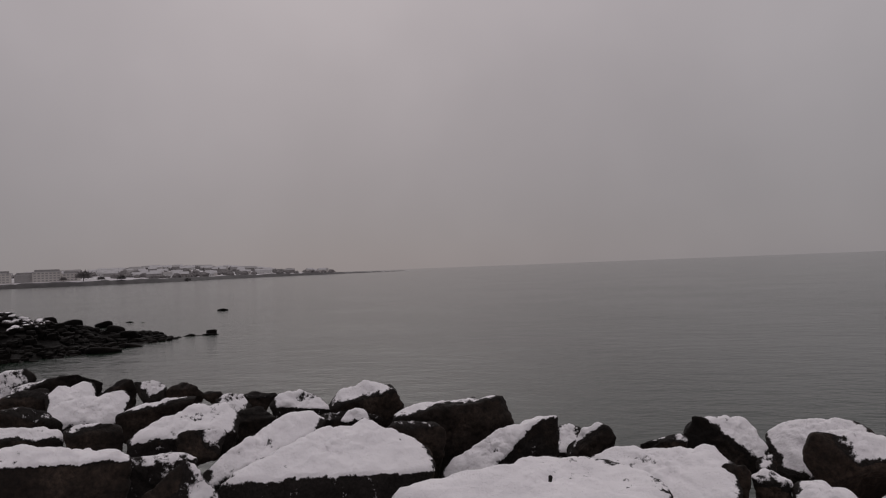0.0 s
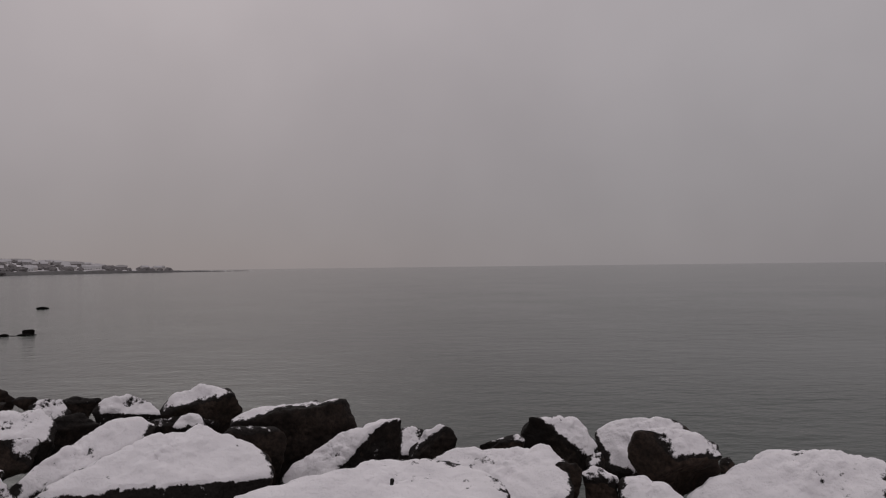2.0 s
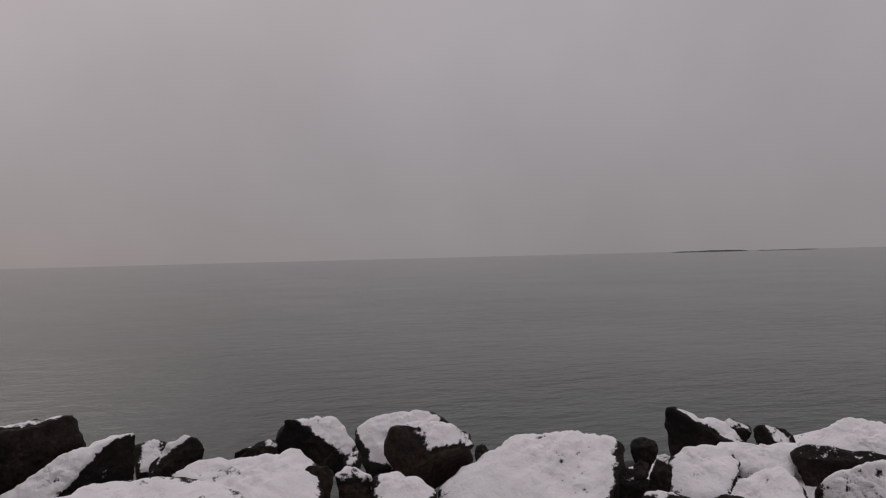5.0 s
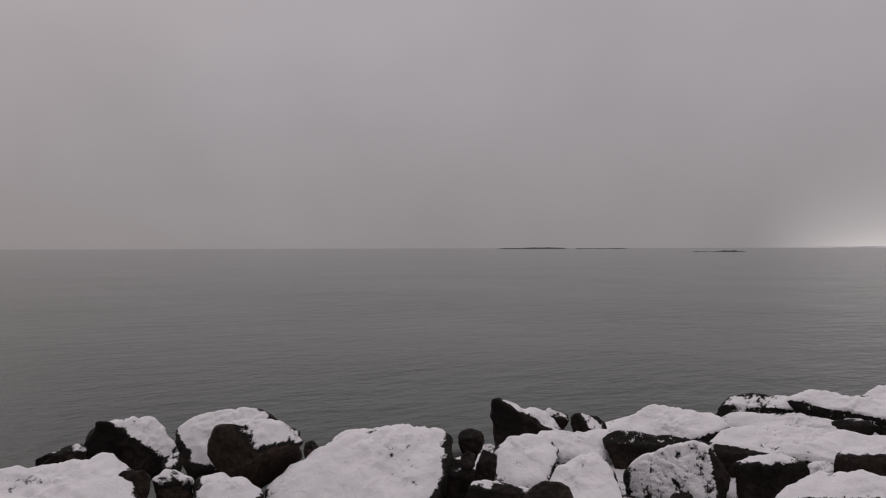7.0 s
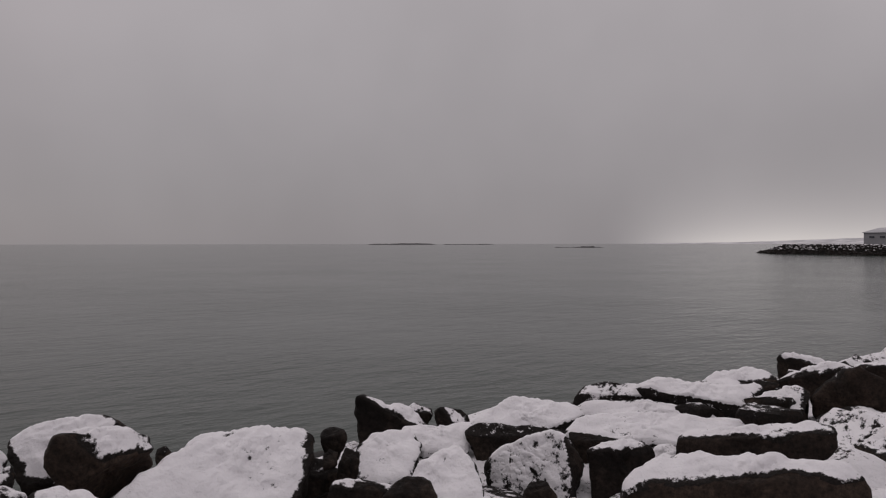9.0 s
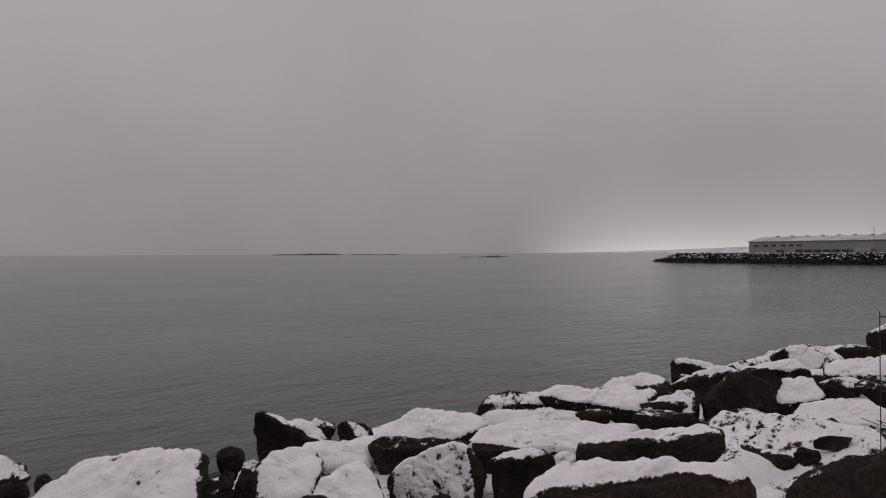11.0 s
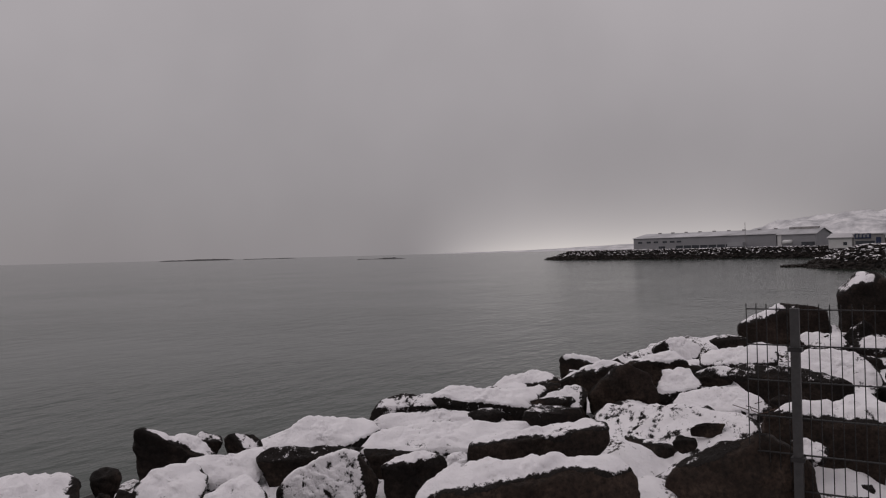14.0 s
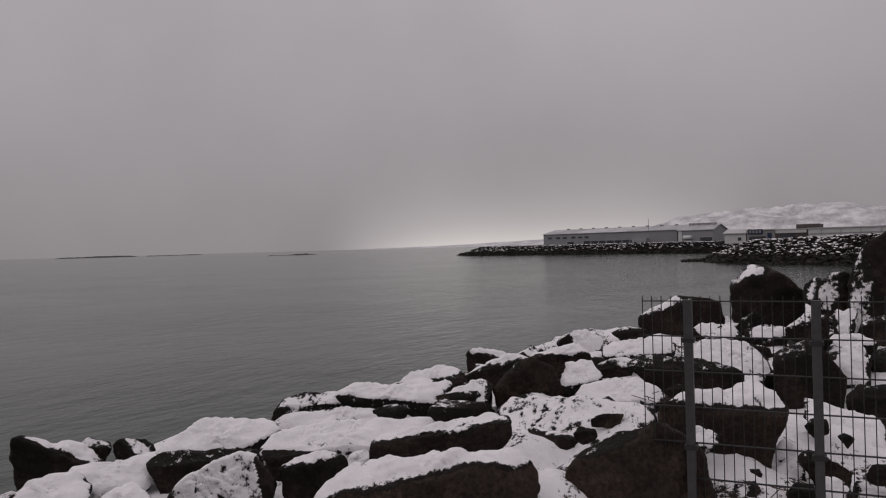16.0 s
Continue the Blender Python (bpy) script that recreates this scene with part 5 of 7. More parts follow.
stone(6.89, 1.10, 4.70, ((-0.64, -0.08, 0.76, 0.062, 0.95), (-0.96, -0.20, -0.19, 0.170, 0.57), (0.11, 0.60, 0.79, 0.220, 0.95), (0.23, 0.12, 0.97, 0.118, 0.95), (0.30, -0.29, 0.91, 0.125, 0.95), (0.32, -0.67, 0.67, 0.233, 0.475), (0.16, -0.92, -0.35, 0.329, 0), (-0.04, -0.41, -0.91, 0.236, 0), (-0.15, 0.08, -0.99, 0.180, 0), (-0.17, 0.93, -0.31, 0.421, 0), (0.97, 0.18, -0.19, 0.087, 0)), 737, 6)
stone(7.82, 1.37, 4.75, ((-0.59, -0.02, 0.81, 0.072, 0.8), (-0.97, -0.22, -0.13, 0.091, 0), (0.07, 0.62, 0.78, 0.107, 0.8), (0.17, 0.26, 0.95, 0.081, 0.8), (0.28, -0.41, 0.87, 0.166, 0.8), (0.15, -0.87, -0.47, 0.179, 0), (-0.08, -0.14, -0.99, 0.174, 0), (-0.19, 0.73, -0.66, 0.217, 0), (-0.16, 0.97, -0.20, 0.208, 0), (0.97, 0.18, -0.16, 0.088, 0)), 744, 5)
stone(9.66, 1.45, 4.87, ((-0.66, -0.04, 0.75, 0.062, 0.4), (-0.97, -0.19, -0.12, 0.055, 0), (0.09, 0.47, 0.88, 0.135, 0.4), (0.18, -0.02, 0.98, 0.071, 0.4), (0.25, -0.53, 0.81, 0.120, 0), (0.19, -0.95, -0.24, 0.241, 0), (-0.03, -0.15, -0.99, 0.167, 0), (-0.13, 0.57, -0.81, 0.149, 0), (0.98, 0.16, -0.12, 0.054, 0)), 751, 5)
stone(8.47, 1.27, 4.80, ((-0.60, -0.03, 0.80, 0.084, 0.85), (-0.96, -0.18, -0.23, 0.127, 0.4), (0.05, 0.72, 0.69, 0.265, 0.425), (0.19, 0.08, 0.98, 0.156, 0.85), (0.21, -0.07, 0.97, 0.163, 0.85), (0.17, -0.95, -0.26, 0.400, 0), (-0.05, -0.19, -0.98, 0.308, 0), (-0.11, 0.19, -0.98, 0.309, 0), (-0.13, 0.95, -0.28, 0.326, 0), (0.98, 0.15, -0.14, 0.123, 0)), 758, 5)
stone(7.54, 0.61, 4.77, ((-0.58, -0.07, 0.81, 0.141, 0.3), (-0.99, -0.09, -0.08, 0.132, 0), (0.14, 0.58, 0.80, 0.391, 0.3), (0.23, -0.05, 0.97, 0.148, 0.3), (0.25, -0.29, 0.92, 0.174, 0.3), (0.20, -0.95, 0.26, 0.410, 0), (0.12, -0.96, -0.24, 0.464, 0), (-0.08, -0.19, -0.98, 0.399, 0), (-0.12, 0.22, -0.97, 0.298, 0), (-0.13, 0.62, -0.77, 0.306, 0), (0.98, 0.10, -0.17, 0.125, 0)), 765, 6)
stone(8.16, 0.26, 4.81, ((-0.63, -0.12, 0.77, 0.117, 0.95), (-0.99, -0.01, -0.14, 0.272, 0.1), (0.10, 0.84, 0.53, 0.372, 0.475), (0.19, 0.28, 0.94, 0.232, 0.95), (0.21, -0.06, 0.98, 0.188, 0.95), (0.19, -0.78, 0.60, 0.221, 0.475), (0.14, -0.96, 0.26, 0.278, 0), (0.07, -0.97, -0.24, 0.353, 0), (-0.08, -0.19, -0.98, 0.377, 0), (-0.09, 0.52, -0.85, 0.249, 0), (0.99, 0.05, -0.15, 0.156, 0)), 772, 6)
stone(10.12, 0.91, 5.01, ((-0.53, 0.20, 0.82, 0.292, 0.75), (-0.98, -0.16, -0.09, 0.211, 0), (0.10, 0.44, 0.89, 0.257, 0.75), (0.17, -0.14, 0.98, 0.270, 0), (0.19, -0.93, 0.32, 0.462, 0), (0.14, -0.96, -0.26, 0.449, 0), (0.01, -0.34, -0.94, 0.419, 0), (-0.03, -0.05, -1.00, 0.416, 0), (-0.08, 0.52, -0.85, 0.538, 0), (-0.04, 1.00, -0.01, 0.544, 0), (0.99, 0.10, -0.10, 0.195, 0)), 779, 6, 'brown')
stone(11.85, 0.00, 5.13, ((-0.59, 0.31, 0.75, 0.533, 0.65), (-0.99, -0.08, -0.11, 0.364, 0), (-0.89, -0.44, 0.15, 0.471, 0), (0.11, 0.71, 0.70, 0.453, 0.325), (0.13, 0.16, 0.98, 0.469, 0.65), (0.12, -0.60, 0.79, 0.381, 0), (0.05, -0.98, -0.17, 0.508, 0), (-0.01, -0.36, -0.93, 0.702, 0), (-0.01, 0.09, -1.00, 0.703, 0), (0.01, 0.77, -0.64, 0.611, 0), (0.05, 0.99, -0.16, 0.431, 0), (1.00, 0.00, -0.07, 0.334, 0)), 786, 5)
stone(9.91, 0.12, 4.99, ((-0.89, -0.44, -0.05, 0.078, 0.1), (-0.89, 0.41, 0.23, 0.105, 0.3), (0.12, 0.66, 0.74, 0.101, 0.3), (0.14, -0.75, 0.64, 0.111, 0.05), (0.06, -0.98, -0.21, 0.125, 0), (0.01, -0.76, -0.65, 0.132, 0), (-0.04, 0.03, -1.00, 0.132, 0), (0.02, 0.99, -0.16, 0.201, 0), (0.99, 0.02, -0.10, 0.081, 0)), 793, 5)
stone(11.43, -0.58, 5.30, ((-0.73, 0.16, 0.66, 0.069, 0.75), (-0.95, -0.03, -0.31, 0.235, 0.45), (0.12, 0.96, 0.24, 0.089, 0), (0.14, 0.58, 0.80, 0.098, 0.75), (0.11, -0.16, 0.98, 0.146, 0.75), (0.00, -0.99, -0.16, 0.097, 0), (-0.02, -0.63, -0.78, 0.162, 0), (0.04, 0.64, -0.77, 0.178, 0), (0.10, 0.99, -0.11, 0.113, 0), (1.00, -0.05, -0.06, 0.095, 0)), 800, 4)
stone(11.12, -0.90, 5.33, ((-0.96, -0.29, 0.01, 0.156, 0), (-0.89, 0.44, 0.10, 0.143, 0.75), (0.15, 0.94, 0.30, 0.217, 0), (0.16, 0.78, 0.60, 0.205, 0.375), (0.12, -0.02, 0.99, 0.184, 0.75), (0.07, -0.53, 0.85, 0.190, 0), (0.00, -0.95, 0.30, 0.220, 0), (-0.03, -0.95, -0.31, 0.264, 0), (0.00, 0.07, -1.00, 0.329, 0), (0.13, 0.98, -0.14, 0.292, 0), (1.00, -0.08, -0.06, 0.150, 0)), 807, 5)
stone(10.56, -1.45, 5.51, ((-1.00, -0.00, 0.04, 0.393, 0), (-0.82, 0.57, 0.06, 0.506, 0.7), (0.21, 0.86, 0.47, 0.419, 0.35), (0.18, 0.53, 0.83, 0.466, 0), (0.09, -0.12, 0.99, 0.477, 0), (-0.07, -0.97, 0.24, 0.678, 0), (-0.09, -0.98, -0.20, 0.666, 0), (0.02, -0.01, -1.00, 0.792, 0), (0.10, 0.50, -0.86, 0.869, 0), (0.21, 0.98, -0.03, 0.485, 0), (0.99, -0.15, -0.04, 0.357, 0)), 814, 6)
stone(9.51, -0.48, 5.02, ((-0.62, 0.20, 0.76, 0.117, 0.5), (-0.98, -0.03, -0.18, 0.114, 0), (0.17, 0.63, 0.76, 0.134, 0.5), (0.16, -0.15, 0.98, 0.140, 0.5), (0.03, -0.99, 0.14, 0.167, 0), (-0.00, -0.98, -0.20, 0.172, 0), (-0.05, -0.54, -0.84, 0.196, 0), (-0.03, 0.32, -0.95, 0.220, 0), (0.09, 0.98, -0.16, 0.264, 0), (0.99, -0.04, -0.10, 0.110, 0)), 821, 5)
stone(9.34, 0.46, 4.97, ((-0.71, 0.01, 0.71, 0.054, 0.9), (-0.96, -0.09, -0.26, 0.160, 0.54), (0.14, 0.38, 0.92, 0.113, 0.9), (0.18, -0.19, 0.96, 0.076, 0.9), (0.17, -0.85, 0.50, 0.152, 0.45), (0.08, -0.94, -0.32, 0.210, 0), (-0.04, -0.20, -0.98, 0.144, 0), (-0.06, 0.67, -0.74, 0.171, 0), (0.99, 0.06, -0.11, 0.078, 0)), 828, 5)
stone(9.63, -0.03, 4.92, ((-0.71, 0.06, 0.71, 0.045, 0.8), (-0.96, -0.04, -0.26, 0.121, 0.48), (0.17, 0.27, 0.95, 0.097, 0.8), (0.17, -0.16, 0.97, 0.083, 0.8), (0.03, -0.96, -0.27, 0.219, 0), (0.03, -0.96, -0.29, 0.219, 0), (-0.05, -0.03, -1.00, 0.140, 0), (0.01, 0.92, -0.38, 0.239, 0), (0.99, 0.00, -0.11, 0.067, 0)), 835, 5)
stone(7.72, -0.36, 4.73, ((-0.66, 0.26, 0.70, 0.368, 0.3), (-1.00, -0.03, -0.02, 0.246, 0), (0.22, 0.49, 0.84, 0.331, 0.3), (0.23, 0.21, 0.95, 0.326, 0.3), (0.13, -0.78, 0.61, 0.247, 0), (-0.01, -0.99, -0.15, 0.280, 0), (-0.10, -0.56, -0.82, 0.423, 0), (-0.11, -0.17, -0.98, 0.446, 0), (0.00, 0.81, -0.58, 0.388, 0), (0.09, 0.99, -0.08, 0.254, 0), (0.99, -0.04, -0.16, 0.227, 0)), 842, 5)
stone(8.12, -0.76, 4.81, ((-0.81, 0.14, 0.57, 0.111, 0.95), (-0.97, 0.03, -0.22, 0.248, 0.57), (0.20, 0.89, 0.40, 0.158, 0.475), (0.22, 0.10, 0.97, 0.180, 0.95), (0.03, -0.94, 0.34, 0.127, 0.475), (-0.05, -0.99, -0.14, 0.124, 0), (-0.05, -0.99, -0.15, 0.125, 0), (-0.10, -0.06, -0.99, 0.266, 0), (0.09, 0.93, -0.35, 0.152, 0), (0.98, -0.09, -0.15, 0.124, 0)), 849, 5)
stone(7.00, -0.79, 4.70, ((-0.59, 0.19, 0.79, 0.114, 0.15), (-1.00, 0.07, -0.05, 0.105, 0), (0.28, 0.61, 0.75, 0.161, 0.15), (0.26, 0.08, 0.96, 0.131, 0.15), (0.01, -0.96, 0.29, 0.226, 0), (-0.09, -0.97, -0.22, 0.256, 0), (-0.15, -0.16, -0.98, 0.198, 0), (-0.08, 0.36, -0.93, 0.205, 0), (0.14, 0.97, -0.19, 0.190, 0), (0.98, -0.11, -0.19, 0.100, 0)), 856, 5)
stone(8.22, -1.05, 4.81, ((-0.62, 0.19, 0.76, 0.140, 0.2), (-0.99, 0.09, -0.09, 0.147, 0), (0.23, 0.90, 0.37, 0.155, 0.1), (0.23, 0.15, 0.96, 0.156, 0.2), (-0.02, -0.95, 0.31, 0.154, 0), (-0.09, -0.99, -0.14, 0.186, 0), (-0.13, -0.43, -0.89, 0.253, 0), (0.15, 0.96, -0.26, 0.145, 0), (0.98, -0.13, -0.15, 0.138, 0)), 863, 5)
stone(6.58, -0.55, 4.58, ((-0.59, -0.01, 0.81, 0.101, 0.95), (-0.98, 0.11, -0.16, 0.257, 0.5), (0.24, -0.27, 0.93, 0.131, 0.95), (-0.03, -1.00, -0.04, 0.249, 0), (-0.06, -0.98, -0.20, 0.258, 0), (-0.16, -0.10, -0.98, 0.266, 0), (-0.08, 0.54, -0.84, 0.265, 0), (0.11, 0.98, -0.15, 0.241, 0), (0.97, -0.08, -0.21, 0.137, 0)), 870, 5)
stone(6.29, -0.35, 4.66, ((-0.57, 0.15, 0.81, 0.040, 0.2), (-1.00, 0.00, -0.02, 0.039, 0), (0.25, 0.69, 0.68, 0.062, 0.1), (0.28, -0.05, 0.96, 0.045, 0.2), (0.07, -0.97, 0.25, 0.070, 0), (-0.04, -0.97, -0.22, 0.076, 0), (-0.17, -0.37, -0.92, 0.073, 0), (-0.04, 0.78, -0.62, 0.075, 0), (0.97, -0.05, -0.22, 0.040, 0)), 877, 5)
stone(6.16, -0.51, 4.62, ((-0.56, 0.18, 0.81, 0.025, 0.1), (-1.00, 0.03, -0.01, 0.028, 0), (0.30, 0.39, 0.87, 0.030, 0.1), (0.22, -0.51, 0.83, 0.024, 0.1), (-0.13, -0.86, -0.50, 0.039, 0), (-0.02, 0.79, -0.61, 0.033, 0), (0.97, -0.08, -0.23, 0.029, 0)), 884, 4)
stone(6.62, -0.83, 4.51, ((-0.55, 0.21, 0.81, 0.037, 0.2), (-1.00, 0.07, -0.00, 0.054, 0), (0.30, 0.74, 0.61, 0.060, 0.1), (0.30, 0.06, 0.95, 0.040, 0.2), (-0.12, -0.96, -0.25, 0.069, 0), (-0.03, 0.67, -0.74, 0.057, 0), (0.96, -0.12, -0.23, 0.049, 0)), 891, 5)
stone(5.56, -0.34, 4.58, ((-0.54, 0.17, 0.83, 0.087, 0.1), (-1.00, 0.01, 0.03, 0.073, 0), (0.25, 0.82, 0.52, 0.143, 0.05), (0.29, -0.34, 0.90, 0.071, 0.1), (0.25, -0.53, 0.81, 0.059, 0), (-0.05, -0.98, -0.20, 0.154, 0), (-0.13, -0.82, -0.55, 0.173, 0), (-0.20, 0.09, -0.98, 0.140, 0), (-0.02, 0.88, -0.47, 0.108, 0), (0.96, -0.06, -0.26, 0.071, 0)), 898, 5)
stone(5.74, -0.11, 4.45, ((-0.58, 0.12, 0.81, 0.089, 0.95), (-0.99, -0.06, -0.09, 0.323, 0.57), (0.12, 0.98, 0.18, 0.106, 0), (0.23, 0.80, 0.55, 0.135, 0.475), (0.33, -0.06, 0.94, 0.214, 0.95), (0.08, -0.99, 0.08, 0.131, 0), (-0.00, -0.98, -0.18, 0.134, 0), (-0.22, -0.12, -0.97, 0.314, 0), (0.04, 0.99, -0.11, 0.173, 0), (0.96, -0.01, -0.28, 0.118, 0)), 905, 5)
stone(5.12, -0.20, 4.53, ((-0.51, 0.16, 0.85, 0.065, 0.1), (-1.00, -0.02, 0.06, 0.065, 0), (0.28, 0.74, 0.61, 0.071, 0.05), (0.35, -0.06, 0.93, 0.074, 0.1), (0.06, -1.00, 0.08, 0.075, 0), (-0.02, -0.99, -0.16, 0.082, 0), (-0.23, -0.33, -0.92, 0.113, 0), (0.03, 0.98, -0.21, 0.081, 0), (0.95, -0.03, -0.30, 0.063, 0)), 912, 5)
stone(5.19, -0.37, 4.54, ((-0.56, 0.18, 0.81, 0.043, 0.85), (-1.00, -0.02, -0.07, 0.146, 0.51), (0.26, 0.86, 0.44, 0.067, 0.425), (0.35, -0.05, 0.94, 0.060, 0.85), (0.07, -0.97, 0.25, 0.074, 0), (-0.07, -0.98, -0.21, 0.083, 0), (-0.22, -0.57, -0.79, 0.092, 0), (-0.02, 0.88, -0.47, 0.083, 0), (0.95, -0.06, -0.29, 0.065, 0)), 919, 5)
stone(5.19, 0.10, 4.52, ((-0.57, 0.11, 0.82, 0.039, 0.6), (-0.99, -0.10, -0.07, 0.154, 0.36), (0.22, 0.79, 0.57, 0.059, 0.3), (0.36, -0.01, 0.93, 0.047, 0.6), (0.19, -0.93, 0.31, 0.072, 0), (-0.13, -0.70, -0.70, 0.068, 0), (-0.07, 0.94, -0.33, 0.071, 0), (0.95, 0.03, -0.30, 0.061, 0)), 926, 5)
stone(5.63, -0.61, 4.43, ((-0.56, 0.20, 0.81, 0.023, 0.85), (-1.00, 0.03, -0.08, 0.093, 0.51), (0.25, 0.93, 0.27, 0.092, 0), (0.34, -0.02, 0.94, 0.050, 0.85), (0.09, -0.90, 0.42, 0.076, 0.425), (-0.13, -0.94, -0.30, 0.125, 0), (-0.23, 0.04, -0.97, 0.075, 0), (0.08, 0.95, -0.29, 0.115, 0), (0.95, -0.10, -0.29, 0.042, 0)), 933, 5)
stone(5.52, -0.66, 4.58, ((-0.52, 0.22, 0.83, 0.052, 0.1), (-1.00, 0.06, 0.03, 0.046, 0), (0.32, 0.74, 0.60, 0.065, 0.05), (0.34, 0.18, 0.92, 0.047, 0.1), (-0.07, -1.00, -0.04, 0.096, 0), (-0.11, -0.97, -0.22, 0.095, 0), (-0.23, -0.22, -0.95, 0.073, 0), (-0.13, 0.46, -0.88, 0.094, 0), (0.12, 0.97, -0.19, 0.098, 0), (0.96, -0.11, -0.27, 0.046, 0)), 940, 5, 'brown')
stone(7.27, -0.81, 4.52, ((-0.62, 0.17, 0.77, 0.020, 0.85), (-0.99, 0.05, -0.16, 0.063, 0.51), (0.29, 0.60, 0.75, 0.084, 0.85), (0.28, 0.09, 0.96, 0.034, 0.85), (-0.06, -1.00, -0.04, 0.154, 0), (-0.11, -0.95, -0.30, 0.152, 0), (-0.15, -0.01, -0.99, 0.080, 0), (0.10, 0.95, -0.28, 0.190, 0), (0.97, -0.11, -0.21, 0.039, 0)), 947, 5)
stone(8.59, -0.79, 4.98, ((-0.69, 0.13, 0.71, 0.027, 0.8), (-0.97, 0.05, -0.25, 0.090, 0.48), (0.21, 0.59, 0.78, 0.123, 0.8), (0.18, -0.03, 0.98, 0.048, 0.8), (0.12, -0.52, 0.85, 0.087, 0.8), (-0.06, -0.95, -0.30, 0.224, 0), (-0.07, -0.12, -0.99, 0.117, 0), (0.02, 0.62, -0.79, 0.124, 0), (0.99, -0.09, -0.12, 0.046, 0)), 954, 5)
stone(10.09, -0.83, 5.01, ((-0.70, 0.16, 0.69, 0.085, 0.8), (-0.96, 0.02, -0.27, 0.254, 0.48), (0.18, 0.84, 0.51, 0.128, 0.4), (0.15, -0.08, 0.98, 0.131, 0.8), (-0.04, -0.98, -0.21, 0.126, 0), (-0.04, -0.03, -1.00, 0.216, 0), (0.12, 0.97, -0.21, 0.105, 0), (0.99, -0.08, -0.10, 0.113, 0)), 961, 5)
stone(9.35, -1.12, 5.04, ((-0.65, 0.17, 0.74, 0.101, 0.35), (-0.99, 0.08, -0.14, 0.096, 0), (0.21, 0.89, 0.40, 0.170, 0), (0.20, 0.43, 0.88, 0.109, 0.35), (0.16, 0.00, 0.99, 0.127, 0.35), (-0.06, -1.00, -0.03, 0.199, 0), (-0.08, -0.97, -0.21, 0.212, 0), (-0.04, 0.04, -1.00, 0.195, 0), (0.16, 0.97, -0.18, 0.235, 0), (0.99, -0.12, -0.10, 0.092, 0)), 968, 5)

# smaller stones wedged low in the gaps
rng_ = np.random.RandomState(4)
for i_ in range(120):
    fx_ = rng_.uniform(-6.5, 12.5)
    fy_ = float(crest(fx_)) - rng_.uniform(0.9, 4.0)
    if math.hypot(fx_, fy_) < 3.4:
        continue
    fs_ = rng_.uniform(0.35, 0.75)
    fz_ = float(ground_height(np.array(fx_), np.array(fy_)))
    boulder(fx_, fy_, fz_ + 0.02, fs_, fs_ * rng_.uniform(0.6, 1.0), fs_ * rng_.uniform(0.6, 0.9), rng_.uniform(-180, 180), ((rng_.uniform(-0.2, 0.6), 0, fs_ * 0.35, rng_.uniform(-0.2, 0.3)), (-rng_.uniform(0, 0.6), 0, fs_ * 0.35, 0.1)), rng_.uniform(0.1, 0.6), 200 + i_, res=4)


# ---- fence ----


def rod(p, q, r, sides=6):
    p, q = np.array(p, float), np.array(q, float)
    ax = (q - p) / np.linalg.norm(q - p)
    u = np.cross(ax, (0, 0, 1) if abs(ax[2]) < 0.9 else (1, 0, 0))
    u /= np.linalg.norm(u)
    w = np.cross(ax, u)
    v, f = [], []
    for c in (p, q):
        v += [tuple(c + r * (math.cos(2 * math.pi * s / sides) * u + math.sin(2 * math.pi * s / sides) * w)) for s in range(sides)]
    f = [(s, (s + 1) % sides, sides + (s + 1) % sides, sides + s) for s in range(sides)]
    f += [tuple(reversed(range(sides))), tuple(range(sides, 2 * sides))]
    return v, f


def fence_section(corner, length, turn, posts):
    """Welded mesh: upright wires every 50 mm, pairs of level wires every 200 mm, on box posts."""
    root = tagged(new("mesh_fence"), "galvanised welded wire mesh fence on steel posts", "fence")
    root.matrix_basis = pose(*corner, 0, 0, turn)
    top, bottom = 0.0, -1.5
    for i in range(int(length / 0.053) + 1):
        x = i * 0.053
        part("upright_wire", *rod((x, 0, bottom), (x, 0, top + 0.03), 0.003), WIRE_STEEL, root)
    for i in range(8):
        z = top - 0.2 * i
        part("level_wire", *rod((0, 0.006, z), (length, 0.006, z), 0.0035), WIRE_STEEL, root)
        part("level_wire", *rod((0, -0.006, z), (length, -0.006, z), 0.0035), WIRE_STEEL, root)
    for x in posts:
        v, f = box(x - 0.023, -0.062, bottom - 0.15, x + 0.023, -0.012, top + 0.01)
        post = part("post", v, f, FENCE_STEEL, root, "galvanised steel box post")
        for z in (-0.215, -0.815):
            part("clamp", *box(x - 0.034, -0.068, z - 0.012, x + 0.034, 0.012, z + 0.012), WIRE_STEEL, post, "dark steel clamp")
    return root


FENCE = fence_section((4.87, 0.62, 5.65), 1.9, -91.5, (0.255, 0.9, 1.55))

# ---- dry stalks caught between the stones ----


def dry_stalks(x, y, z, count, seed):
    rng = np.random.RandomState(seed)
    root = tagged(new("dry_stalks"), "tangle of dry reddish brown stalks between snowy boulders", "stalks")
    root.matrix_basis = pose(x, y, z)
    for _ in range(count):
        p = rng.uniform(-0.08, 0.08, 3) * (1.6, 1.6, 0.3)
        g, up = rng.uniform(0, 6.28), rng.uniform(0.05, 0.5)
        q = p + np.array((math.cos(g), math.sin(g), up)) * rng.uniform(0.05, 0.12)
        part("stalk", *rod(p, q, 0.003, 5), STALK, root)
    return root


STALK = plain("dry_stalk", (0.06, 0.032, 0.022), 0.8, 0.0, 0.3, 20)
dry_stalks(6.13, 0.73, 4.82, 9, 3)
dry_stalks(5.13, -0.13, 4.53, 6, 5)

# ---- rubble banks ----


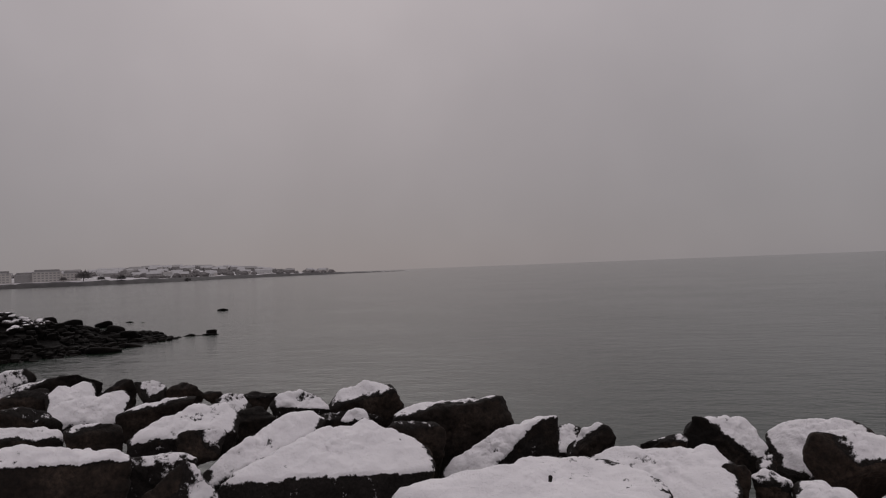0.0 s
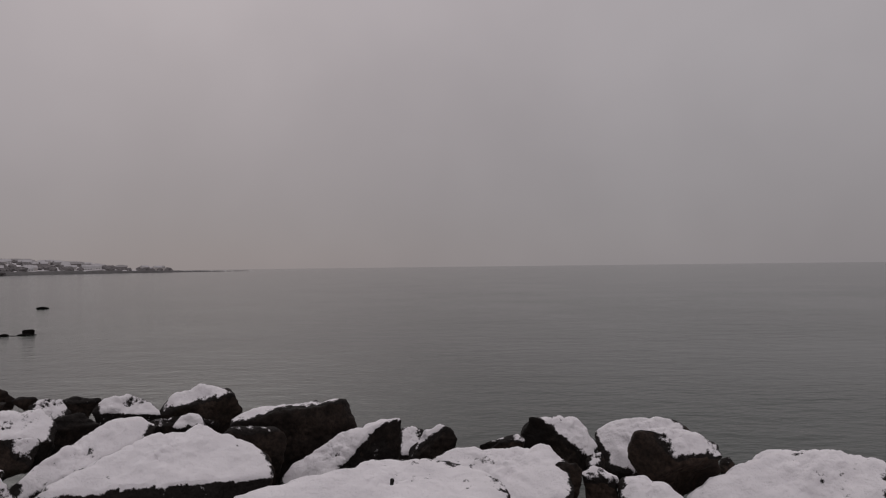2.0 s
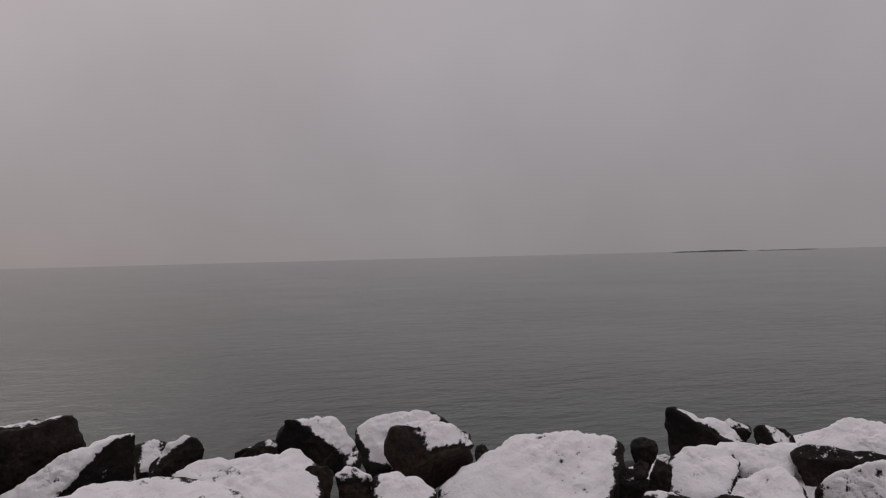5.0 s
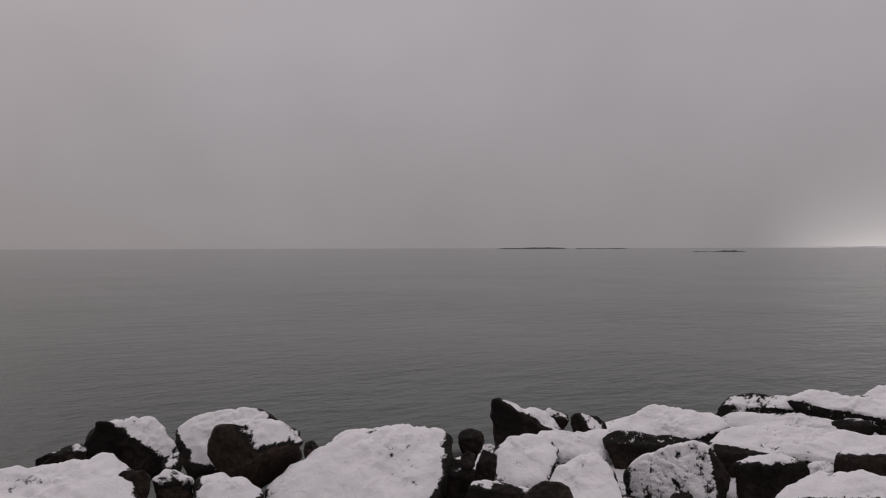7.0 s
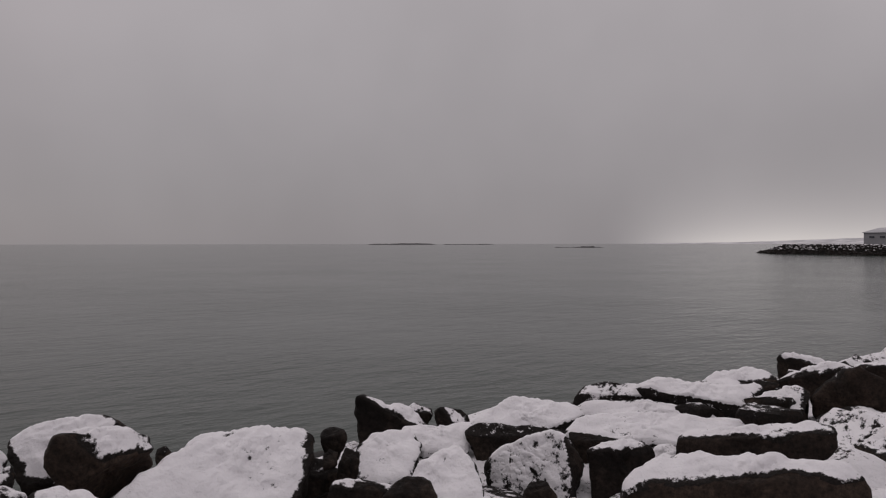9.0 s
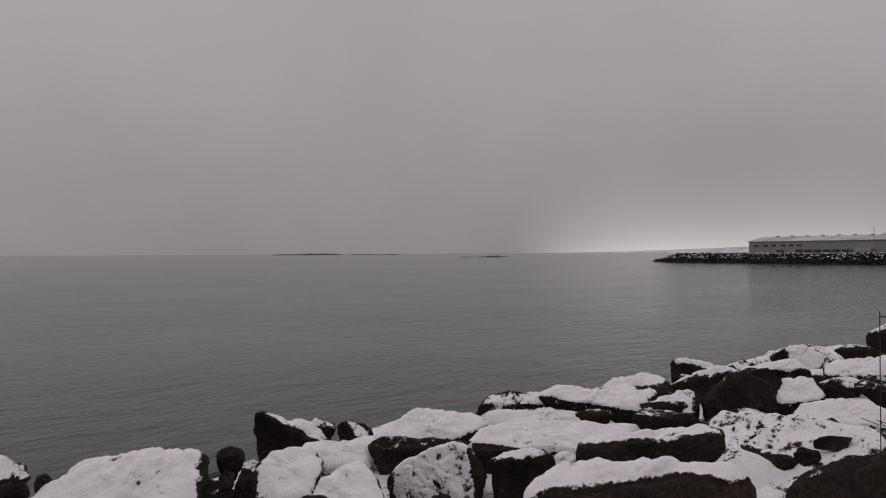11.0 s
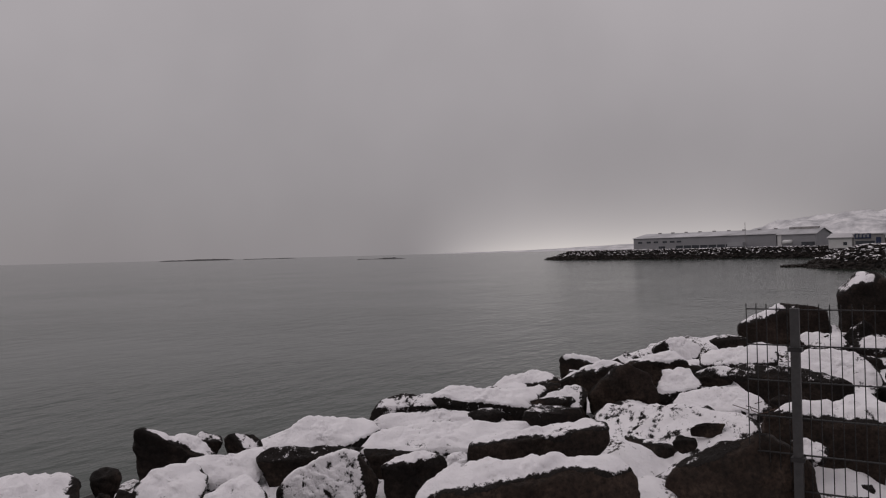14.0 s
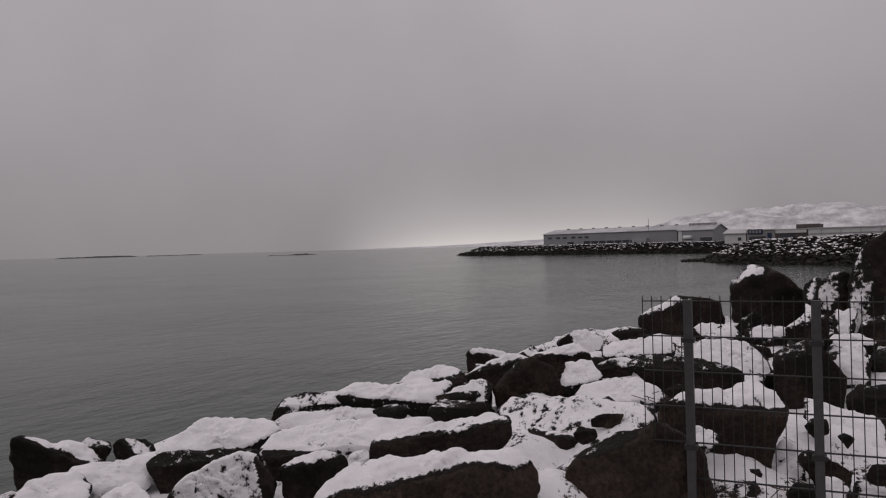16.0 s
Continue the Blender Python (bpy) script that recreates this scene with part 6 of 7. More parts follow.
def rubble(name, places, label, snow_from, size, seed, mat, lift=0.25):
    """Many loose stones as one heap, with their snow as a part."""
    rng = np.random.RandomState(seed)
    dirs, faces = sphere(2)
    sv, sf, cv, cf, cm, ns, nc = [], [], [], [], [], 0, 0
    for x, y, z in places:
        s = size * rng.uniform(0.6, 1.35)
        v, f = stone_shape(2 * s, 1.6 * s, 1.3 * s, ((rng.uniform(-0.3, 0.5), 0, 0.6 * s, rng.uniform(-0.2, 0.5)), (-rng.uniform(0, 0.5), 0, 0.6 * s, 0.1)), 12, rng.randint(1000), 2, 0.5)
        g = rng.uniform(0, 6.28)
        rot = np.array(((math.cos(g), -math.sin(g), 0), (math.sin(g), math.cos(g), 0), (0, 0, 1)))
        v = v @ rot.T + (x, y, z + lift * s)
        sv.append(v), sf.append(f + ns)
        ns += len(v)
        if z > snow_from and rng.rand() < 0.75:
            c, q, m = snow_on(v, f, rng.randint(1000), rng.uniform(0.35, 0.8), 0.06, 2.2)
            if len(q):
                cv.append(c), cf.append(q + nc), cm.append(m)
                nc += len(c)
    ob = new(name, mesh_of(name, np.concatenate(sv), np.concatenate(sf), mat, False))
    tagged(ob, label, "rubble", kind="stuff")
    if cv:
        caps = part("snow_cap", np.concatenate(cv), np.concatenate(cf), SNOW, ob, "patchy snow on the upper stones", True)
        set_cover(caps.data, np.concatenate(cm))
        tagged(caps, kind="stuff")
    return ob


def ridge(points, slope, crown):
    """Height of a bank with its top along points (x, y, z), half width crown, falling to both sides."""
    pts = np.array(points, float)

    def height(x, y):
        best = np.full(np.shape(x), -9.0)
        for p, q in zip(pts[:-1], pts[1:]):
            e = q - p
            s = np.clip(((x - p[0]) * e[0] + (y - p[1]) * e[1]) / (e[0] ** 2 + e[1] ** 2), 0, 1)
            gap = np.hypot(x - p[0] - s * e[0], y - p[1] - s * e[1])
            best = np.maximum(best, p[2] + s * e[2] - slope * np.maximum(gap - crown, 0))
        return best
    return height


def bank(name, height, x0, x1, y0, y1, step, count, size, seed, snow_from, label, side, mat=WET):
    sheet_ob = sheet(name, np.arange(x0, x1, step), np.arange(y0, y1, step), lambda x, y: np.maximum(height(x, y), -2.0), WET)
    tagged(sheet_ob, "dark stone core of the bank", "bank", kind="structure")
    rng = np.random.RandomState(seed)
    places = []
    while len(places) < count:
        x, y = rng.uniform(x0, x1), rng.uniform(y0, y1)
        z = float(height(np.array(x), np.array(y)))
        if z > -0.3 and side(x, y, z):
            places.append((x, y, z))
    return rubble(name + "_stones", places, label, snow_from, size, seed, mat)


# the point on the far side of the cove
point_height = ridge(((-90, 36, 6.4), (-56, 54, 5.0), (-47, 61, 3.4), (-42, 67, 1.3), (-38, 70.5, 0.2)), 0.42, 1.0)
bank("point_bank", point_height, -95, -28, 25, 80, 1.0, 1500, 0.42, 5, 1.8, "heap of dark stones with snow on the upper ones", lambda x, y, z: x > -62 and y > 36)


def sea_rock(x, y, z, w, d, h, turn, tops, seed):
    return boulder(x, y, z, w, d, h, turn, tops, 0, seed, tint="wet", res=4, k=7, name="sea_rock", group="rocks standing in the shallow water")


sea_rock(-44.26, 66.49, 1.30, 1.28, 0.83, 3.10, 34, ((0.20, 0.00, 1.55, 0.02), (-0.10, 0.00, 1.55, 0.02),), 57)
sea_rock(-53.28, 84.47, 0.61, 2.30, 1.49, 1.72, 32, ((0.25, 0.23, 0.86, -0.02), (-0.16, 0.23, 0.86, -0.02),), 61)
sea_rock(-52.49, 89.63, 0.30, 2.27, 1.48, 1.10, 30, ((0.30, 0.45, 0.55, -0.03), (-0.22, 0.45, 0.55, -0.03),), 65)
sea_rock(-39.43, 69.45, 0.67, 1.72, 1.12, 1.83, 29, ((0.10, -0.34, 0.92, -0.01), (-0.28, -0.34, 0.92, -0.01),), 69)
sea_rock(-37.98, 69.11, 0.39, 1.92, 1.25, 1.27, 29, ((0.15, -0.19, 0.64, -0.04), (-0.10, -0.19, 0.64, -0.04),), 73)
sea_rock(-35.59, 70.37, 0.10, 1.87, 1.21, 0.71, 27, ((0.20, 0.00, 0.35, -0.05), (-0.16, 0.00, 0.35, -0.05),), 77)
sea_rock(-34.02, 71.14, -0.07, 1.11, 0.72, 0.36, 25, ((0.25, 0.11, 0.18, -0.06), (-0.22, 0.11, 0.18, -0.06),), 81)
sea_rock(-33.47, 72.50, -0.00, 1.46, 0.95, 0.50, 25, ((0.30, 0.29, 0.25, -0.05), (-0.28, 0.29, 0.25, -0.05),), 85)
sea_rock(-32.31, 73.02, -0.12, 2.08, 1.35, 0.35, 24, ((0.10, -0.42, 0.17, -0.06), (-0.10, -0.42, 0.17, -0.06),), 89)
sea_rock(-31.45, 73.39, -0.04, 1.98, 1.28, 0.42, 23, ((0.10, -0.40, 0.21, -0.06), (-0.10, -0.40, 0.21, -0.06),), 6)
sea_rock(-31.59, 73.87, 0.14, 1.00, 0.65, 0.77, 23, ((0.15, -0.10, 0.39, -0.02), (-0.16, -0.10, 0.39, -0.02),), 11)
sea_rock(-50.43, 122.90, 0.07, 2.21, 1.44, 0.64, 22, ((0.20, 0.00, 0.32, -0.03), (-0.22, 0.00, 0.32, -0.03),), 16)
sea_rock(-53.78, 98.09, -0.04, 2.15, 1.40, 0.43, 29, ((0.25, 0.22, 0.21, -0.04), (-0.28, 0.22, 0.21, -0.04),), 21)
sea_rock(-51.64, 96.97, -0.13, 2.56, 1.66, 0.35, 28, ((0.30, 0.51, 0.17, -0.05), (-0.10, 0.51, 0.17, -0.05),), 26)
sea_rock(-34.34, 58.54, 0.16, 2.89, 1.87, 0.82, 30, ((0.10, -0.58, 0.41, -0.07), (-0.16, -0.58, 0.41, -0.07),), 31)
sea_rock(-34.59, 62.99, 0.07, 3.09, 2.00, 0.64, 29, ((0.15, -0.31, 0.32, -0.07), (-0.22, -0.31, 0.32, -0.07),), 36)

# the low wet shelf and spit at its foot
spit_low = ridge(((-47, 51, 1.2), (-39.5, 55, 0.45), (-36.6, 60, 0.25), (-35.4, 65, 0.15), (-34.6, 69.4, 0.05)), 0.3, 0.5)
spit_high = ridge(((-50, 58, 2.6), (-44, 64, 1.5), (-40.5, 69, 0.8), (-38.6, 73, 0.3)), 0.35, 0.9)
bank("spit_bank", lambda x, y: np.maximum(spit_low(x, y), spit_high(x, y)), -52, -32, 48, 76, 0.6, 900, 0.34, 15, 9.0, "low wet black stones and weed at the foot of the point", lambda x, y, z: True)

# the two breakwaters of the harbour
mole_height = ridge(((436, 168, 1.0), (421, 150, 4.6), (392, 84, 4.4), (362, 22, 4.4), (330, -60, 4.6)), 0.55, 8.0)
bank("outer_breakwater", mole_height, 300, 460, -70, 190, 2.5, 3600, 0.62, 6, 1.8, "breakwater of dark stones flecked with snow", lambda x, y, z: y > -45 and x < np.interp(y, (-60, 22, 84, 150, 168), (334, 362, 394, 424, 440)) + 2, MOLE)
inner_height = ridge(((215, 17, 0.1), (215, 9, 1.8), (205, 0, 5.0), (187, -20, 5.6), (178, -45, 6.0)), 0.5, 4.0)
bank("inner_breakwater", inner_height, 150, 245, -50, 34, 1.5, 3200, 0.52, 7, 1.6, "breakwater of dark stones with snow on the upper ones", lambda x, y, z: y > -40, MOLE)

# ---- harbour buildings ----


def hall(name, p, q, depth, z0, eaves, top, wall, roof, label):
    """A long gabled hall; its front runs from p to q, the body lies behind it."""
    p, q = np.array(p, float), np.array(q, float)
    length = np.linalg.norm(q - p)
    root = tagged(new(name), label, "building")
    root.matrix_basis = pose(p[0], p[1], z0, 0, 0, math.degrees(math.atan2(q[1] - p[1], q[0] - p[0])))
    e, t = eaves - z0, top - z0
    v = [(0, 0, 0), (length, 0, 0), (length, depth, 0), (0, depth, 0), (0, 0, e), (length, 0, e), (length, depth, e), (0, depth, e), (0, depth / 2, t), (length, depth / 2, t)]
    f = [(0, 1, 5, 4), (1, 2, 6, 9, 5), (2, 3, 7, 6), (3, 0, 4, 8, 7), (0, 3, 2, 1), (4, 5, 9, 8), (6, 7, 8, 9)]
    part("wall", v, f, wall, root)
    o = 0.5
    for y0, y1 in ((-o, depth / 2), (depth + o, depth / 2)):
        za = e - (t - e) * o / (depth / 2)
        rv = [(-o, y0, za + 0.1), (length + o, y0, za + 0.1), (length + o, y1, t + 0.1), (-o, y1, t + 0.1)]
        rv += [(x, y, z + 0.25) for x, y, z in rv]
        part("roof", rv, [(0, 3, 2, 1), (4, 5, 6, 7), (0, 1, 5, 4), (1, 2, 6, 5), (2, 3, 7, 6), (3, 0, 4, 7)], roof, root)
    return root, length, e, t


def on_front(root, name, x0, x1, z0, z1, mat, label="", proud=0.15):
    return part(name, *box(x0, -proud, z0, x1, 0.1, z1), mat, root, label)


long_hall, ln, ev, tp = hall("warehouse", (416, 117), (390, 41), 26, 3.6, 10.8, 13.2, SHEET, ROOF_GREY, "long grey sheet-metal warehouse behind the breakwater")
for x in (3.0, 8.5, 13.0, 18.5, 23.0, 27.0):
    pane = on_front(long_hall, "window", x, x + 2.6, 4.6, 5.6, DARK_GLASS)
    part("window_frame", *box(x - 0.15, -0.2, 4.45, x + 2.75, -0.16, 4.6), SHEET_PALE, pane)
for i in range(7):
    on_front(long_hall, "loading_door", 26.5 + 4.7 * i, 30.6 + 4.7 * i, 0.3, 3.0, DARK_GLASS, "dark blue loading door")
on_front(long_hall, "loading_door", 16.0, 20.0, 0.3, 2.8, DARK_GLASS)
on_front(long_hall, "porch", 57, 65, 1.8, 3.8, SHEET_PALE, "pale canopy box", 3.0)
for i in range(9):
    part("roof_vent", *box(8 + i * 8.2, 12.2, 9.3, 9.2 + i * 8.2, 13.8, 10.4), GREY_WALL, long_hall)
part("mast", *rod((66, -2, 0), (66, -2, 13.5), 0.12), GREY_WALL, long_hall)
end_hall, ln2, ev2, tp2 = hall("warehouse", (388.6, 40.4), (379.7, 23.2), 12, 3.6, 10.4, 12.9, SHEET, ROOF_GREY, "grey sheet-metal warehouse with a gabled end and a white tank")
on_front(end_hall, "white_strip", 0.2, 2.2, 0.2, 7.2, WHITE_WALL, "white painted door strip")
on_front(end_hall, "loading_door", 12.2, 18.6, 0.2, 3.2, DARK_GLASS, "dark blue loading door")
tank_v, tank_f = rod((5.5, -3.5, 3.2), (9.5, -3.5, 3.2), 1.1, 12)
part("tank", tank_v, tank_f, TANK_WHITE, end_hall, "white cylinder tank", True)
for i in range(5):
    part("roof_vent", *box(3 + i * 2.9, 5, 9.0, 5.6 + i * 2.9, 7, 10.3), GREY_WALL, end_hall)


def low_block(name, p, q, depth, z0, z1, wall, label, rooftop=True):
    p, q = np.array(p, float), np.array(q, float)
    length = np.linalg.norm(q - p)
    root = tagged(new(name), label, "building")
    root.matrix_basis = pose(p[0], p[1], z0, 0, 0, math.degrees(math.atan2(q[1] - p[1], q[0] - p[0])))
    part("wall", *box(0, 0, 0, length, depth, z1 - z0), wall, root)
    if rooftop:
        part("roof", *box(-0.3, -0.3, z1 - z0, length + 0.3, depth + 0.3, z1 - z0 + 0.35), SNOW_FAR, root, "flat roof under snow")
    return root, length


shed, sl, se, st = hall("shed", (301, 14.5), (299.5, 7.0), 12, 4.0, 7.6, 9.0, WHITE_WALL, SNOW_FAR, "small white gabled shed by the harbour")
on_front(shed, "window", 4.8, 6.0, 1.0, 2.2, DARK_GLASS)
shop, sl = low_block("shop", (299, 6.6), (298.2, -2.8), 20, 4.0, 8.6, GREY_WALL, "low grey shop with a blue sign board")
sign = on_front(shop, "sign_board", 0.4, 5.4, 3.2, 5.0, BLUE_SIGN, "blue sign board", 0.3)
for i in range(4):
    part("sign_shape", *box(0.8 + i * 1.1, -0.36, 3.6, 1.5 + i * 1.1, -0.31, 4.6), SHEET, sign, "plain grey sign shape")
on_front(shop, "shop_window", 0.6, 6.5, 0.4, 2.4, DARK_GLASS)
on_front(shop, "sign_board", 6.9, 8.4, 0.6, 3.6, BLUE_SIGN, "blue banner")
dark_shop, sl = low_block("shop", (298.1, -3.0), (296.8, -13.1), 24, 4.0, 8.4, BROWN_WALL, "low dark building with a pale fascia")
on_front(dark_shop, "fascia", 0, sl, 3.3, 4.3, WHITE_WALL, "pale fascia board", 0.25)
on_front(dark_shop, "shop_window", 1.5, 6.5, 0.3, 2.9, DARK_GLASS)
upper, sl = low_block("rooftop_block", (318, -10.5), (316.8, -18.6), 14, 4.0, 10.6, BROWN_WALL, "dark brown cladded block behind the shops", False)
white_hall, sl = low_block("warehouse", (292, -13.5), (281, -70), 30, 4.0, 8.5, WHITE_WALL, "long white flat-roofed warehouse")
for i in range(9):
    on_front(white_hall, "wall_joint", 4 + 6 * i, 4.2 + 6 * i, 0, 4.3, SHEET_PALE)
on_front(white_hall, "band", 0.5, sl - 0.5, 2.6, 3.0, SHEET_PALE, "grey band along the wall")

# ---- islands ----


def island(name, p, q, width, top, seed, label):
    p, q = np.array(p, float), np.array(q, float)
    length = np.linalg.norm(q - p)
    xs, ys = np.linspace(0, length, 90), np.linspace(-width / 2, width / 2, 9)

    def height(x, y):
        u = x / length
        end = smooth01(u, 0, 0.12) * smooth01(1 - u, 0, 0.2)
        pt = np.stack((x * 12 / length, y / width, 0 * x), 1)
        return top * end * (0.75 + 0.25 * fractal(pt, seed, 3)) * (1 - (2 * y / width) ** 2) - 0.3
    ob = sheet(name, xs, ys, height, ISLAND_ROCK)
    ob.matrix_basis = pose(p[0], p[1], 0, 0, 0, math.degrees(math.atan2(q[1] - p[1], q[0] - p[0])))
    return tagged(ob, label, "island")


island("island", (1661, 2052), (1857, 1877), 60, 6.5, 3, "low dark island on the horizon")
island("island", (1860, 1874), (1996, 1728), 40, 3.2, 4, "very low reef on the horizon")
island("skerry", (769, 575), (796, 509), 16, 1.3, 5, "low black skerry far out in the sea")
island("skerry", (782, 543), (791, 521), 9, 2.4, 8, "low black skerry far out in the sea")

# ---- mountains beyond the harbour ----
HAZE_ROCK, n_, l_, b_ = material("hazed_snowy_mountain", 0.95)
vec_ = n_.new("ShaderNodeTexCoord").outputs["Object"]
# pale low-contrast snow and rock: the distance haze is mixed into these tones
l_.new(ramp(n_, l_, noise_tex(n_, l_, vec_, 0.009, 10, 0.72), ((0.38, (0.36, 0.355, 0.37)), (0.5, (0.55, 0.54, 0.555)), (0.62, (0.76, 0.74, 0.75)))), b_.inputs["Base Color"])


def mountains():
    az, rr = np.linspace(radians(60), radians(112), 220), np.linspace(0, 1, 26)
    ga, gr = np.meshgrid(az, rr)
    ga, gr = ga.ravel(), gr.ravel()
    deg = np.degrees(ga)
    tall = np.interp(deg, (60, 66, 72, 78, 82, 84, 87, 92, 98, 104, 112), (4, 9, 22, 30, 70, 120, 135, 165, 175, 150, 120))
    p = np.stack((deg * 0.35, gr * 3, 0 * gr), 1)
    z = tall * np.sin(gr * math.pi / 2) ** 0.8 * (1 + 0.22 * fractal(p, 9, 5, 0.6)) - 3 * (1 - gr)
    dist = 4000 + gr * 700
    v = np.stack((dist * np.sin(ga), dist * np.cos(ga), z), 1)
    i = np.arange(len(v)).reshape(len(rr), len(az))
    f = np.stack((i[:-1, :-1].ravel(), i[1:, :-1].ravel(), i[1:, 1:].ravel(), i[:-1, 1:].ravel()), 1)
    return tagged(new("backdrop", mesh_of("backdrop", v, f, HAZE_ROCK)), "snowy mountain slopes with cloud haze painted into their colour", "mountain", kind="structure")


mountains()

# ---- the town across the bay ----
town_line = np.array(((-760, 690), (-581, 788), (-499, 818), (-440, 900), (-452, 1150), (-420, 1300), (-352, 1400), (-325, 1475), (-250, 1700)), float)


def town_height(x, y):
    """Shore rising to a low hill, by the distance behind the waterline."""
    best = np.full(np.shape(x), 1e9)
    inside = np.full(np.shape(x), False)
    wx = np.interp(y, town_line[:, 1], town_line[:, 0])
    for p, q in zip(town_line[:-1], town_line[1:]):
        e = q - p
        s = np.clip(((x - p[0]) * e[0] + (y - p[1]) * e[1]) / (e @ e), 0, 1)
        best = np.minimum(best, np.hypot(x - p[0] - s * e[0], y - p[1] - s * e[1]))
    inside = x < wx
    hill = 15 * np.exp(-((x + 640) / 150) ** 2 - ((y - 1400) / 300) ** 2) + 4 * np.exp(-((x + 700) / 200) ** 2 - ((y - 950) / 200) ** 2)
    fade = np.interp(y, (1300, 1500, 1700), (1, 0.45, 0.1))
    return np.where(inside, np.minimum(best * 0.5, (4.5 + np.minimum(best, 120) * 0.02) * fade) + hill * smooth01(best, 5, 120), -1.0 - best * 0.02)


town_ground = sheet("town_ground", np.arange(-1100, -230, 9.0), np.arange(680, 1720, 9.0), town_height, SNOW_FAR)
tagged(town_ground, "snow-covered low land across the bay", "land", kind="structure")


def shore_strip():
    pts = []
    for p, q in zip(town_line[:-1], town_line[1:]):
        for s in np.linspace(0, 1, 16, endpoint=False):
            pts.append(p + (q - p) * s)
    v, f = [], []
    for i, c in enumerate(pts):
        far = np.interp(c[1], (1300, 1480, 1700), (1, 0.5, 0.15))
        wob = float(fractal(np.array([[i * 0.7, 0, 0]]), 4, 3)[0])
        v += [(c[0] + 4, c[1] - 2, -0.5), (c[0] - 3, c[1] + 1, (3.4 + wob) * far), (c[0] - 9, c[1] + 3, (5.2 + wob) * far), (c[0] - 14, c[1] + 4, (5.0 + wob) * far - 0.6)]
    for i in range(len(pts) - 1):
        for k in range(3):
            f.append((4 * i + k, 4 * i + 4 + k, 4 * i + 5 + k, 4 * i + 1 + k))
    return tagged(new("far_sea_wall", mesh_of("far_sea_wall", v, f, HAZED_DARK)), "dark stone sea wall along the far shore", "sea wall")


shore_strip()


def apartment(x, y, width, depth, storeys, turn, label, mat):
    root = tagged(new("apartment_building"), label, "building", "apartment blocks across the bay")
    z = float(town_height(np.array(x), np.array(y)))
    root.matrix_basis = pose(x, y, z - 0.5, 0, 0, turn)
    h = storeys * 2.9 + 0.8
    part("wall", *box(-width / 2, 0, 0, width / 2, depth, h), mat, root)
    part("roof", *box(-width / 2 - 0.4, -0.4, h, width / 2 + 0.4, depth + 0.4, h + 0.5), SNOW_FAR, root, "flat snowy roof")
    part("penthouse", *box(-width / 2 + 2, 2, h + 0.5, width / 2 - 2, depth - 2, h + 2.9), GREY_WALL, root, "dark set-back top floor")
    for s in range(storeys):
        for i in range(int(width / 4.2)):
            wx = -width / 2 + 1.2 + i * 4.2
            part("window", *box(wx, -0.12, 1.3 + s * 2.9, wx + 2.6, 0.05, 2.8 + s * 2.9), HAZED_GLASS, root)
    return root


def house(x, y, width, turn, wall, seed):
    root = tagged(new("house"), "small pale house with a snowy pitched roof", "house", "houses across the bay")
    z = float(town_height(np.array(x), np.array(y)))
    root.matrix_basis = pose(x, y, z - 0.4, 0, 0, turn)
    d, e, t = 9.0, 4.2 + (seed % 3), 7.2 + (seed % 3)
    hw = width / 2
    v = [(-hw, 0, 0), (hw, 0, 0), (hw, d, 0), (-hw, d, 0), (-hw, 0, e), (hw, 0, e), (hw, d, e), (-hw, d, e), (-hw, d / 2, t), (hw, d / 2, t)]
    part("wall", v, [(0, 1, 5, 4), (1, 2, 6, 9, 5), (2, 3, 7, 6), (3, 0, 4, 8, 7)], wall, root)
    for y0 in (-0.5, d + 0.5):
        rv = [(-hw - 0.4, y0, e - 0.2), (hw + 0.4, y0, e - 0.2), (hw + 0.4, d / 2, t + 0.1), (-hw - 0.4, d / 2, t + 0.1)]
        rv += [(a, b, c + 0.3) for a, b, c in rv]
        part("roof", rv, [(0, 3, 2, 1), (4, 5, 6, 7), (0, 1, 5, 4), (1, 2, 6, 5), (2, 3, 7, 6), (3, 0, 4, 7)], SNOW_FAR if seed % 4 else GREY_WALL, root)
    for i in range(int(width / 4)):
        part("window", *box(-hw + 1 + 4 * i, -0.1, 1.2, -hw + 3 + 4 * i, 0.05, 2.8), HAZED_GLASS, root)
    return root


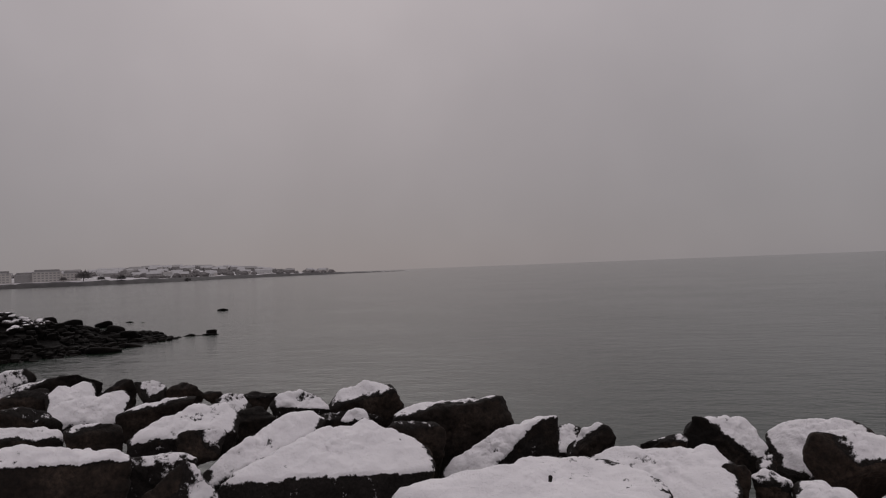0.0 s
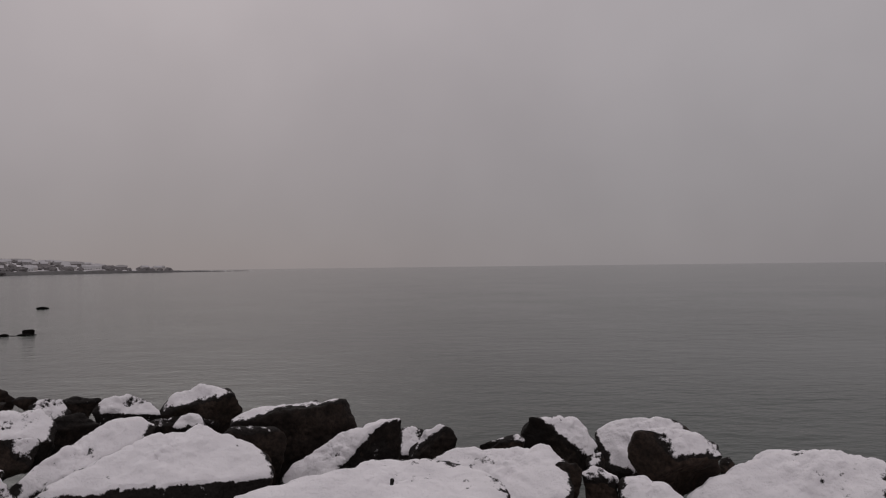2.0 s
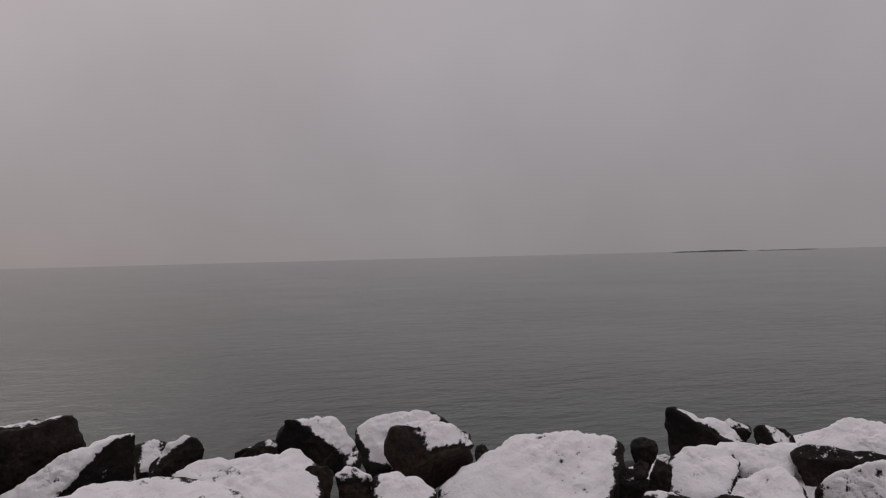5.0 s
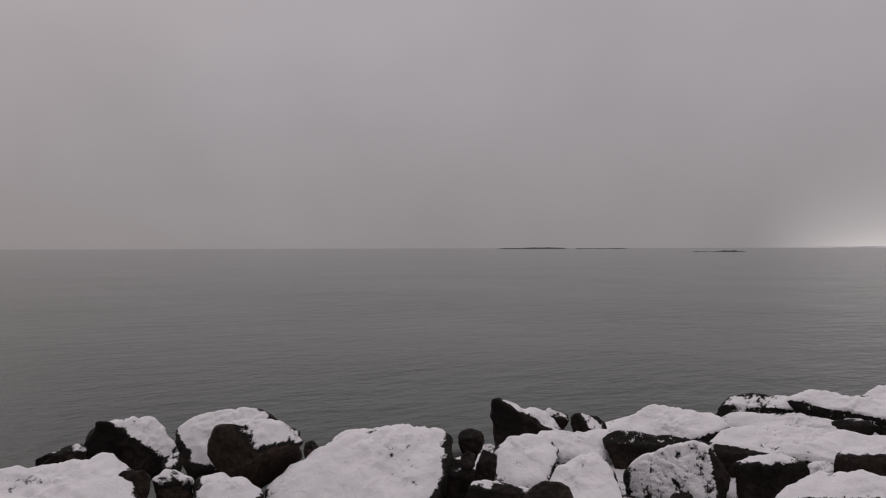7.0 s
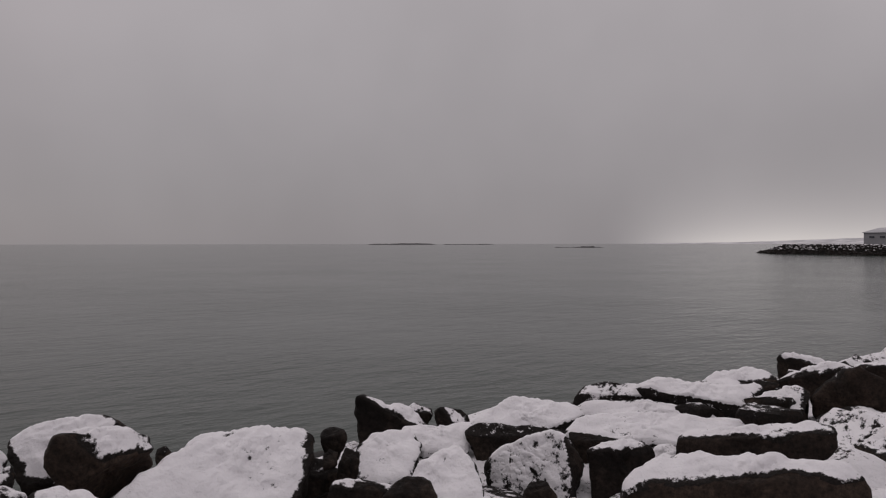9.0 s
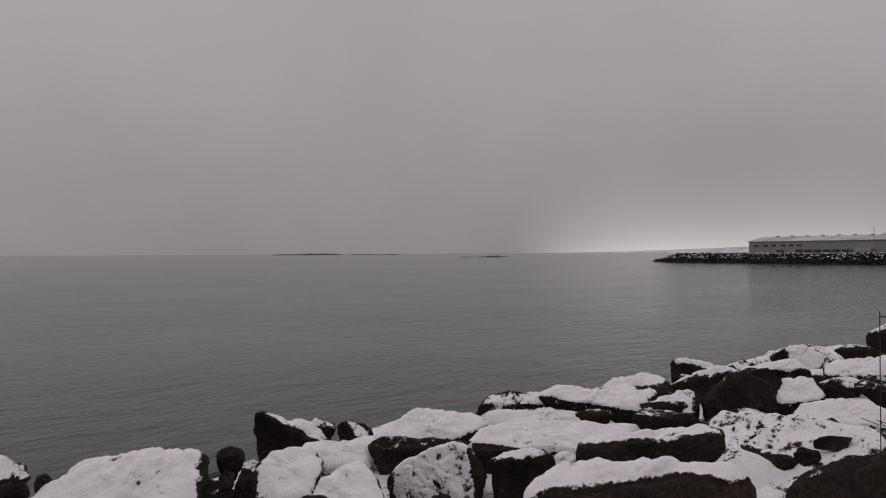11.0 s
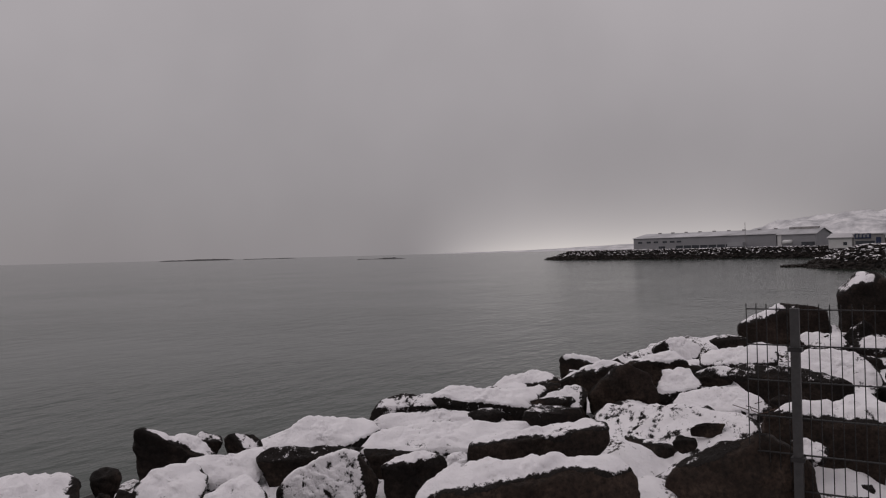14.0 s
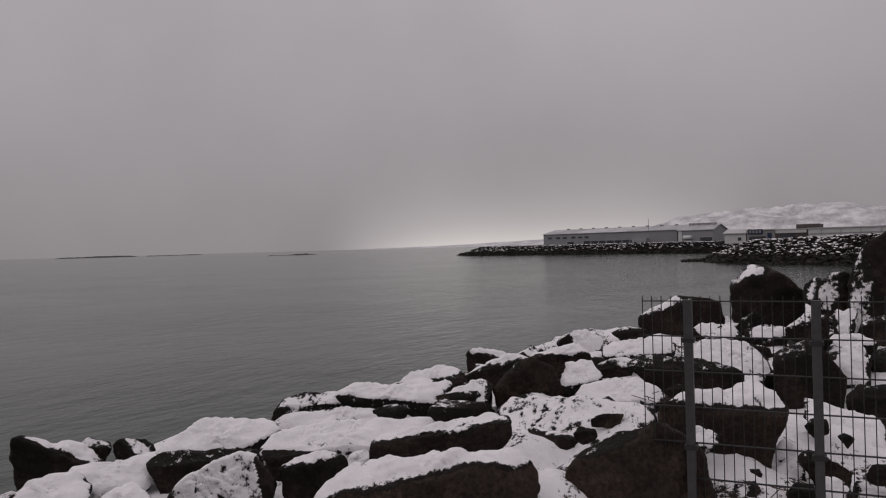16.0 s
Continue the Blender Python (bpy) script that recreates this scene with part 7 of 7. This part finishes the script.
for ax_, ay_, aw_, ast_, mat_, text_ in ((-607, 816, 31, 4, CREAM_WALL, "cream four-storey apartment block with a dark top floor"), (-583, 834, 22, 3, GREY_WALL, "lower grey apartment block"), (-561, 843, 31, 4, CREAM_WALL, "cream four-storey apartment block with a dark top floor"),
                                         (-538, 855, 20, 3, CREAM_WALL, "cream four-storey apartment block"), (-634, 800, 28, 4, CREAM_WALL, "cream four-storey apartment block")):
    apartment(ax_, ay_, aw_, 14, ast_, 33, text_, mat_)
rng_ = np.random.RandomState(12)
placed_ = 0
while placed_ < 130:
    hx_, hy_ = rng_.uniform(-800, -370), rng_.uniform(930, 1480)
    shore_ = float(np.interp(hy_, town_line[:, 1], town_line[:, 0]))
    if hx_ > shore_ - 22 or hx_ < shore_ - 330:
        continue
    house(hx_, hy_, rng_.uniform(9, 20), rng_.uniform(10, 50), (WHITE_WALL, CREAM_WALL, GREY_WALL, HAZED_BROWN)[rng_.randint(4)], placed_)
    placed_ += 1


def bare_tree(x, y, height, seed):
    """A leafless tree seen from afar: a short trunk, limbs, and a crown of many twigs."""
    rng = np.random.RandomState(seed)
    root = tagged(new("tree"), "bare dark winter tree on the snowy shore", "tree")
    root.matrix_basis = pose(x, y, float(town_height(np.array(x), np.array(y))) - 0.3)
    part("trunk", *rod((0, 0, 0), (0, 0, height * 0.35), height * 0.03), TWIGS, root)
    v, f = [], []
    for _ in range(650):
        dr = rng.normal(size=3)
        dr[2] = abs(dr[2]) * 0.9 - 0.1
        dr /= np.linalg.norm(dr)
        p = np.array((0, 0, height * 0.3)) + dr * height * rng.uniform(0.05, 0.36) * (1.3, 1.3, 1)
        q = p + (dr + rng.normal(size=3) * 0.35) * height * rng.uniform(0.08, 0.18)
        rv, rf = rod(p, q, height * 0.016, 3)
        f += [tuple(i + len(v) for i in t) for t in rf]
        v += rv
    part("crown", v, f, TWIGS, root)
    return root


for tx_, ty_, th_, ts_ in ((-512, 838, 17, 1), (-495, 846, 8, 2), (-478, 862, 10, 3), (-540, 842, 8, 4), (-440, 960, 8, 5)):
    bare_tree(tx_, ty_, th_, ts_)


def thicket(count, seed):
    """Bare bushes and garden trees between the houses."""
    rng = np.random.RandomState(seed)
    dirs, faces = sphere(2)
    v, f, n = [], [], 0
    while len(v) < count:
        x, y = rng.uniform(-820, -360), rng.uniform(900, 1480)
        shore = float(np.interp(y, town_line[:, 1], town_line[:, 0]))
        if x > shore - 16 or x < shore - 330:
            continue
        s = rng.uniform(1.5, 4.5)
        z = float(town_height(np.array(x), np.array(y)))
        w = dirs * (1 + 0.35 * fractal(dirs * 2.5 + rng.rand() * 50, seed, 2))[:, None] * (s * 1.5, s, s) + (x, y, z + 0.5 * s)
        v.append(w), f.append(faces + n)
        n += len(w)
    ob = new("bushes", mesh_of("bushes", np.concatenate(v), np.concatenate(f), TWIGS, False))
    return tagged(ob, "bare grey-brown bushes between the far houses", "bushes", kind="stuff")


thicket(420, 8)
